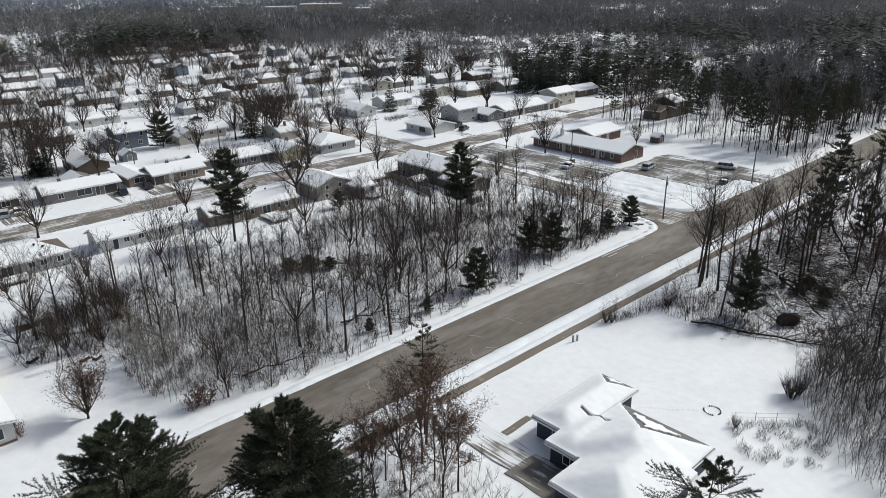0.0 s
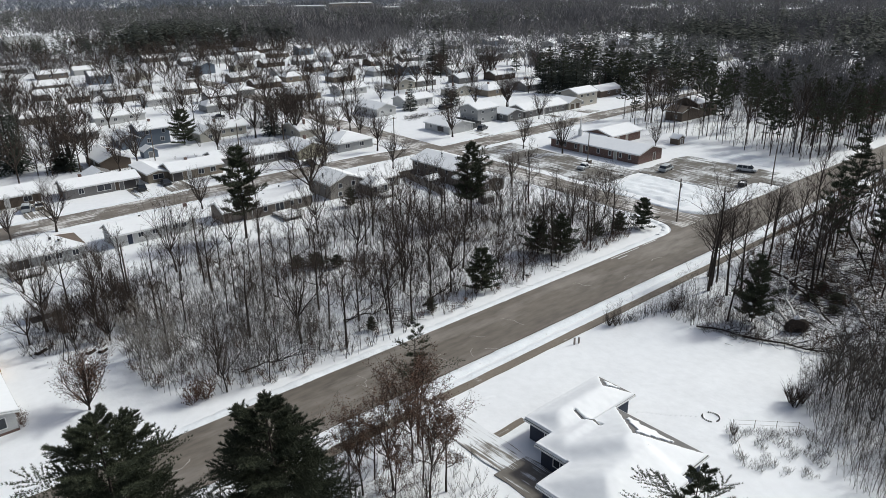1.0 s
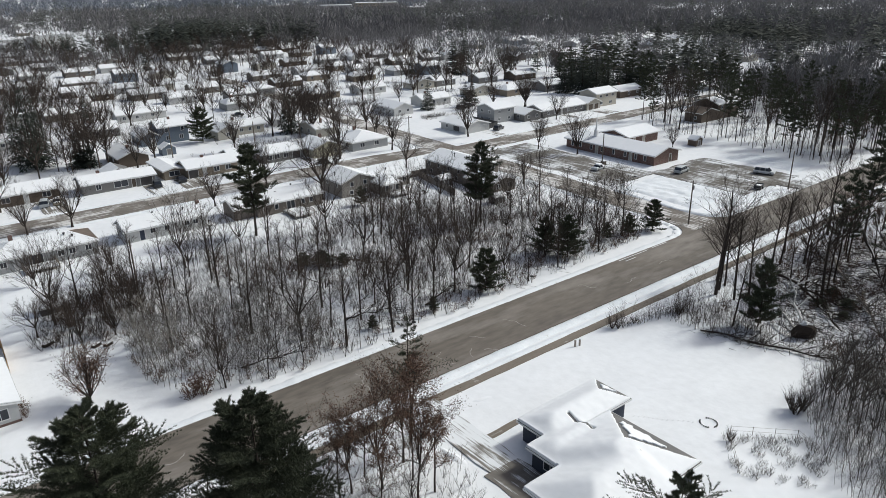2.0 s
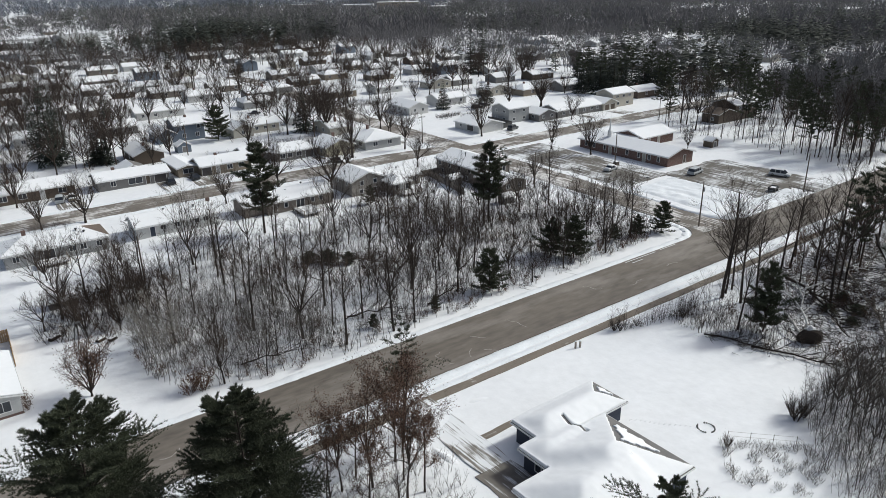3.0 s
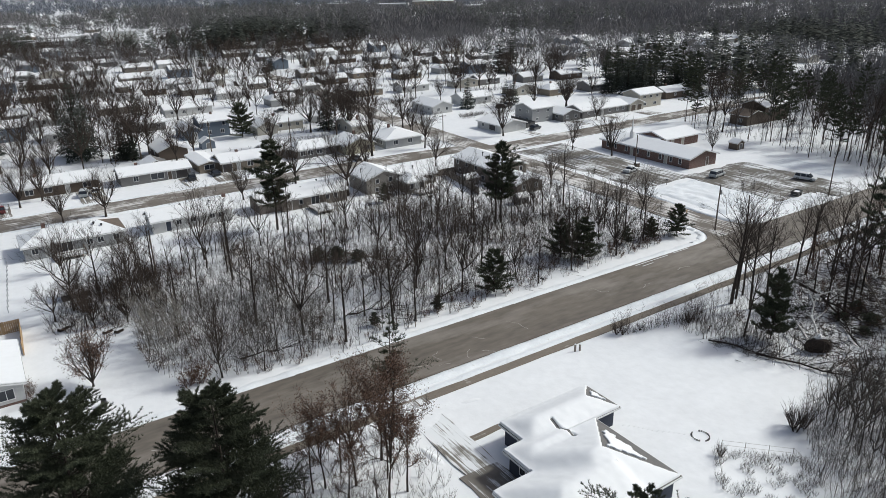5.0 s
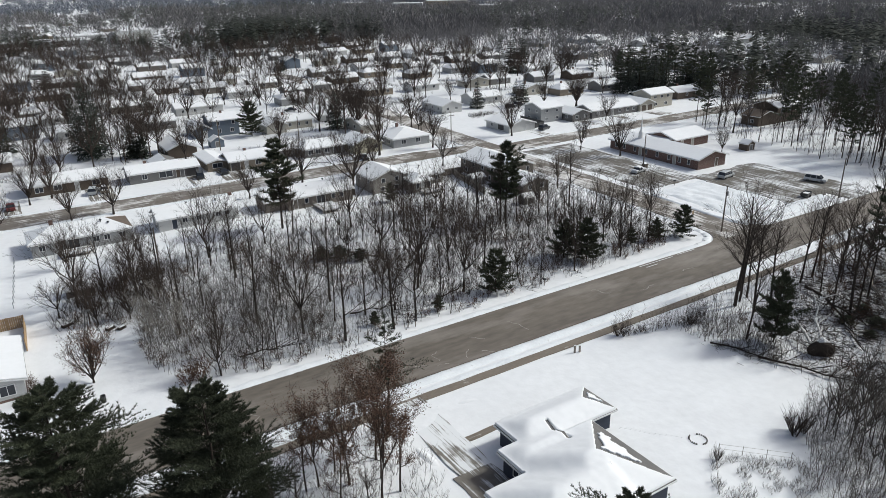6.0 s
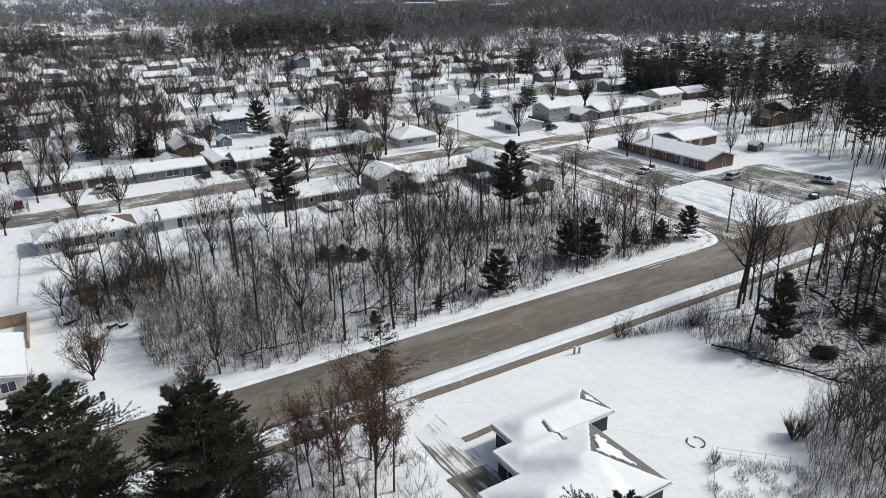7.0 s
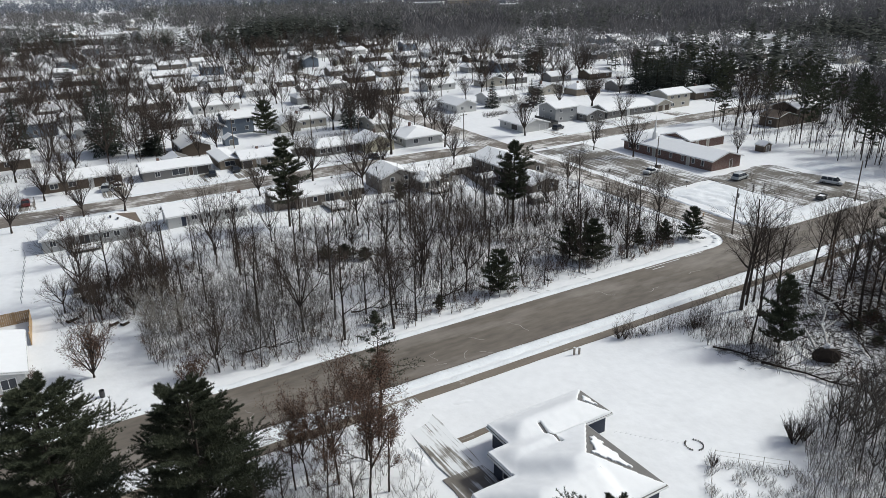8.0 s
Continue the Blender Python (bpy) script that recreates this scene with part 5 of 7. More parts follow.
for i in range(26):
    a = rr.uniform(0, 6.283)
    p = Vector((0.9 * math.cos(a) * 0.7, -0.9 * math.cos(a) * 0.7, 0.85 + 0.9 * math.sin(a)))
    roots.append(Mesh().tube([p, p * 1.0 + Vector((math.cos(a) * 0.8, -math.cos(a) * 0.8, math.sin(a) * 0.8)) * rr.uniform(0.4, 1.1)], [0.07, 0.0], 4))
root.matrix_basis = root.matrix_basis @ Matrix.Diagonal((1.3, 1.3, 1.05, 1))
part("root_mass", rp, BARK, root)
for q in roots:
    part("root", q, BARK, root)
part("snow_cap", Mesh().tube([(-0.4, 0.2, 1.9), (0.0, 0.0, 2.12), (0.5, -0.4, 1.9)], [0.2, 0.4, 0.15], 7), ROOF_SNOW, root)
for i, q in enumerate(((91.0, 44.0, 0.25, 94.6, 34.4, 0.4, 0.13), (93.0, 38.0, 0.25, 98.8, 23.6, 0.4, 0.15), (118.0, 47.0, 0.5, 111.0, 34.0, 1.5, 0.25),
                       (137.0, 42.0, 5.0, 121.0, 31.0, 0.5, 0.28), (128.0, 44.0, 3.2, 114.0, 30.5, 0.4, 0.24), (122.0, 35.0, 0.3, 108.0, 27.0, 0.6, 0.22), (115.5, 41.5, 0.4, 105.5, 31.0, 0.4, 0.2),
                       (72.0, 92.0, 0.3, 66.0, 84.0, 2.6, 0.16), (64.0, 101.5, 1.2, 70.5, 93.0, 0.5, 0.22), (86.0, 108.0, 0.3, 80.0, 98.0, 2.2, 0.18), (54.0, 80.0, 0.3, 61.0, 78.5, 0.3, 0.14), (66.0, 76.0, 0.3, 72.5, 78.0, 0.7, 0.16), (36.0, 76.5, 0.3, 42.5, 75.0, 0.8, 0.12))):
    fallen_trunk(*q, "fallen trunk with broken limbs and a ridge of snow", 14, i % 3 != 2, i in (4, 5, 8), 20 + i)


# ---- trees and brush ----
def bare_tree(seed, height=12.0, spread_=5.0, trunk_r=0.22, forks=7, clear=0.3, twigs=7, lean=0.0, multi=1, tw=1.0, vase=False):
    """Trunk with limbs, and fine branches, of a leafless broadleaf tree at the origin.
    vase: the trunk parts low down into rising limbs; otherwise one leader carries side limbs."""
    r = random.Random(seed)
    wood, fine = Mesh(), Mesh()
    least = (0.05, 0.024, 0.015, 0.011)

    def limb(p, d, length, rad, level, bend, lift):
        rad = max(rad, least[level] * tw)
        n = (6, 4, 3, 2)[level]
        pts, rads, d = [Vector(p)], [rad], d.normalized()
        for i in range(n):
            d = (d + Vector((r.uniform(-1, 1), r.uniform(-1, 1), r.uniform(-0.6, 0.6) + lift)) * bend).normalized()
            pts.append(pts[-1] + d * length / n)
            rads.append(rad * (1 - (i + 1) / n * (0.7 if level == 0 else 0.85)))
        if level == 3:
            rads[-1] = 0
        (wood if level < 2 else fine).tube(pts, rads, (7, 4, 3, 3)[level])
        return pts

    def along(pts, f):
        k = min(len(pts) - 2, int(f * (len(pts) - 1)))
        return pts[k].lerp(pts[k + 1], min(1, f * (len(pts) - 1) - k)), (pts[k + 1] - pts[k]).normalized()

    def aside(d, angle):
        a = r.uniform(0, 6.283)
        u = d.cross(Vector((math.cos(a), math.sin(a), 0.3))).normalized()
        return d * math.cos(angle) + u * math.sin(angle)

    def crown(p, d, length, rad):
        """One main limb with two further orders of branches and the twigs on them."""
        first = limb(p, d, length, rad, 1, 0.2, 0.45)
        for j in range(6):
            q, e = along(first, 0.22 + 0.78 * (j + r.random()) / 6)
            e2 = aside(e, r.uniform(0.4, 0.85)) + Vector((0, 0, 0.22))
            l2 = length * r.uniform(0.34, 0.56)
            second = limb(q, e2, l2, rad * 0.45, 2, 0.24, 0.3)
            for k in range(4):
                q3, e3 = along(second, 0.25 + 0.75 * (k + r.random()) / 4)
                third = limb(q3, aside(e3, r.uniform(0.35, 0.8)) + Vector((0, 0, 0.15)), l2 * r.uniform(0.4, 0.65), 0, 3, 0.22, 0.2)
                for t in range(max(2, twigs // 3)):
                    q4, e4 = along(third, 0.2 + 0.8 * r.random())
                    ln = l2 * r.uniform(0.22, 0.45)
                    fine.blade(q4, q4 + (aside(e4, r.uniform(0.2, 0.8)) + Vector((0, 0, 0.1))) * ln, 0.013 * tw)

    for stem in range(multi):
        base = Vector((0, 0, -0.15)) if multi == 1 else Vector((r.uniform(-0.3, 0.3), r.uniform(-0.3, 0.3), -0.15))
        sway = 0.035 if multi == 1 else 0.4
        tilt = Vector((lean + r.uniform(-sway, sway), r.uniform(-sway, sway), 1))
        rad = trunk_r / math.sqrt(multi)
        count = max(3, forks // multi)
        if vase:
            stump = limb(base, tilt, height * clear, rad, 0, 0.05, 0.2)
            rise = height * (1 - clear)
            for i in range(count):
                q, _ = along(stump, 1.0 if i % 3 else r.uniform(0.65, 0.95))
                a, th = i * 2.4 + r.uniform(-0.4, 0.4), r.uniform(0.12, 0.4) if i % 2 else r.uniform(0.45, 0.85)
                d = Vector((math.sin(th) * math.cos(a), math.sin(th) * math.sin(a), math.cos(th)))
                crown(q, d, min(rise * 0.85, spread_ / max(0.25, math.sin(th))) * r.uniform(0.8, 1.0), rad * 0.5)
            continue
        trunk = limb(base, tilt, height * r.uniform(0.84, 0.95), rad, 0, 0.06, 0.3)
        for i in range(count):
            f = clear + (0.96 - clear) * (i + r.random() * 0.7) / count
            q, _ = along(trunk, f)
            a = i * 2.4 + r.uniform(-0.5, 0.5)
            g = (f - clear) / (1 - clear)
            d = Vector((math.cos(a), math.sin(a), 0.5 + 1.1 * g + r.uniform(-0.15, 0.35)))
            crown(q, d, spread_ * (1.05 - 0.55 * g) * r.uniform(0.65, 1.15), rad * 0.36 * (1.15 - 0.6 * g))
    return wood, fine


def sapling(seed, height=6.0, n=9, th=1.0):
    """A thin, nearly straight stem, sometimes forked, with upswept shoots."""
    r = random.Random(seed)
    m = Mesh()
    for fork in range(1 + (r.random() < 0.35)):
        p, pts = Vector((0.12 * fork, 0, -0.1)), []
        d = Vector((r.uniform(-0.2, 0.2) + 0.15 * fork, r.uniform(-0.2, 0.2), 1))
        tall = height * (1 - 0.25 * fork)
        for i in range(5):
            pts.append(p.copy())
            d = (d + Vector((r.uniform(-0.18, 0.18), r.uniform(-0.18, 0.18), 0.05))).normalized()
            p = p + d * tall / 4
        m.tube(pts, [(0.03 + 0.003 * height) * th, (0.025 + 0.002 * height) * th, 0.026 * th, 0.018 * th, 0.008 * th], 3)
        for i in range(n if not fork else n // 2):
            f = 0.2 + 0.78 * (i + r.random()) / n
            k = min(3, int(f * 4))
            q = pts[k].lerp(pts[k + 1], f * 4 - k)
            a = r.uniform(0, 6.283)
            b = Vector((math.cos(a), math.sin(a), r.uniform(0.3, 1.5))).normalized()
            ln = tall * r.uniform(0.16, 0.34) * (1.2 - 0.5 * f)
            e = q + b * ln
            m.tube([q, e + Vector((0, 0, 0.12 * ln))], [0.016 * th, 0], 3)
            for t in range(4):
                q2 = q.lerp(e, r.uniform(0.2, 0.95))
                c = (b + Vector((r.uniform(-0.9, 0.9), r.uniform(-0.9, 0.9), r.uniform(-0.2, 0.8)))).normalized()
                m.blade(q2, q2 + c * ln * r.uniform(0.4, 0.8), 0.014 * th)
    return m


def shrub(seed, height=1.8, stems=9):
    r = random.Random(seed)
    m = Mesh()
    for i in range(stems):
        a = r.uniform(0, 6.283)
        d = Vector((math.cos(a) * 0.45, math.sin(a) * 0.45, 1)).normalized()
        p = Vector((math.cos(a) * 0.15, math.sin(a) * 0.15, -0.1))
        h = height * r.uniform(0.6, 1.1)
        e = p + d * h
        m.tube([p, p.lerp(e, 0.5), e], [0.02, 0.014, 0], 3)
        for t in range(6):
            q = p.lerp(e, r.uniform(0.3, 0.9))
            c = (d + Vector((r.uniform(-0.8, 0.8), r.uniform(-0.8, 0.8), r.uniform(0, 0.6)))).normalized()
            m.blade(q, q + c * h * r.uniform(0.2, 0.45), 0.013)
    return m


def tuft(m, r, p, d, size, n, wide=0.05):
    """A spray of needles round d."""
    for i in range(n):
        e = (d * 0.9 + Vector((r.gauss(0, 0.55), r.gauss(0, 0.55), r.gauss(0.1, 0.4)))).normalized()
        a = e.cross(Vector((r.uniform(-1, 1), r.uniform(-1, 1), r.uniform(-1, 1)))).normalized() * size * wide
        q = p + e * size * r.uniform(0.7, 1.15)
        k = len(m.v)
        m.v += [tuple(p + a), tuple(p - a), tuple(q)]
        m.f.append((k, k + 1, k + 2))


def pine(seed, height=17.0, reach=4.6, bare_to=0.3, whorls=16, per=5, sprays=7, tufts=4, size=0.3, needles=12, ragged=0.35, trunk_r=0.24, wide=0.05, droop=0.0):
    """A pine: whorls of limbs in layers; each limb a flat fan of branchlets set with upturned tufts of needles."""
    r = random.Random(seed)
    wood, green = Mesh(), Mesh()
    pts = [Vector((r.uniform(-0.15, 0.15) * (i > 0), r.uniform(-0.15, 0.15) * (i > 0), height * i / 6 - 0.15 * (i == 0))) for i in range(7)]
    wood.tube(pts, [trunk_r * (1 - 0.9 * i / 6) for i in range(7)], 7)
    up = Vector((0, 0, 1))
    for w in range(whorls):
        f = (w + r.random() * 0.4) / whorls
        z = height * (bare_to + (1 - bare_to) * f)
        shape = math.sin(math.pi * min(1, 0.25 + 0.75 * f)) ** 0.75 * (1 - 0.25 * f) + 0.07
        lobe = r.uniform(1 - ragged, 1 + 0.4 * ragged)
        for b in range(per):
            a = w * 1.3 + b * 6.283 / per + r.uniform(-0.35, 0.35)
            ln = reach * shape * lobe * r.uniform(1 - ragged * 0.8, 1 + ragged * 0.5)
            d = Vector((math.cos(a), math.sin(a), r.uniform(-0.1 - 0.3 * ragged, 0.12 + 0.25 * ragged) + 0.5 * f * f - droop))
            p = Vector((0, 0, z + r.uniform(-0.5, 0.5) * ragged * height * (1 - bare_to) / whorls))
            mid = p + d * ln * 0.55
            e = mid + (d + Vector((0, 0, 0.32))).normalized() * ln * 0.45
            wood.tube([p, mid, e], [0.055 * (1.2 - f), 0.03, 0.008], 3)
            out = Vector((math.cos(a), math.sin(a), 0.18))
            side = Vector((-math.sin(a), math.cos(a), 0))
            count = max(2, int(sprays * (0.4 + shape)))
            for t in range(count):
                g = 0.28 + 0.72 * (t + r.random()) / count
                q = p.lerp(mid, g / 0.55) if g < 0.55 else mid.lerp(e, (g - 0.55) / 0.45)
                way = (out + side * (1 if t % 2 else -1) * r.uniform(0.5, 1.2) + up * r.uniform(0.0, 0.3)).normalized()
                bl = ln * 0.36 * (1.2 - 0.75 * abs(g - 0.55)) * r.uniform(0.6, 1.1)
                if t == count - 1:
                    way, bl = (out + up * 0.25).normalized(), ln * 0.2
                for k in range(tufts):
                    c = q + way * bl * (k + 0.4 + 0.5 * r.random()) / tufts + up * r.uniform(-0.04, 0.1)
                    tuft(green, r, c, (way * 0.7 + up * 0.6).normalized(), size * r.uniform(0.75, 1.2), needles, wide)
    for k in range(4):
        tuft(green, r, pts[-1] - up * 0.25 * k, up, size * 1.2, needles, wide)
    return wood, green


def spruce(seed, height=12.0, reach=3.0, whorls=18, per=8, blades=17):
    """A dense conical spruce with hanging sprays."""
    r = random.Random(seed)
    wood, green = Mesh(), Mesh()
    wood.tube([(0, 0, -0.15), (0, 0, height * 0.5), (0, 0, height)], [0.2, 0.12, 0.02], 6)
    for w in range(whorls):
        f = (w + 0.5 * r.random()) / whorls
        z = height * (0.06 + 0.92 * f)
        for b in range(per):
            a = w * 0.7 + b * 6.283 / per + r.uniform(-0.3, 0.3)
            ln = reach * (1.03 - f) * r.uniform(0.72, 1.12) + 0.12
            d = Vector((math.cos(a), math.sin(a), -0.22 + 0.5 * f))
            s = Vector((-math.sin(a), math.cos(a), 0))
            p = Vector((0, 0, z))
            for t in range(blades):
                g = 0.15 + 0.85 * (t + r.random()) / blades
                q = p + d * ln * g
                e = q + (d * 0.55 + s * r.uniform(-0.9, 0.9) + Vector((0, 0, r.uniform(-0.45, 0.25)))) * ln * 0.42
                u = (e - q).cross(Vector((r.uniform(-0.5, 0.5), r.uniform(-0.5, 0.5), 1))).normalized() * (0.06 + 0.05 * ln)
                k = len(green.v)
                green.v += [tuple(q), tuple(q.lerp(e, 0.5) + u), tuple(e), tuple(q.lerp(e, 0.5) - u)]
                green.f += [(k, k + 1, k + 2), (k, k + 2, k + 3)]
    return wood, green


def distant_tree(seed, height=11.0, reach=4.0, limbs=8, twigs=14, wide=0.05, clear=0.25, thick=0.2):
    """A leafless crown of rising limbs and their finer branches, for trees some hundred metres away."""
    r = random.Random(seed)
    m = Mesh()
    m.tube([(0, 0, -0.2), (0, 0, height * clear), (r.uniform(-0.4, 0.4), r.uniform(-0.4, 0.4), height * 0.9)], [thick, thick * 0.8, 0], 3)
    for i in range(limbs):
        a = i * 2.4 + r.uniform(-0.5, 0.5)
        p = Vector((0, 0, height * (clear + 0.3 * r.random())))
        e = Vector((math.cos(a) * reach * r.uniform(0.35, 1.0), math.sin(a) * reach * r.uniform(0.35, 1.0), height * r.uniform(0.68, 1.0)))
        mid = p.lerp(e, 0.45) + Vector((math.cos(a), math.sin(a), 0)) * reach * 0.14
        m.tube([p, mid, e], [0.09, 0.06, 0], 3)
        for t in range(twigs):
            f = 0.2 + 0.8 * (t + r.random()) / twigs
            q = p.lerp(mid, f / 0.45) if f < 0.45 else mid.lerp(e, (f - 0.45) / 0.55)
            d = ((e - p).normalized() + Vector((r.gauss(0, 0.55), r.gauss(0, 0.55), r.gauss(0.15, 0.4)))).normalized()
            m.blade(q, q + d * reach * r.uniform(0.25, 0.5), wide * r.uniform(0.6, 1.2))
    return m


def distant_crown(seed, height=13.0, reach=5.0, blades=30, wide=0.6):
    """A rounded leafless crown of many thin rising twigs, for woods near the horizon."""
    r = random.Random(seed)
    m = Mesh()
    m.tube([(0, 0, -0.2), (0, 0, height * 0.7)], [0.16, 0], 3)
    for i in range(blades):
        f = (i + r.random()) / blades
        a = r.uniform(0, 6.283)
        out = reach * math.sin(math.pi * (0.15 + 0.7 * f)) * math.sqrt(r.random())
        p = Vector((out * math.cos(a), out * math.sin(a), height * (0.12 + 0.66 * f)))
        d = Vector((math.cos(a) * 0.5 + r.gauss(0, 0.3), math.sin(a) * 0.5 + r.gauss(0, 0.3), r.uniform(0.6, 1.3))).normalized()
        m.blade(p, p + d * height * r.uniform(0.18, 0.34), wide * r.uniform(0.6, 1.2))
    return m


def distant_pine(seed, height=15.0, reach=2.8, low=0.2, blades=46):
    """An evergreen reduced to hanging sprays, for trees hundreds of metres away."""
    r = random.Random(seed)
    m = Mesh()
    m.tube([(0, 0, -0.2), (0, 0, height * 0.9)], [0.2, 0], 3)
    for i in range(blades):
        f = low + (1 - low) * (i + r.random()) / blades
        a = r.uniform(0, 6.283)
        ln = reach * (1.08 - f) ** 0.7 * r.uniform(0.6, 1.15) + 0.3
        p = Vector((0, 0, height * f))
        d = Vector((math.cos(a), math.sin(a), r.uniform(-0.3, 0.2)))
        s_ = Vector((-math.sin(a), math.cos(a), r.uniform(-0.3, 0.3))) * ln * 0.38
        e = p + d * ln
        k = len(m.v)
        m.v += [tuple(p), tuple(p.lerp(e, 0.6) + s_), tuple(e), tuple(p.lerp(e, 0.6) - s_)]
        m.f += [(k, k + 1, k + 2), (k, k + 2, k + 3)]
    return m


def leaves_on(seed, fine, count, size):
    """Dry leaves hanging on the ends of fine branches."""
    r = random.Random(seed)
    m = Mesh()
    for i in range(count):
        p = Vector(r.choice(fine.v)) + Vector((r.gauss(0, 0.18), r.gauss(0, 0.18), r.gauss(-0.05, 0.15)))
        a = Vector((r.gauss(0, 1), r.gauss(0, 1), r.gauss(0, 0.7))).normalized() * size * r.uniform(0.6, 1.2)
        b = a.cross(Vector((r.gauss(0, 1), r.gauss(0, 1), r.gauss(0, 1)))).normalized() * size * 0.42
        k = len(m.v)
        m.v += [tuple(p - a), tuple(p + b), tuple(p + a), tuple(p - b)]
        m.f += [(k, k + 1, k + 2), (k, k + 2, k + 3)]
    return m


def kind(wood, fine, bark=None, leaf=None, extra=None):
    """Meshes of one tree form, shared by all trees of that form."""
    out = [("trunk", wood.data("trunk", bark or BARK, True)), ("crown", fine.data("crown", leaf or TWIG))]
    if extra:
        out.append(("dry_leaves", extra.data("dry_leaves", BROWN_LEAF)))
    return out


def tree(name, form, x, y, scale=1.0, turn=None, label="", category="tree", group="", stretch=1.0):
    ob = new(name)
    ob.matrix_basis = pose(x, y, 0, 0, 0, random.uniform(0, 360) if turn is None else turn) @ Matrix.Diagonal((scale, scale, scale * stretch, 1))
    for n, me in form:
        part(n, me, None, ob)
    return tagged(ob, label, category, group)


def stuff(name, forms, spots, mat, label, category):
    """One joined mesh of many small plants: forms are Mesh lists, spots (x, y, z, scale, stretch)."""
    r = random.Random(len(spots))
    ready = []
    for f in forms:
        tris = [(g[0], g[i], g[i + 1]) for g in f.f for i in range(1, len(g) - 1)]
        ready.append((np.array(f.v, np.float32), np.array(tris, np.int32)))
    vs, fs, k = [], [], 0
    for x, y, z, s, st in spots:
        v, f = ready[r.randrange(len(ready))]
        a = r.uniform(0, 6.283)
        ca, sa = math.cos(a) * s, math.sin(a) * s
        vs.append(np.stack([v[:, 0] * ca - v[:, 1] * sa + x, v[:, 0] * sa + v[:, 1] * ca + y, v[:, 2] * s * st + z], 1))
        fs.append(f + k)
        k += len(v)
    v, f = np.concatenate(vs).astype(np.float32), np.concatenate(fs).astype(np.int32)
    me = bpy.data.meshes.new(name)
    me.vertices.add(len(v)); me.vertices.foreach_set("co", v.ravel())
    me.loops.add(f.size); me.loops.foreach_set("vertex_index", f.ravel())
    me.polygons.add(len(f)); me.polygons.foreach_set("loop_start", np.arange(0, f.size, 3, dtype=np.int32))
    me.materials.append(mat)
    me.update(calc_edges=True)
    return tagged(new(name, me), label, category, "", "stuff")


def inside(x, y, poly):
    hit = False
    for (ax, ay), (bx, by) in zip(poly, poly[1:] + poly[:1]):
        if (ay > y) != (by > y) and x < (bx - ax) * (y - ay) / (by - ay) + ax:
            hit = not hit
    return hit


def scatter(seed, poly, count, gap):
    """Random spots in a polygon, no two nearer than gap."""
    r = random.Random(seed)
    xs, ys = [p[0] for p in poly], [p[1] for p in poly]
    out, cells, tries = [], {}, 0
    while len(out) < count and tries < count * 12:
        tries += 1
        x, y = r.uniform(min(xs), max(xs)), r.uniform(min(ys), max(ys))
        c = (int(x // gap), int(y // gap))
        if not inside(x, y, poly) or any((x - q[0]) ** 2 + (y - q[1]) ** 2 < gap * gap for i in (-1, 0, 1) for j in (-1, 0, 1) for q in cells.get((c[0] + i, c[1] + j), ())):
            continue
        cells.setdefault(c, []).append((x, y))
        out.append((x, y))
    return out


STREET_FORMS = [kind(*bare_tree(10 + i, 11, 5.2 + 0.5 * (i % 2), 0.3, 9 + i % 3, 0.2 + 0.03 * i, 27, tw=1.1, vase=True)) for i in range(5)]
WOOD_FORMS = [kind(*bare_tree(30 + i, 11.5, 3.6, 0.16, 10, 0.34, 12, tw=1.05)) for i in range(3)] + [kind(*bare_tree(33 + i, 11.5, 4.4, 0.18, 8, 0.3, 15, tw=1.05, vase=True)) for i in range(2)]
TALL_FORMS = [kind(*bare_tree(36 + i, 15, 5.4, 0.22, 12, 0.38 + 0.04 * i, 15, tw=0.9)) for i in range(3)]
PALE_FORMS = [kind(*bare_tree(40 + i, 8, 2.8, 0.08, 9, 0.22, 9, 0, 1 + i % 2), leaf=PALE_TWIG) for i in range(3)]
BIRCH_FORMS = [kind(*bare_tree(45 + i, 8.5, 2.8, 0.08, 9, 0.25, 9, 0.3, 1), bark=BIRCH, leaf=BIRCH) for i in range(3)]
OAK_FORMS = []
for i in range(3):
    w_, f_ = bare_tree(50 + i, 12, 4.0, 0.15, 8, 0.36, 9, vase=True)
    OAK_FORMS.append(kind(w_, f_, extra=leaves_on(60 + i, f_, 5600, 0.1)))
SPARSE_OAK = []
for i in range(2):
    w_, f_ = bare_tree(56 + i, 11, 3.3, 0.13, 9, 0.32, 9)
    SPARSE_OAK.append(kind(w_, f_, extra=leaves_on(66 + i, f_, 2200, 0.1)))
NEAR_PINES = [kind(*pine(70, 17.8, 6.4, 0.08, 19, 6, 22, 9, 0.32, 13, 0.36, 0.24, 0.085), leaf=NEEDLE), kind(*pine(71, 17.2, 6.0, 0.08, 19, 6, 22, 9, 0.32, 13, 0.36, 0.24, 0.085), leaf=NEEDLE), kind(*pine(72, 12.5, 5.2, 0.3, 9, 5, 13, 9, 0.28, 13, 0.7, 0.2, 0.085), leaf=NEEDLE)]
MID_PINES = [kind(*pine(80 + i, 14, 3.3, 0.3, 16, 5, 7, 4, 0.55, 9, 0.6, 0.2, 0.08), leaf=NEEDLE) for i in range(3)]
THIN_PINE = kind(*pine(84, 14, 2.9, 0.4, 9, 4, 7, 4, 0.3, 7, 0.85, 0.15, 0.07), leaf=NEEDLE)
TALL_PINES = [kind(*pine(90 + i, 20, 3.2, 0.42, 11, 4, 5, 3, 0.7, 6, 0.6, 0.18, 0.1), leaf=NEEDLE) for i in range(3)]
COLUMN = kind(*spruce(104, 24, 3.6, 34, 9, 12), leaf=SPRUCE)
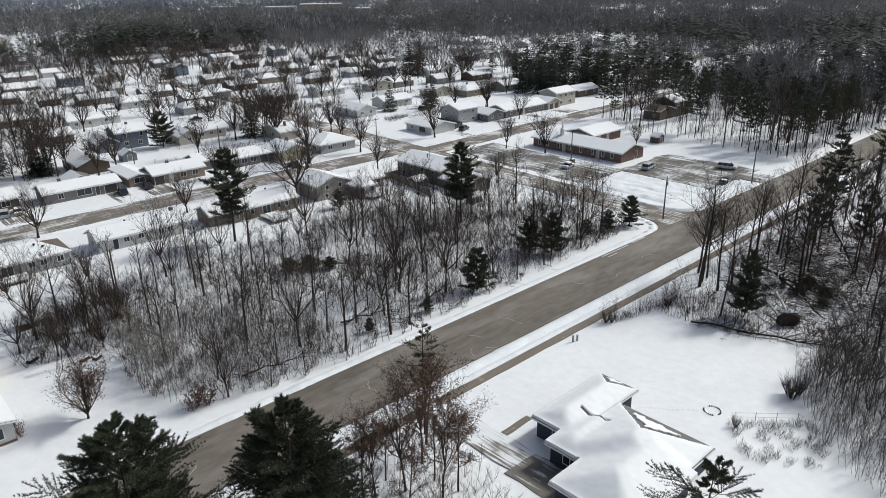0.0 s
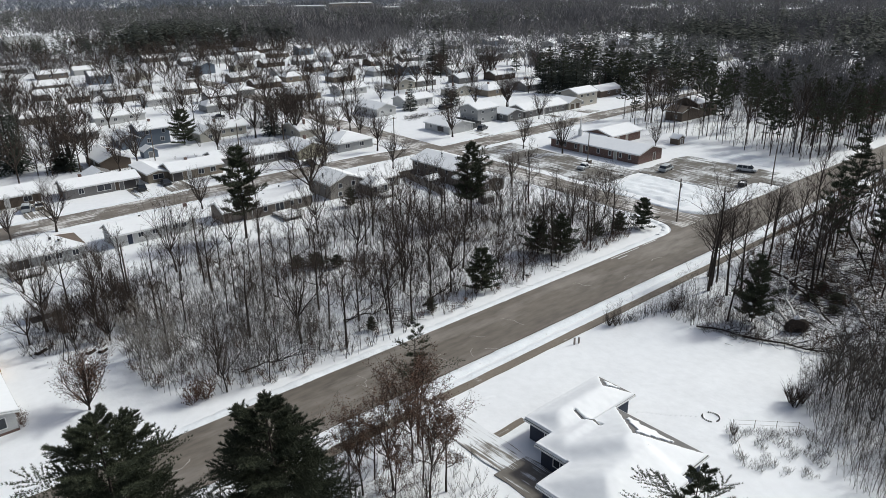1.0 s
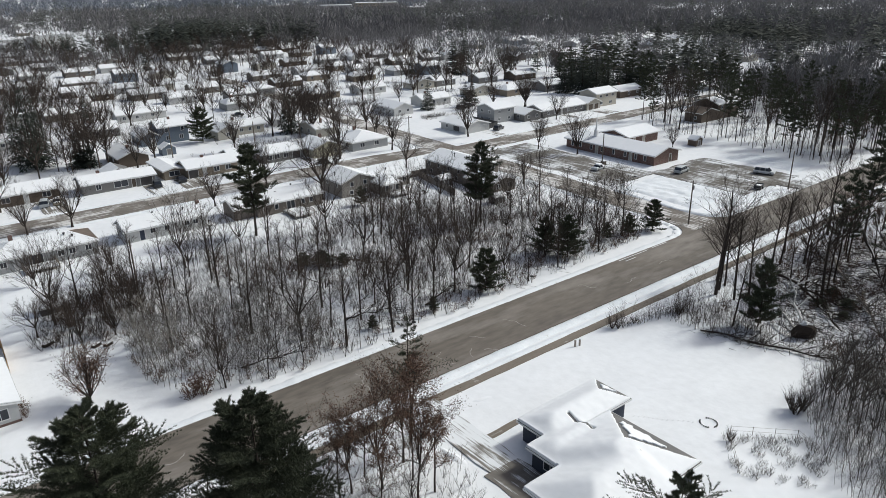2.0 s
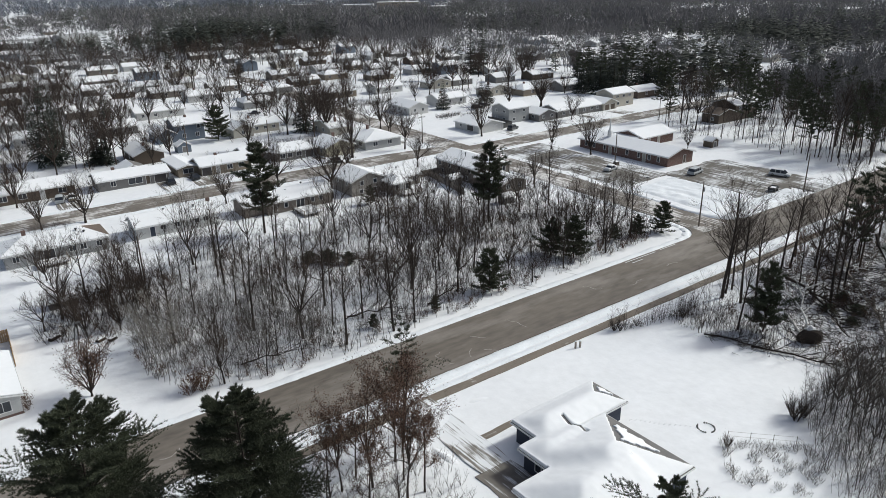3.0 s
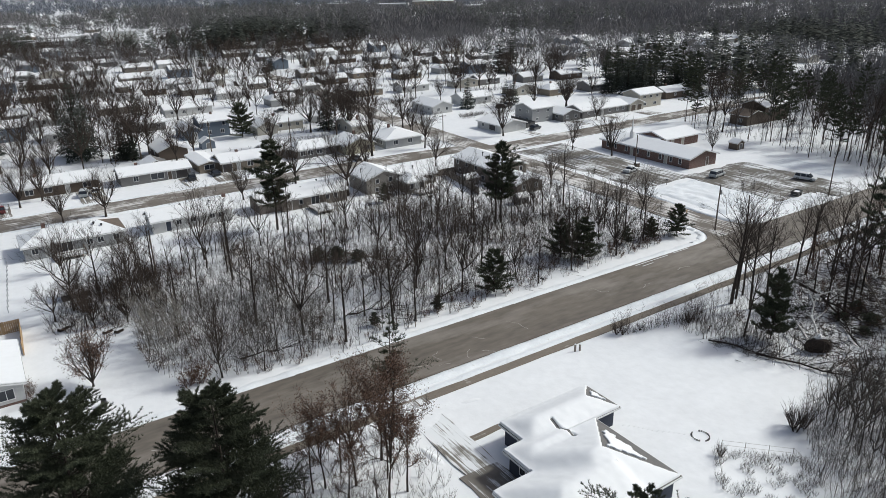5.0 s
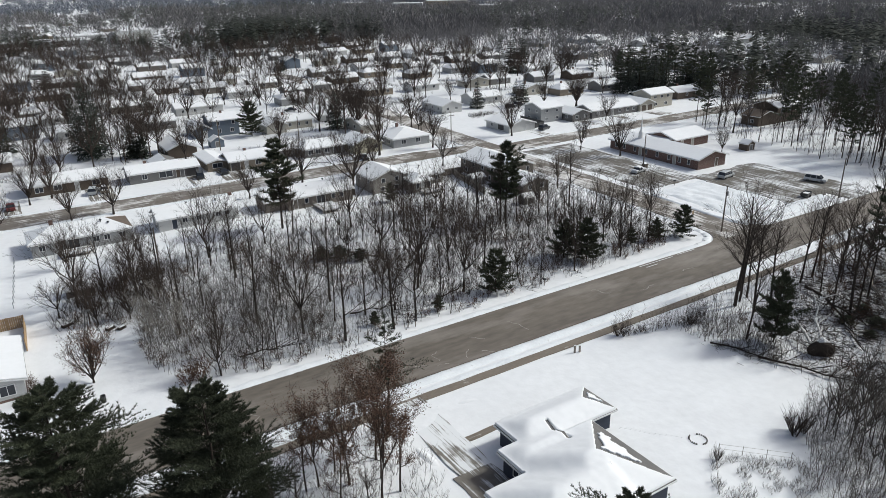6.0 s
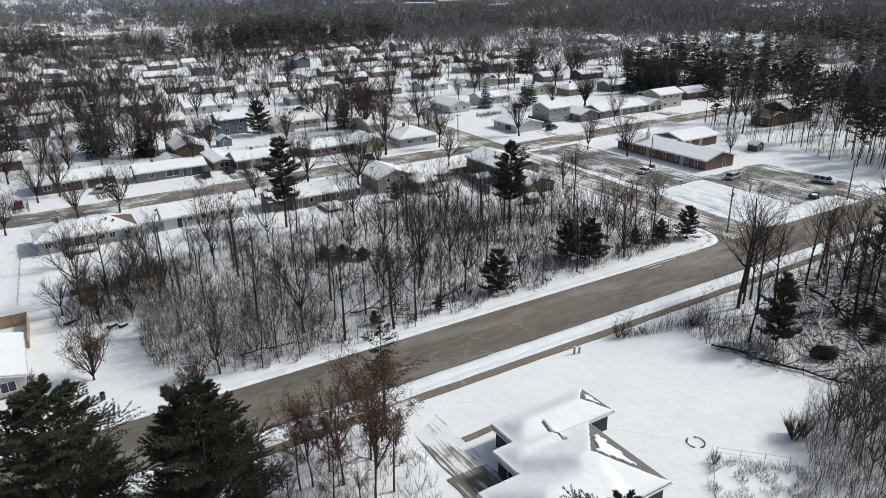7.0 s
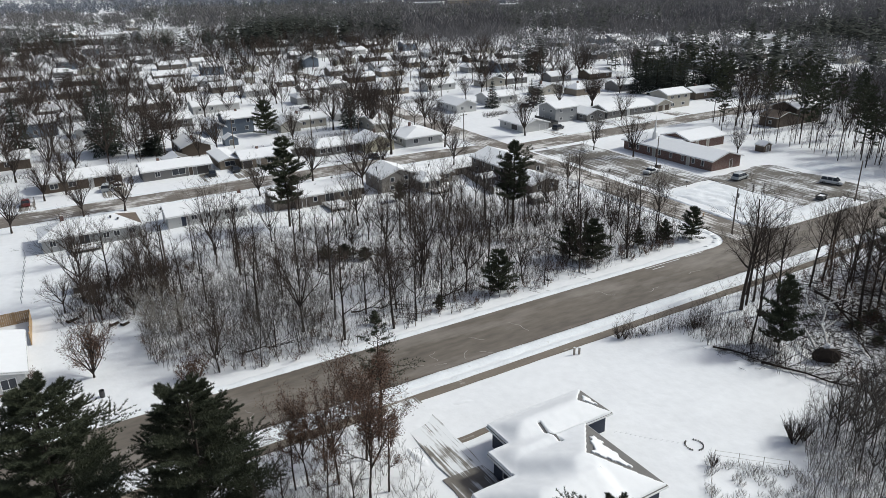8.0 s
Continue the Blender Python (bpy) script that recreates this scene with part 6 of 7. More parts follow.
SPRUCES = [kind(*spruce(100 + i), leaf=SPRUCE) for i in range(3)]
DENSE = [kind(*pine(110 + i, 8.6, 3.3, 0.08, 13, 6, 9, 4, 0.45, 9, 0.5, 0.14, 0.09), leaf=NEEDLE) for i in range(2)]

SHRUBS = [shrub(265 + i, 2.0, 42).data("stems", TWIG) for i in range(3)]

# foreground
tree("pine_tree", NEAR_PINES[0], 13.6, 50.4, 0.95, 20, "dark green white pine with spreading ragged limbs", "pine tree")
tree("pine_tree", NEAR_PINES[1], 24.6, 44.4, 0.96, 130, "dark green white pine beside the road", "pine tree")
tree("pine_tree", NEAR_PINES[2], 50.3, 20.6, 0.84, 70, "small ragged pine in front of the navy house", "pine tree")
tree("pine_tree", THIN_PINE, 45.1, 51.1, 1.02, 10, "thin-crowned pine beside the sidewalk", "pine tree")
for x, y, s, sp_ in ((41.3, 41.8, 0.9, 1), (39.3, 41.9, 1.0, 0), (37.5, 45.5, 1.0, 0), (41.5, 47.5, 1.0, 0), (35.0, 42.0, 0.85, 1), (33.5, 47.0, 0.8, 1), (40.6, 44.6, 0.8, 1), (34.8, 47.0, 0.85, 0), (37.1, 48.2, 0.75, 1), (43.9, 49.6, 1.1, 1)):
    tree("oak_tree", (SPARSE_OAK if sp_ else OAK_FORMS)[int(x * 7) % 2], x, y, s, None, "slender oak still holding dry brown leaves", "tree", "oaks by the driveway")
for x, y in ((31.0, 42.0), (29.0, 38.0), (33.0, 37.0), (36.5, 38.5), (30.5, 48.5), (22.0, 50.5)):
    tree("bare_tree", WOOD_FORMS[int(x) % 5], x, y, 0.7, None, "slim leafless tree beside the sidewalk", "tree", "oaks by the driveway")
w_, f_ = bare_tree(61, 5.6, 2.9, 0.16, 14, 0.12, 12, vase=True)
LOW_OAK = kind(w_, f_, extra=leaves_on(69, f_, 2600, 0.1))
tree("oak_tree", LOW_OAK, 18.6, 81.2, 1.3, 40, "small spreading tree with a few dry leaves", "tree")

spots = [(x, y, 0, random.uniform(0.35, 0.8), 1.0) for x, y in scatter(15, [(20, 46), (22, 53), (46, 53), (45.5, 40), (40, 30), (26, 30)], 260, 0.9)]
stuff("undergrowth", [sapling(240 + i, 5.0, 9) for i in range(5)] + [shrub(246 + i, 3.0) for i in range(4)], spots, TWIG, "dark brush under the roadside oaks", "undergrowth")
spots = [(x, y, 0, random.uniform(0.5, 1.2), 1.0) for x, y in scatter(16, [(70.0, 12), (73.5, 18.6), (79.6, 22.8), (84.4, 27), (95, 27), (100, 12), (90, -6), (76, 4)], 1850, 0.42) if noise.noise((x / 2.6, y / 2.6, 4)) > -0.25]
stuff("undergrowth", [sapling(250 + i, 4.4, 8, 0.6) for i in range(6)], spots, PALE_TWIG, "dense dark brush beside the snowy lawn", "undergrowth")
for x, y, s_ in ((82.2, 26.2, 1.5), (81.6, 25.6, 1.3), (83.0, 25.4, 1.2), (71.2, 27.6, 0.7), (82.5, 52.9, 1.0), (83.1, 52.3, 0.75), (86.0, 51.7, 0.7), (93.4, 49.2, 0.9)):
    tree("bare_shrub", [("clump", SHRUBS[int(x * 3) % 3])], x, y, s_, None, stretch=random.uniform(0.8, 1.4), label= "leafless many-stemmed shrub standing in snow", category="shrub", group="roadside shrubs")
spots = [(x, y, 0, random.uniform(0.15, 0.5), 1.0) for x, y in scatter(17, [(67, 25), (71.5, 28.6), (78.2, 22.2), (76, 19), (70.8, 18), (67, 22)], 520, 0.26) if noise.noise((x / 1.4, y / 1.4, 3)) > 0.0 or inside(x, y, [(71.5, 28.6), (78.2, 22.2), (76.4, 19.5), (75.6, 20.4), (76.6, 22.2), (71, 27.4)])]
stuff("brush", [shrub(260 + i, 1.7, 10) for i in range(4)], spots, PALE_TWIG, "dry stems in the fenced garden", "undergrowth")

# single trees of the estate and the church lot
for x, y, h in ((17.4, 173.3, 10.3), (24.1, 155.0, 9), (32.4, 154.6, 10.8), (10.4, 151.4, 9), (76.2, 154.1, 10.8), (82.1, 136.9, 15), (105.1, 167.8, 15.5), (114.9, 201.6, 15.6),
                (104.7, 209.8, 13.8), (54.7, 210.9, 9.7), (22.2, 176.1, 9.9), (22.7, 190.7, 9.1), (74.8, 261.6, 12.8), (35.8, 267.4, 10.2), (49.4, 208.9, 12.3), (122.4, 166.9, 11.4),
                (129.0, 186.1, 9.6), (151.3, 166.1, 13), (199.5, 188.7, 13.2), (192.9, 166.8, 9.2), (155.4, 139.0, 9.4), (159.3, 127.3, 11.5), (125.9, 115.3, 7.5), (173.5, 235.7, 9),
                (183.6, 203.7, 9), (193.7, 200.5, 9.8), (113.5, 147.3, 9), (184.5, 113.2, 6.9), (61.0, 148.5, 9), (95.0, 152.5, 10)):
    tree("bare_tree", STREET_FORMS[int(x * 3 + y) % 5], x, y, h / 11, None, "leafless broadleaf tree standing in snow", "tree", "yard trees of the estate")
for x, y, h in ((32.3, 123.3, 6.4), (20.4, 125.1, 7.2), (29.6, 119.1, 7)):
    tree("bare_tree", STREET_FORMS[int(x) % 4], x, y, h / 11, None, "low leafless fruit tree behind the houses", "tree", "yard trees of the estate")
for x, y, h in ((35.6, 267.5, 13.4), (56.1, 276.3, 13.3), (61.5, 278.9, 11.5), (88.7, 290.8, 13.1), (94.3, 282.6, 9), (105.9, 272.8, 14.4), (78.7, 171, 9.2), (114.1, 257.6, 8),
                (131.3, 194.7, 13.1), (131.6, 189, 7.4), (122.5, 221, 12.9), (119.9, 210.3, 12.5), (174.7, 294.9, 13), (201.6, 191.6, 12.8), (233.5, 209.7, 8.5), (249.4, 254.1, 14.7),
                (251.8, 251.9, 15.5), (276.3, 243.6, 13.6), (215, 137.7, 18), (214.9, 135.3, 17), (209.5, 128, 19), (42.7, 287.5, 16), (32.9, 300, 15), (52.6, 301.5, 13), (90.1, 238, 14),
                (130.6, 251.8, 15), (64, 200, 12), (12, 196, 12), (2, 204, 13), (20, 205, 12), (26, 196, 11), (-6, 192, 12), (16, 240, 13), (28, 236, 12), (58, 196, 11), (140, 236, 12), (150, 250, 13),
                (188, 246, 12), (166, 252, 12), (206, 246, 12), (228, 240, 13), (190, 282, 13), (212, 284, 13), (240, 276, 13), (146, 284, 12), (126, 306, 13), (76, 300, 13), (108, 336, 13), (86, 196, 11)):
    tree("bare_tree", WOOD_FORMS[int(x) % 5] if h > 16 else STREET_FORMS[int(x * 3 + y) % 5], x, y, h / 11, None, "wide-crowned leafless yard tree standing in snow", "tree", "yard trees of the estate")
for x, y, h in ((36.0, 214, 26), (38.6, 217, 22), (33.6, 222, 20)):
    tree("spruce_tree", COLUMN, x, y, h / 24, None, "tall narrow dark spruce towering over the houses", "spruce tree", "spruces of the estate")
for x, y, h, w in ((45.8, 208, 10.5, 1.15), (48.6, 206.5, 9, 1.1), (46.9, 209.5, 10, 1.0)):
    ob = tree("spruce_tree", SPRUCES[int(h) % 3], x, y, h / 12, None, "dense dark evergreen standing between snowy yards", "spruce tree", "spruces of the estate")
    ob.matrix_basis = ob.matrix_basis @ Matrix.Diagonal((w, w, 1, 1))
tree("pine_tree", DENSE[1], 84.0, 216.8, 1.25, 0, "dense rounded dark evergreen beside the blue house", "pine tree")
tree("pine_tree", MID_PINES[1], 59.7, 123.8, 1.3, 0, "tall open-crowned pine behind the taupe house", "pine tree")
tree("pine_tree", MID_PINES[2], 99.0, 100.5, 1.2, 0, "tall pine at the edge of the wood", "pine tree")
for x, y, s in ((77.0, 74.2, 0.84), (98.0, 75.6, 0.92), (96.2, 79.5, 0.8), (121.6, 74.4, 0.72), (116.0, 76.0, 0.5), (110.5, 77.0, 0.4), (86.5, 127, 0.5)):
    tree("pine_tree", DENSE[int(x) % 2], x, y, s, None, "bushy dark green young pine at the wood's edge", "pine tree", "young pines")
for x, y, s_ in ((59.4, 103.2, 0.5), (62.2, 101.2, 0.58), (65.0, 99.0, 0.46)):
    tree("pine_tree", DENSE[int(x) % 2], x, y, s_, None, "low dark pine bent down among the bare trees", "pine tree", "young pines", 0.55)
for x, y, h in ((13.9, 236, 17), (61, 262, 12), (111.2, 211, 14.4), (171.6, 213.8, 11.5), (186.6, 209.2, 10.3), (192.9, 212.4, 9.8), (213, 281.4, 11.3), (174.5, 377, 7), (178.2, 374, 6), (149.8, 373, 10.5), (154, 375.7, 9), (244, 287.4, 19), (251.3, 287, 20), (130, 425, 12), (37.7, 369, 13), (33, 353, 12)):
    tree("spruce_tree", SPRUCES[int(x) % 3], x, y, h / 12, None, "dark conical spruce in a snowy yard", "spruce tree", "spruces of the estate")

spots = [(82.3 + 14 * u ** 1.1, 53.2 - 4.2 * u + random.uniform(-0.9, 0.7), 0, random.uniform(0.35, 0.95), 1.0) for u in [random.random() for i in range(120)]]
spots += [(x, y, 0, random.uniform(0.4, 1.0), 1.0) for x, y in scatter(26, [(90.5, 50), (97, 51.5), (100, 46), (97, 36), (94.5, 36), (91.2, 44)], 230, 0.5)]
stuff("undergrowth", [sapling(270 + i, 4.2, 7, 0.75) for i in range(5)] + [shrub(276 + i, 1.6, 8) for i in range(2)], spots, TWIG, "thin saplings along the edge of the snowy lawn", "undergrowth")
slim = [distant_tree(336 + i, 8, 2.0, 8, 16, 0.016, 0.35, 0.09) for i in range(4)]
spots = [(x, y, 0, random.uniform(0.5, 1.0), 1.0) for x, y in scatter(25, [(80, 14), (84, 24), (97, 27), (108, 20), (100, -4), (84, 2)], 150, 1.4)]
stuff("mixed_wood", slim, spots, PALE_TWIG, "slim dark leafless trees beside the snowy lawn", "woods")

# the wood between the road and the estate
WOOD = [(28, 74), (25, 82), (26, 94), (17, 102), (22, 112), (34, 117), (50, 121), (76, 118), (100, 120), (113, 111), (125, 84), (121, 73.5), (95, 72), (67, 71.5), (50, 70.5), (38, 71.5)]
for x, y in scatter(5, WOOD, 112, 3.8):
    f = WOOD_FORMS[int(x * 5) % 5] if x > 44 or y > 98 or int(x * 9) % 3 == 0 else PALE_FORMS[int(x * 5) % 3]
    tree("bare_tree", f, x, y, random.choice((0.65, 0.75, 0.85, 0.95, 1.05, 1.25)), None, "slim leafless tree in the young wood", "tree", "trees of the young wood")
grove = [(x, y, noise.noise((x / 6, y / 6, 2.2))) for x, y in scatter(6, WOOD, 2300, 0.7) if x > 40 or y > 95]
spots = [(x, y, 0, random.uniform(0.3, 0.62), 1.0) for x, y, q in grove if q <= 0.12]
stuff("undergrowth", [sapling(470 + i, 6.0, 9, 0.9) for i in range(5)], spots, PALE_TWIG, "low grey-brown saplings standing in snow", "undergrowth")
spots = [(x, y, 0, random.uniform(0.55, 1.15), 1.0) for x, y, q in grove if q > 0.02 and random.random() < 0.8]
stuff("undergrowth", [sapling(200 + i, 6.0, 9, 0.95) for i in range(8)], spots, TWIG, "dense dark leafless saplings standing in snow", "undergrowth")
THICKET = [(28, 74.5), (25.5, 82), (26.5, 95), (36, 100), (48, 96), (52, 84), (50, 72), (38, 72.5)]
spots = [(x, y, 0, random.uniform(0.5, 1.25), 1.0) for x, y in scatter(7, THICKET, 760, 0.65) if noise.noise((x / 4, y / 4, 5.2)) > -0.35]
stuff("thicket", [sapling(210 + i, 5.5, 11, 0.6) for i in range(6)], spots, PALE_TWIG, "dense pale grey-brown saplings at the wood's end", "undergrowth")
spots = [(x, y, 0, random.uniform(0.5, 1.0), 1.0) for x, y in scatter(8, WOOD, 850, 0.9)]
stuff("brush", [shrub(220 + i) for i in range(5)], spots, TWIG, "low brown brush under the trees", "undergrowth")

spots = [(x, y, 0, random.uniform(0.5, 1.15), 1.0) for x, y in scatter(36, [(79, 72.8), (122, 74.5), (119, 96), (92, 106), (76, 92)], 330, 1.1)]
stuff("brush", [shrub(480 + i, 2.2, 9) for i in range(4)], spots, TWIG, "brown brush between the trees near the corner", "undergrowth")

LOBE = [(15, 100), (18, 110), (25, 115), (34, 117), (32, 100), (25, 96)]
for x, y in scatter(27, LOBE, 14, 2.8):
    tree("bare_tree", STREET_FORMS[int(x * 7) % 5], x, y, random.uniform(0.4, 0.62), None, "low dark leafless tree at the wood's corner", "tree", "trees of the young wood")
spots = [(x, y, 0, random.uniform(0.5, 1.1), 1.0) for x, y in scatter(28, LOBE, 190, 0.8)]
stuff("brush", [shrub(280 + i, 2.2, 10) for i in range(4)], spots, TWIG, "dark brush at the corner of the wood", "undergrowth")
for x, y in ((27.4, 84.6), (28.4, 86.2), (29.4, 83.4), (30.6, 86.8), (29.2, 88.8), (27.6, 89.6), (31.8, 84.6), (32.6, 88.4), (28.0, 91.6), (30.3, 93.6)):
    tree("birch_tree", BIRCH_FORMS[int(x * 7) % 3], x, y, random.uniform(0.75, 1.05), random.uniform(150, 230), "pale leaning birch with fine twigs at the wood's end", "tree", "birches")
for x, y, s_ in ((55.6, 75.0, 0.25), (66.0, 74.0, 0.28)):
    tree("pine_tree", DENSE[int(x) % 2], x, y, s_, None, "little dark pine under the bare trees", "pine tree", "young pines")

# woods on the near side of the road
for x, y, h, f in ((104.0, 49.6, 19, 0), (105.9, 50.2, 13, 0), (109.2, 52.6, 14, 1), (104.6, 46.8, 15, 0), (106.1, 45.3, 14, 1), (120.0, 49.1, 13, 0), (123.6, 49.3, 13, 0), (129.4, 51.5, 13, 1), (108.1, 50.5, 12, 1), (96.3, 42.1, 11, 1)):
    tree("bare_tree", TALL_FORMS[int(x * 3) % 3], x, y, h / 15, None, "tall leafless tree between sidewalk and wood", "tree", "roadside trees")
tree("pine_tree", DENSE[0], 98.6, 39.6, 0.8, 0, "dense dark evergreen at the wood's edge", "pine tree", "young pines", 1.5)
right_spots = [p for p in scatter(9, [(96, 20), (99, 46), (140, 50), (200, 50), (230, 20), (200, -40), (110, -20)], 95, 5.0) if not (94 < p[0] < 113 and 27 < p[1] < 47)]
for i, (x, y) in enumerate(right_spots):
    if i % 4 == 0:
        tree("pine_tree", TALL_PINES[i % 3], x, y, random.uniform(0.7, 0.95), None, "tall dark pine in the mixed wood", "pine tree", "trees of the mixed wood")
    else:
        f = SPARSE_OAK[i % 2] if i % 3 == 0 else (TALL_FORMS[i % 3] if i % 2 else WOOD_FORMS[i % 5])
        tree("bare_tree", f, x, y, random.uniform(0.75, 1.1), None, "tall dark leafless tree in the mixed wood", "tree", "trees of the mixed wood")
spots = [(x, y, 0, random.uniform(0.5, 1.1), 1.0) for x, y in scatter(10, [(91, 46), (97, 53), (140, 52), (170, 20), (120, -10), (82, 10), (80, 20), (88, 27), (96, 27), (92, 36)], 1200, 0.95)]
stuff("undergrowth", [sapling(230 + i, 4.5, 10, 0.8) for i in range(6)], spots, TWIG, "dark saplings and brush in the mixed wood", "undergrowth")

mixed = [distant_tree(330 + i, 12.5, 4.2, 11, 26, 0.026, 0.3, 0.16) for i in range(5)]
spots = [(x, y, 0, random.uniform(0.7, 1.3), 1.0) for x, y in scatter(14, [(110, 18), (112, 40), (118, 50), (200, 50), (210, 0), (110, -30)], 85, 4.6)]
stuff("mixed_wood", mixed, spots, TWIG, "dark leafless trees crowding the mixed wood", "woods")

def slash(seed, sticks=26):
    """Broken branches lying about on the snow."""
    r = random.Random(seed)
    m = Mesh()
    for i in range(sticks):
        p = Vector((r.gauss(0, 1.3), r.gauss(0, 1.3), r.uniform(0.02, 0.5)))
        a = r.gauss(0.8, 0.6)
        ln = r.uniform(0.8, 3.0)
        q = p + Vector((math.cos(a) * ln, math.sin(a) * ln, r.uniform(-0.1, 0.5)))
        m.tube([p, q], [r.uniform(0.025, 0.06), 0.01], 3)
    return m


spots = [(x, y, 0, random.uniform(0.7, 1.3), 1.0) for x, y in scatter(21, [(97, 24), (99, 36), (106, 45), (122, 50), (150, 46), (150, 20), (112, 18)], 210, 1.6)]
stuff("slash", [slash(400 + i) for i in range(5)], spots, TWIG, "dark broken branches lying on the snow", "branches")
for x, y, s_ in ((112.0, 37.0, 0.42), (114.5, 34.0, 0.5), (110.5, 33.0, 0.36), (117.0, 37.5, 0.45)):
    tree("bough_heap", [("boughs", DENSE[int(x) % 2][1][1])], x, y, s_, None, "heap of fallen dark pine boughs on snow", "branches", "bough heaps", 0.35)
spots = [(91.4 + 8 * u + random.uniform(-0.8, 1.2), 43.6 - 20 * u, 0, random.uniform(0.35, 0.75), 1.0) for u in [i / 34 for i in range(34)]]
stuff("slash", [slash(405 + i, 20) for i in range(4)], spots, TWIG, "dark broken branches along the fallen logs", "branches")
spots = [(x, y, 0, random.uniform(0.5, 1.1), 1.0) for x, y in scatter(22, WOOD, 60, 3.0)]
stuff("slash", [slash(410 + i, 14) for i in range(4)], spots, TWIG, "dark broken branches under the young wood", "branches")
leafy = []
for i in range(4):
    b_ = shrub(420 + i, 1.5, 7)
    leafy.append(leaves_on(430 + i, b_, 130, 0.1).join(b_))
spots = [(x, y, 0, random.uniform(0.6, 1.3), 1.0) for x, y in [p for p in scatter(23, WOOD, 620, 1.1) if p[1] < 77 or p[0] < 33 or noise.noise((p[0] / 9, p[1] / 9, 1)) > 0.22]]
spots += [(x, y, 0, random.uniform(0.8, 1.6), 1.0) for x, y in scatter(33, [(98, 20), (100, 46), (118, 51), (150, 50), (150, 15), (110, 10)], 170, 1.8) if not (98 < x < 110 and 30 < y < 44)]
spots += [(28.5 + 0.5 * i, 74.0 + 0.7 * (i % 3), 0, 1.5 + 0.2 * (i % 2), 1.2) for i in range(5)] + [(12.0, 82.6 + 0.7 * i, 0, 0.75, 1.0) for i in range(6)]
stuff("leafy_brush", leafy, spots, BROWN_LEAF, "low brush holding dry reddish-brown leaves", "undergrowth")

# wood north of the church
slim_spots = []
for i, (x, y) in enumerate(scatter(12, [(197, 73), (198, 92), (202, 104), (199, 126), (210, 146), (262, 150), (262, 72)], 190, 3.6)):
    if 208 < x < 252 and 100 < y < 140 and i % 5: continue
    if i % 5 == 0:
        tree("pine_tree", TALL_PINES[i % 3], x, y, random.uniform(0.7, 1.0), None, "tall pine with a bare trunk standing in snow", "pine tree", "pines behind the church")
    elif i % 3:
        slim_spots.append((x, y, 0, random.uniform(0.7, 1.2), 1.0))
stuff("mixed_wood", [distant_tree(345 + i, 15, 3.0, 10, 20, 0.035, 0.4, 0.13) for i in range(5)], slim_spots, TWIG, "slim leafless trees among the tall pines", "woods")
spots = [(x, y, 0, random.uniform(0.4, 1.0), 1.0) for x, y in scatter(31, [(199, 73), (200, 92), (204, 104), (203, 128), (214, 147), (262, 150), (275, 72)], 620, 1.9) if not (220 < x < 248 and 126 < y < 140)]
stuff("undergrowth", [sapling(460 + i, 5.0, 8, 1.3) for i in range(5)], spots, TWIG, "thin brush under the tall trees behind the church", "undergrowth")
spots = [(x, y, 0, random.uniform(0.8, 1.4), 1.0) for x, y in scatter(18, [(202, 73), (204, 100), (203, 130), (212, 147), (340, 150), (420, 60), (260, -40), (230, 50), (230, 72)], 260, 4.4) if near_road(x, y) > 2 and not (210 < x < 252 and 104 < y < 140)]
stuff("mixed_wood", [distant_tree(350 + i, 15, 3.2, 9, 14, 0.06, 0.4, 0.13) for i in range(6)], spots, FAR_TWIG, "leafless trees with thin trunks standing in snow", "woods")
for i, (x, y) in enumerate(scatter(13, [(240, 190), (237, 203), (252, 226), (285, 234), (292, 210), (280, 184), (262, 183)], 36, 5.2)):
    tree("spruce_tree" if i % 3 else "pine_tree", SPRUCES[i % 3] if i % 3 else TALL_PINES[i % 2], x, y, random.uniform(1.0, 1.55) if i % 3 else random.uniform(0.7, 0.95), None, "dark evergreen beyond the side street", "pine tree", "evergreens beyond the street")

for i, (x, y) in enumerate(scatter(34, [(199, 71.5), (201, 88), (225, 90), (270, 80), (270, 71.5)], 22, 4.2) + scatter(35, [(135, 38), (140, 52), (235, 52), (235, 30), (160, 28)], 30, 5.0)):
    if i % 3 == 0:
        tree("pine_tree", TALL_PINES[i % 3], x, y, random.uniform(0.7, 0.95), None, "tall dark pine beside the wide road", "pine tree", "trees of the mixed wood")
    else:
        tree("bare_tree", SPARSE_OAK[i % 2] if i % 3 == 1 else TALL_FORMS[i % 3], x, y, random.uniform(0.9, 1.25), None, "dark leafless tree beside the wide road", "tree", "trees of the mixed wood")

# yard trees further off, then the far woods
rt = random.Random(77)


yard = []
while len(yard) < 1080:
    x, y = rt.uniform(-230, 262), 168 + 432 * rt.random() ** 1.15
    if near_road(x, y) < 1.5 or (y < 250 and x > 232) or (x > 132 and y < 240) or (x > 8 and y < 188) or (58 < x < 104 and 192 < y < 236): continue
    if (y > 340 or x < 75 and y < 265) and rt.random() < 0.4 or (x > 75 and 236 < y < 335) and rt.random() < 0.72: continue
    yard.append((x, y))
yard.sort(key=lambda p: p[0] ** 2 + p[1] ** 2)
for i, (x, y) in enumerate(yard[:12]):
    tree("bare_tree", STREET_FORMS[i % 5], x, y, rt.uniform(0.7, 1.15), None, "leafless broadleaf tree standing in a snowy yard", "tree", "yard trees of the estate")
stuff("yard_woods", [distant_tree(320 + i, 11, 5.4, 10, 24, 0.055) for i in range(8)], [(x, y, 0, rt.uniform(0.8, 1.35), 1.0) for x, y in yard[12:]], TWIG, "leafless trees standing between the far houses", "woods")


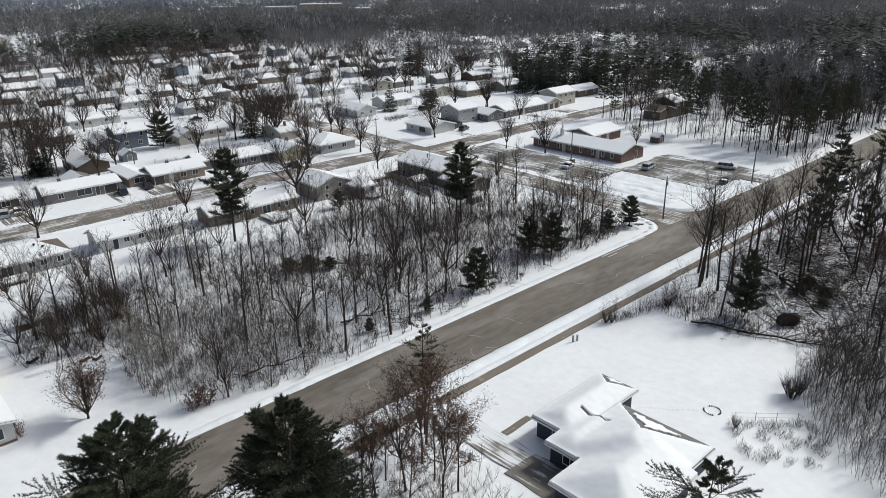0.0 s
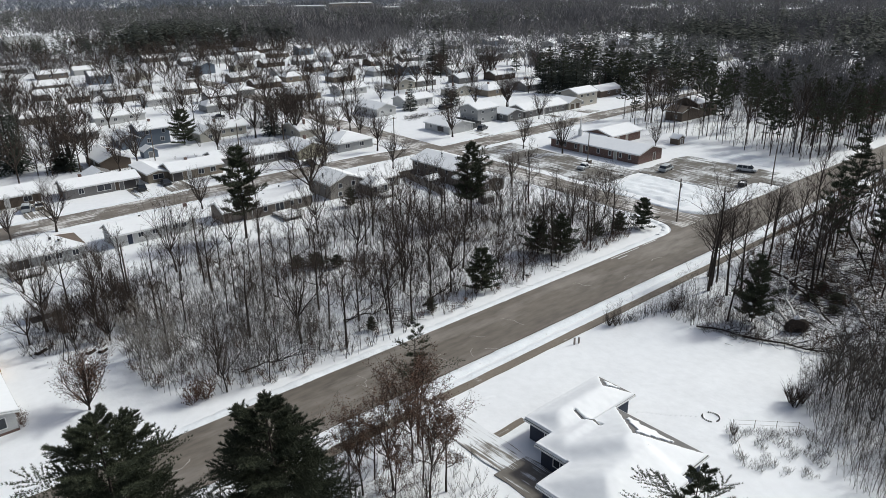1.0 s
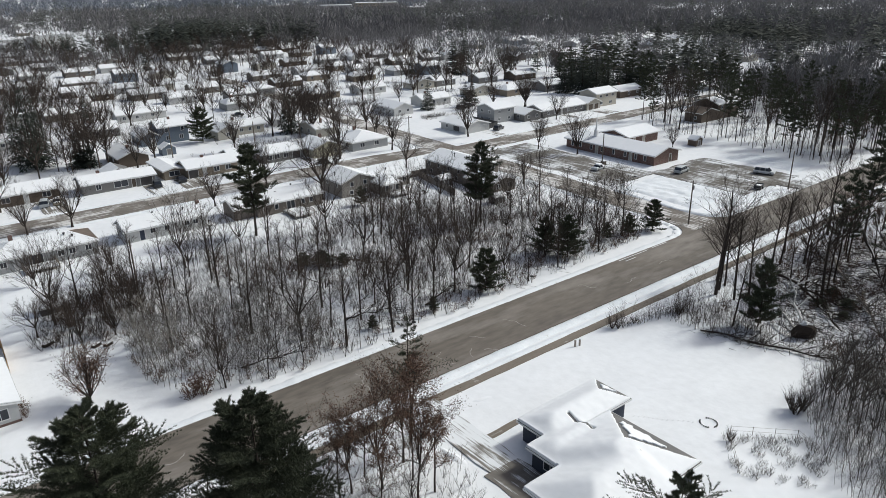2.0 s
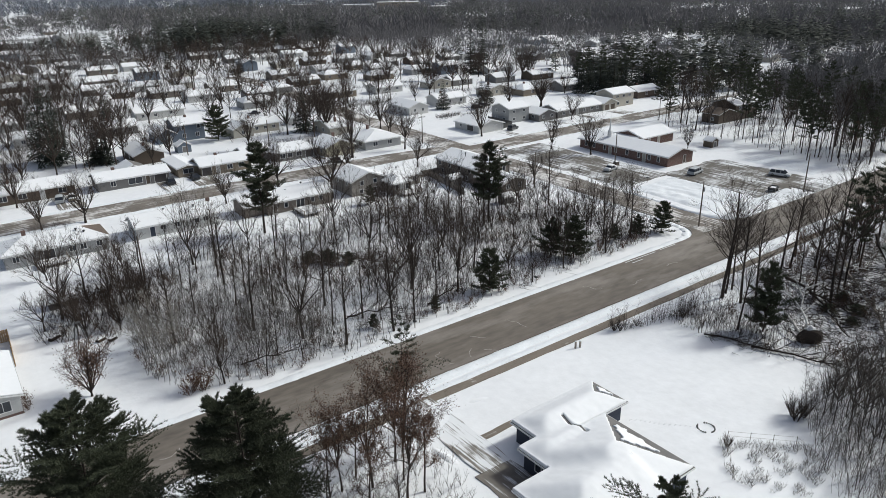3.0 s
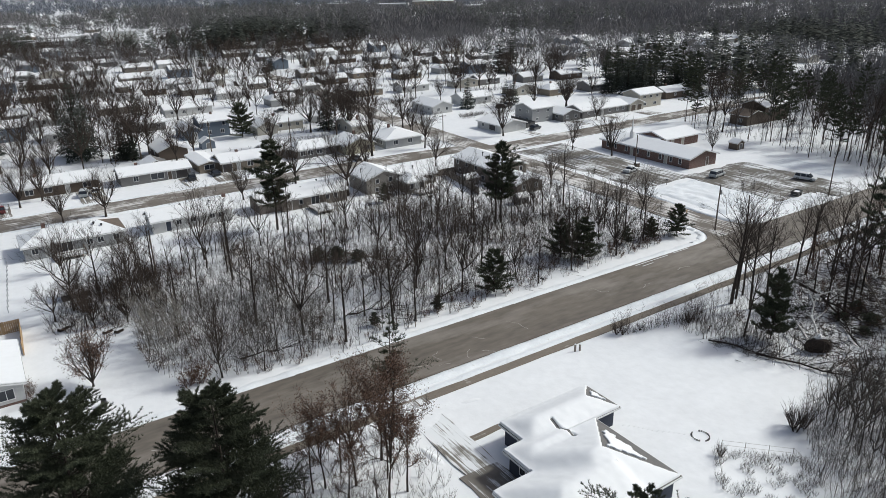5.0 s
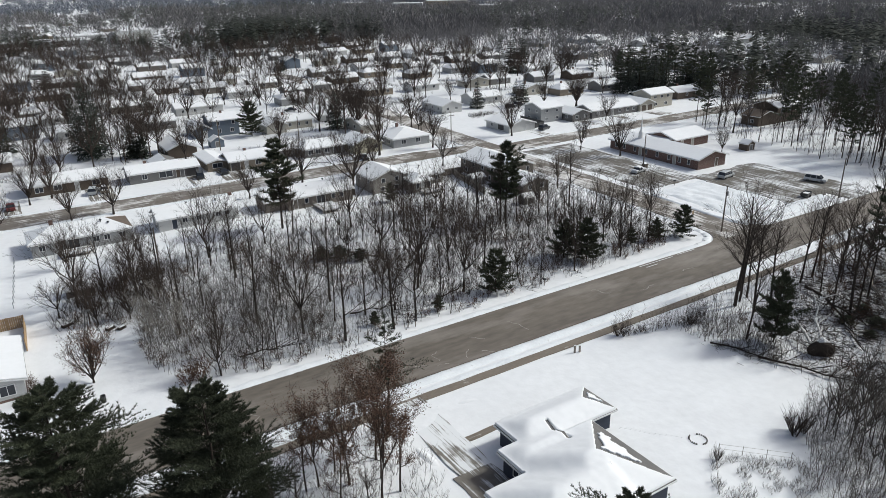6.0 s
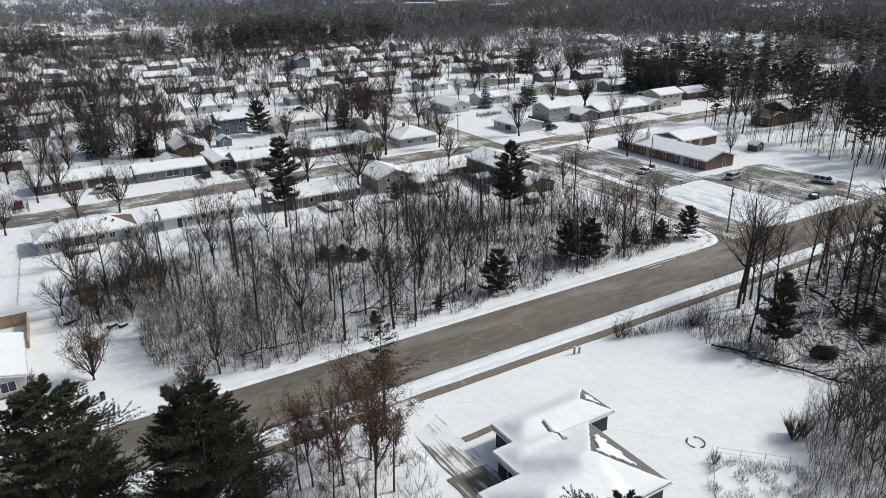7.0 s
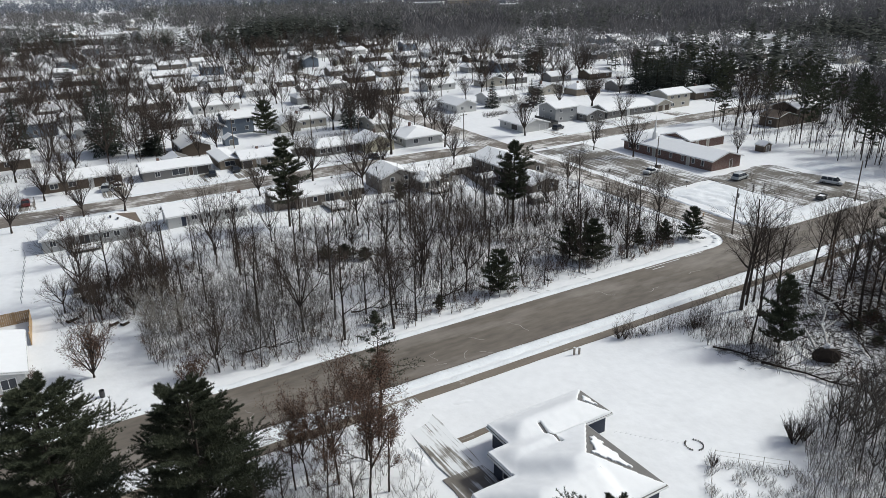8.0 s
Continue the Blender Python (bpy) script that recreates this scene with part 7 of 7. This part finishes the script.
spots = []
while len(spots) < 820:
    x, y = rt.uniform(-60, 235), rt.uniform(146, 345)
    if near_road(x, y) < 1.5 or y < 172 and x > 5 or noise.noise((x / 11, y / 11, 8.8)) < 0.0 or x > 126 and y < 210: continue
    spots.append((x, y, 0, rt.uniform(0.4, 1.1), 1.0))
stuff("yard_brush", [shrub(450 + i, 2.3, 10) for i in range(4)], spots, TWIG, "leafless hedges and brush in the snowy yards", "undergrowth")


spots = []
for y0 in (197, 199.5, 240, 243, 283, 322, 365):
    for k in range(9):
        a = rt.uniform(-40, 200)
        for u in np.arange(a, a + rt.uniform(5, 14), 0.9):
            if near_road(float(u), y0) > 2: spots.append((float(u), y0 + rt.uniform(-0.4, 0.4), 0, rt.uniform(0.7, 1.1), 1.0))
stuff("hedge", [shrub(470 + i, 1.7, 10) for i in range(4)], spots, TWIG, "leafless brown hedges along the rear lot lines", "hedge")


# open ground among the far woods: centre, half widths, share of trees left
CLEARINGS = ((125, 660, 80, 125, 0.16), (630, 915, 95, 60, 0.08), (425, 330, 75, 65, 0.3), (595, 385, 70, 40, 0.2), (815, 555, 130, 45, 0.3), (966, 542, 70, 30, 0.25),
             (885, 388, 70, 28, 0.06), (230, 1180, 130, 130, 0.7), (140, 1000, 100, 90, 0.7), (116, 612, 30, 40, 0.0), (310, 235, 45, 50, 0.35), (360, 440, 45, 40, 0.4))
PINEWOOD = [(150, 515), (215, 770), (310, 690), (235, 465)]


def far_spots(count, d0, d1):
    """Spots in the view's sector: broadleaf and evergreen, in drifts."""
    bare, green = [], []
    while len(bare) + len(green) < count:
        d, a = d0 * (d1 / d0) ** rt.random(), radians(rt.uniform(-4, 97))
        x, y = d * math.cos(a), d * math.sin(a) - 4
        if near_road(x, y) < 2 or (x < 262 and y < 450): continue
        keep = 0.75 if x < 130 and y < 1000 else (0.45 if x < 450 and y < 470 and y > 165 else 1.0)
        for cx, cy, rx, ry, share in CLEARINGS:
            if ((x - cx) / rx) ** 2 + ((y - cy) / ry) ** 2 < 1 + 0.5 * noise.noise((x / 25, y / 25, 1.5)): keep = min(keep, share)
        if rt.random() > keep or noise.noise((x / 60, y / 60, 7.1)) > 0.34: continue
        clump = noise.noise((x / 80, y / 80, 3.3)) + rt.uniform(-0.2, 0.2)
        if inside(x, y, PINEWOOD): clump += 0.4
        (green if clump > (0.02 if x > 230 and y < 330 else 0.17 if x > 150 or y > 560 else 0.26) else bare).append((x, y, 0, rt.uniform(0.85, 1.35) * (0.8 if x < 150 else 1.0), 1.0))
    return bare, green


near_bare, near_green = far_spots(2600, 262, 640)
far_bare, far_green = far_spots(8000, 560, 1250)
edge_bare, edge_green = far_spots(5200, 1150, 2700)
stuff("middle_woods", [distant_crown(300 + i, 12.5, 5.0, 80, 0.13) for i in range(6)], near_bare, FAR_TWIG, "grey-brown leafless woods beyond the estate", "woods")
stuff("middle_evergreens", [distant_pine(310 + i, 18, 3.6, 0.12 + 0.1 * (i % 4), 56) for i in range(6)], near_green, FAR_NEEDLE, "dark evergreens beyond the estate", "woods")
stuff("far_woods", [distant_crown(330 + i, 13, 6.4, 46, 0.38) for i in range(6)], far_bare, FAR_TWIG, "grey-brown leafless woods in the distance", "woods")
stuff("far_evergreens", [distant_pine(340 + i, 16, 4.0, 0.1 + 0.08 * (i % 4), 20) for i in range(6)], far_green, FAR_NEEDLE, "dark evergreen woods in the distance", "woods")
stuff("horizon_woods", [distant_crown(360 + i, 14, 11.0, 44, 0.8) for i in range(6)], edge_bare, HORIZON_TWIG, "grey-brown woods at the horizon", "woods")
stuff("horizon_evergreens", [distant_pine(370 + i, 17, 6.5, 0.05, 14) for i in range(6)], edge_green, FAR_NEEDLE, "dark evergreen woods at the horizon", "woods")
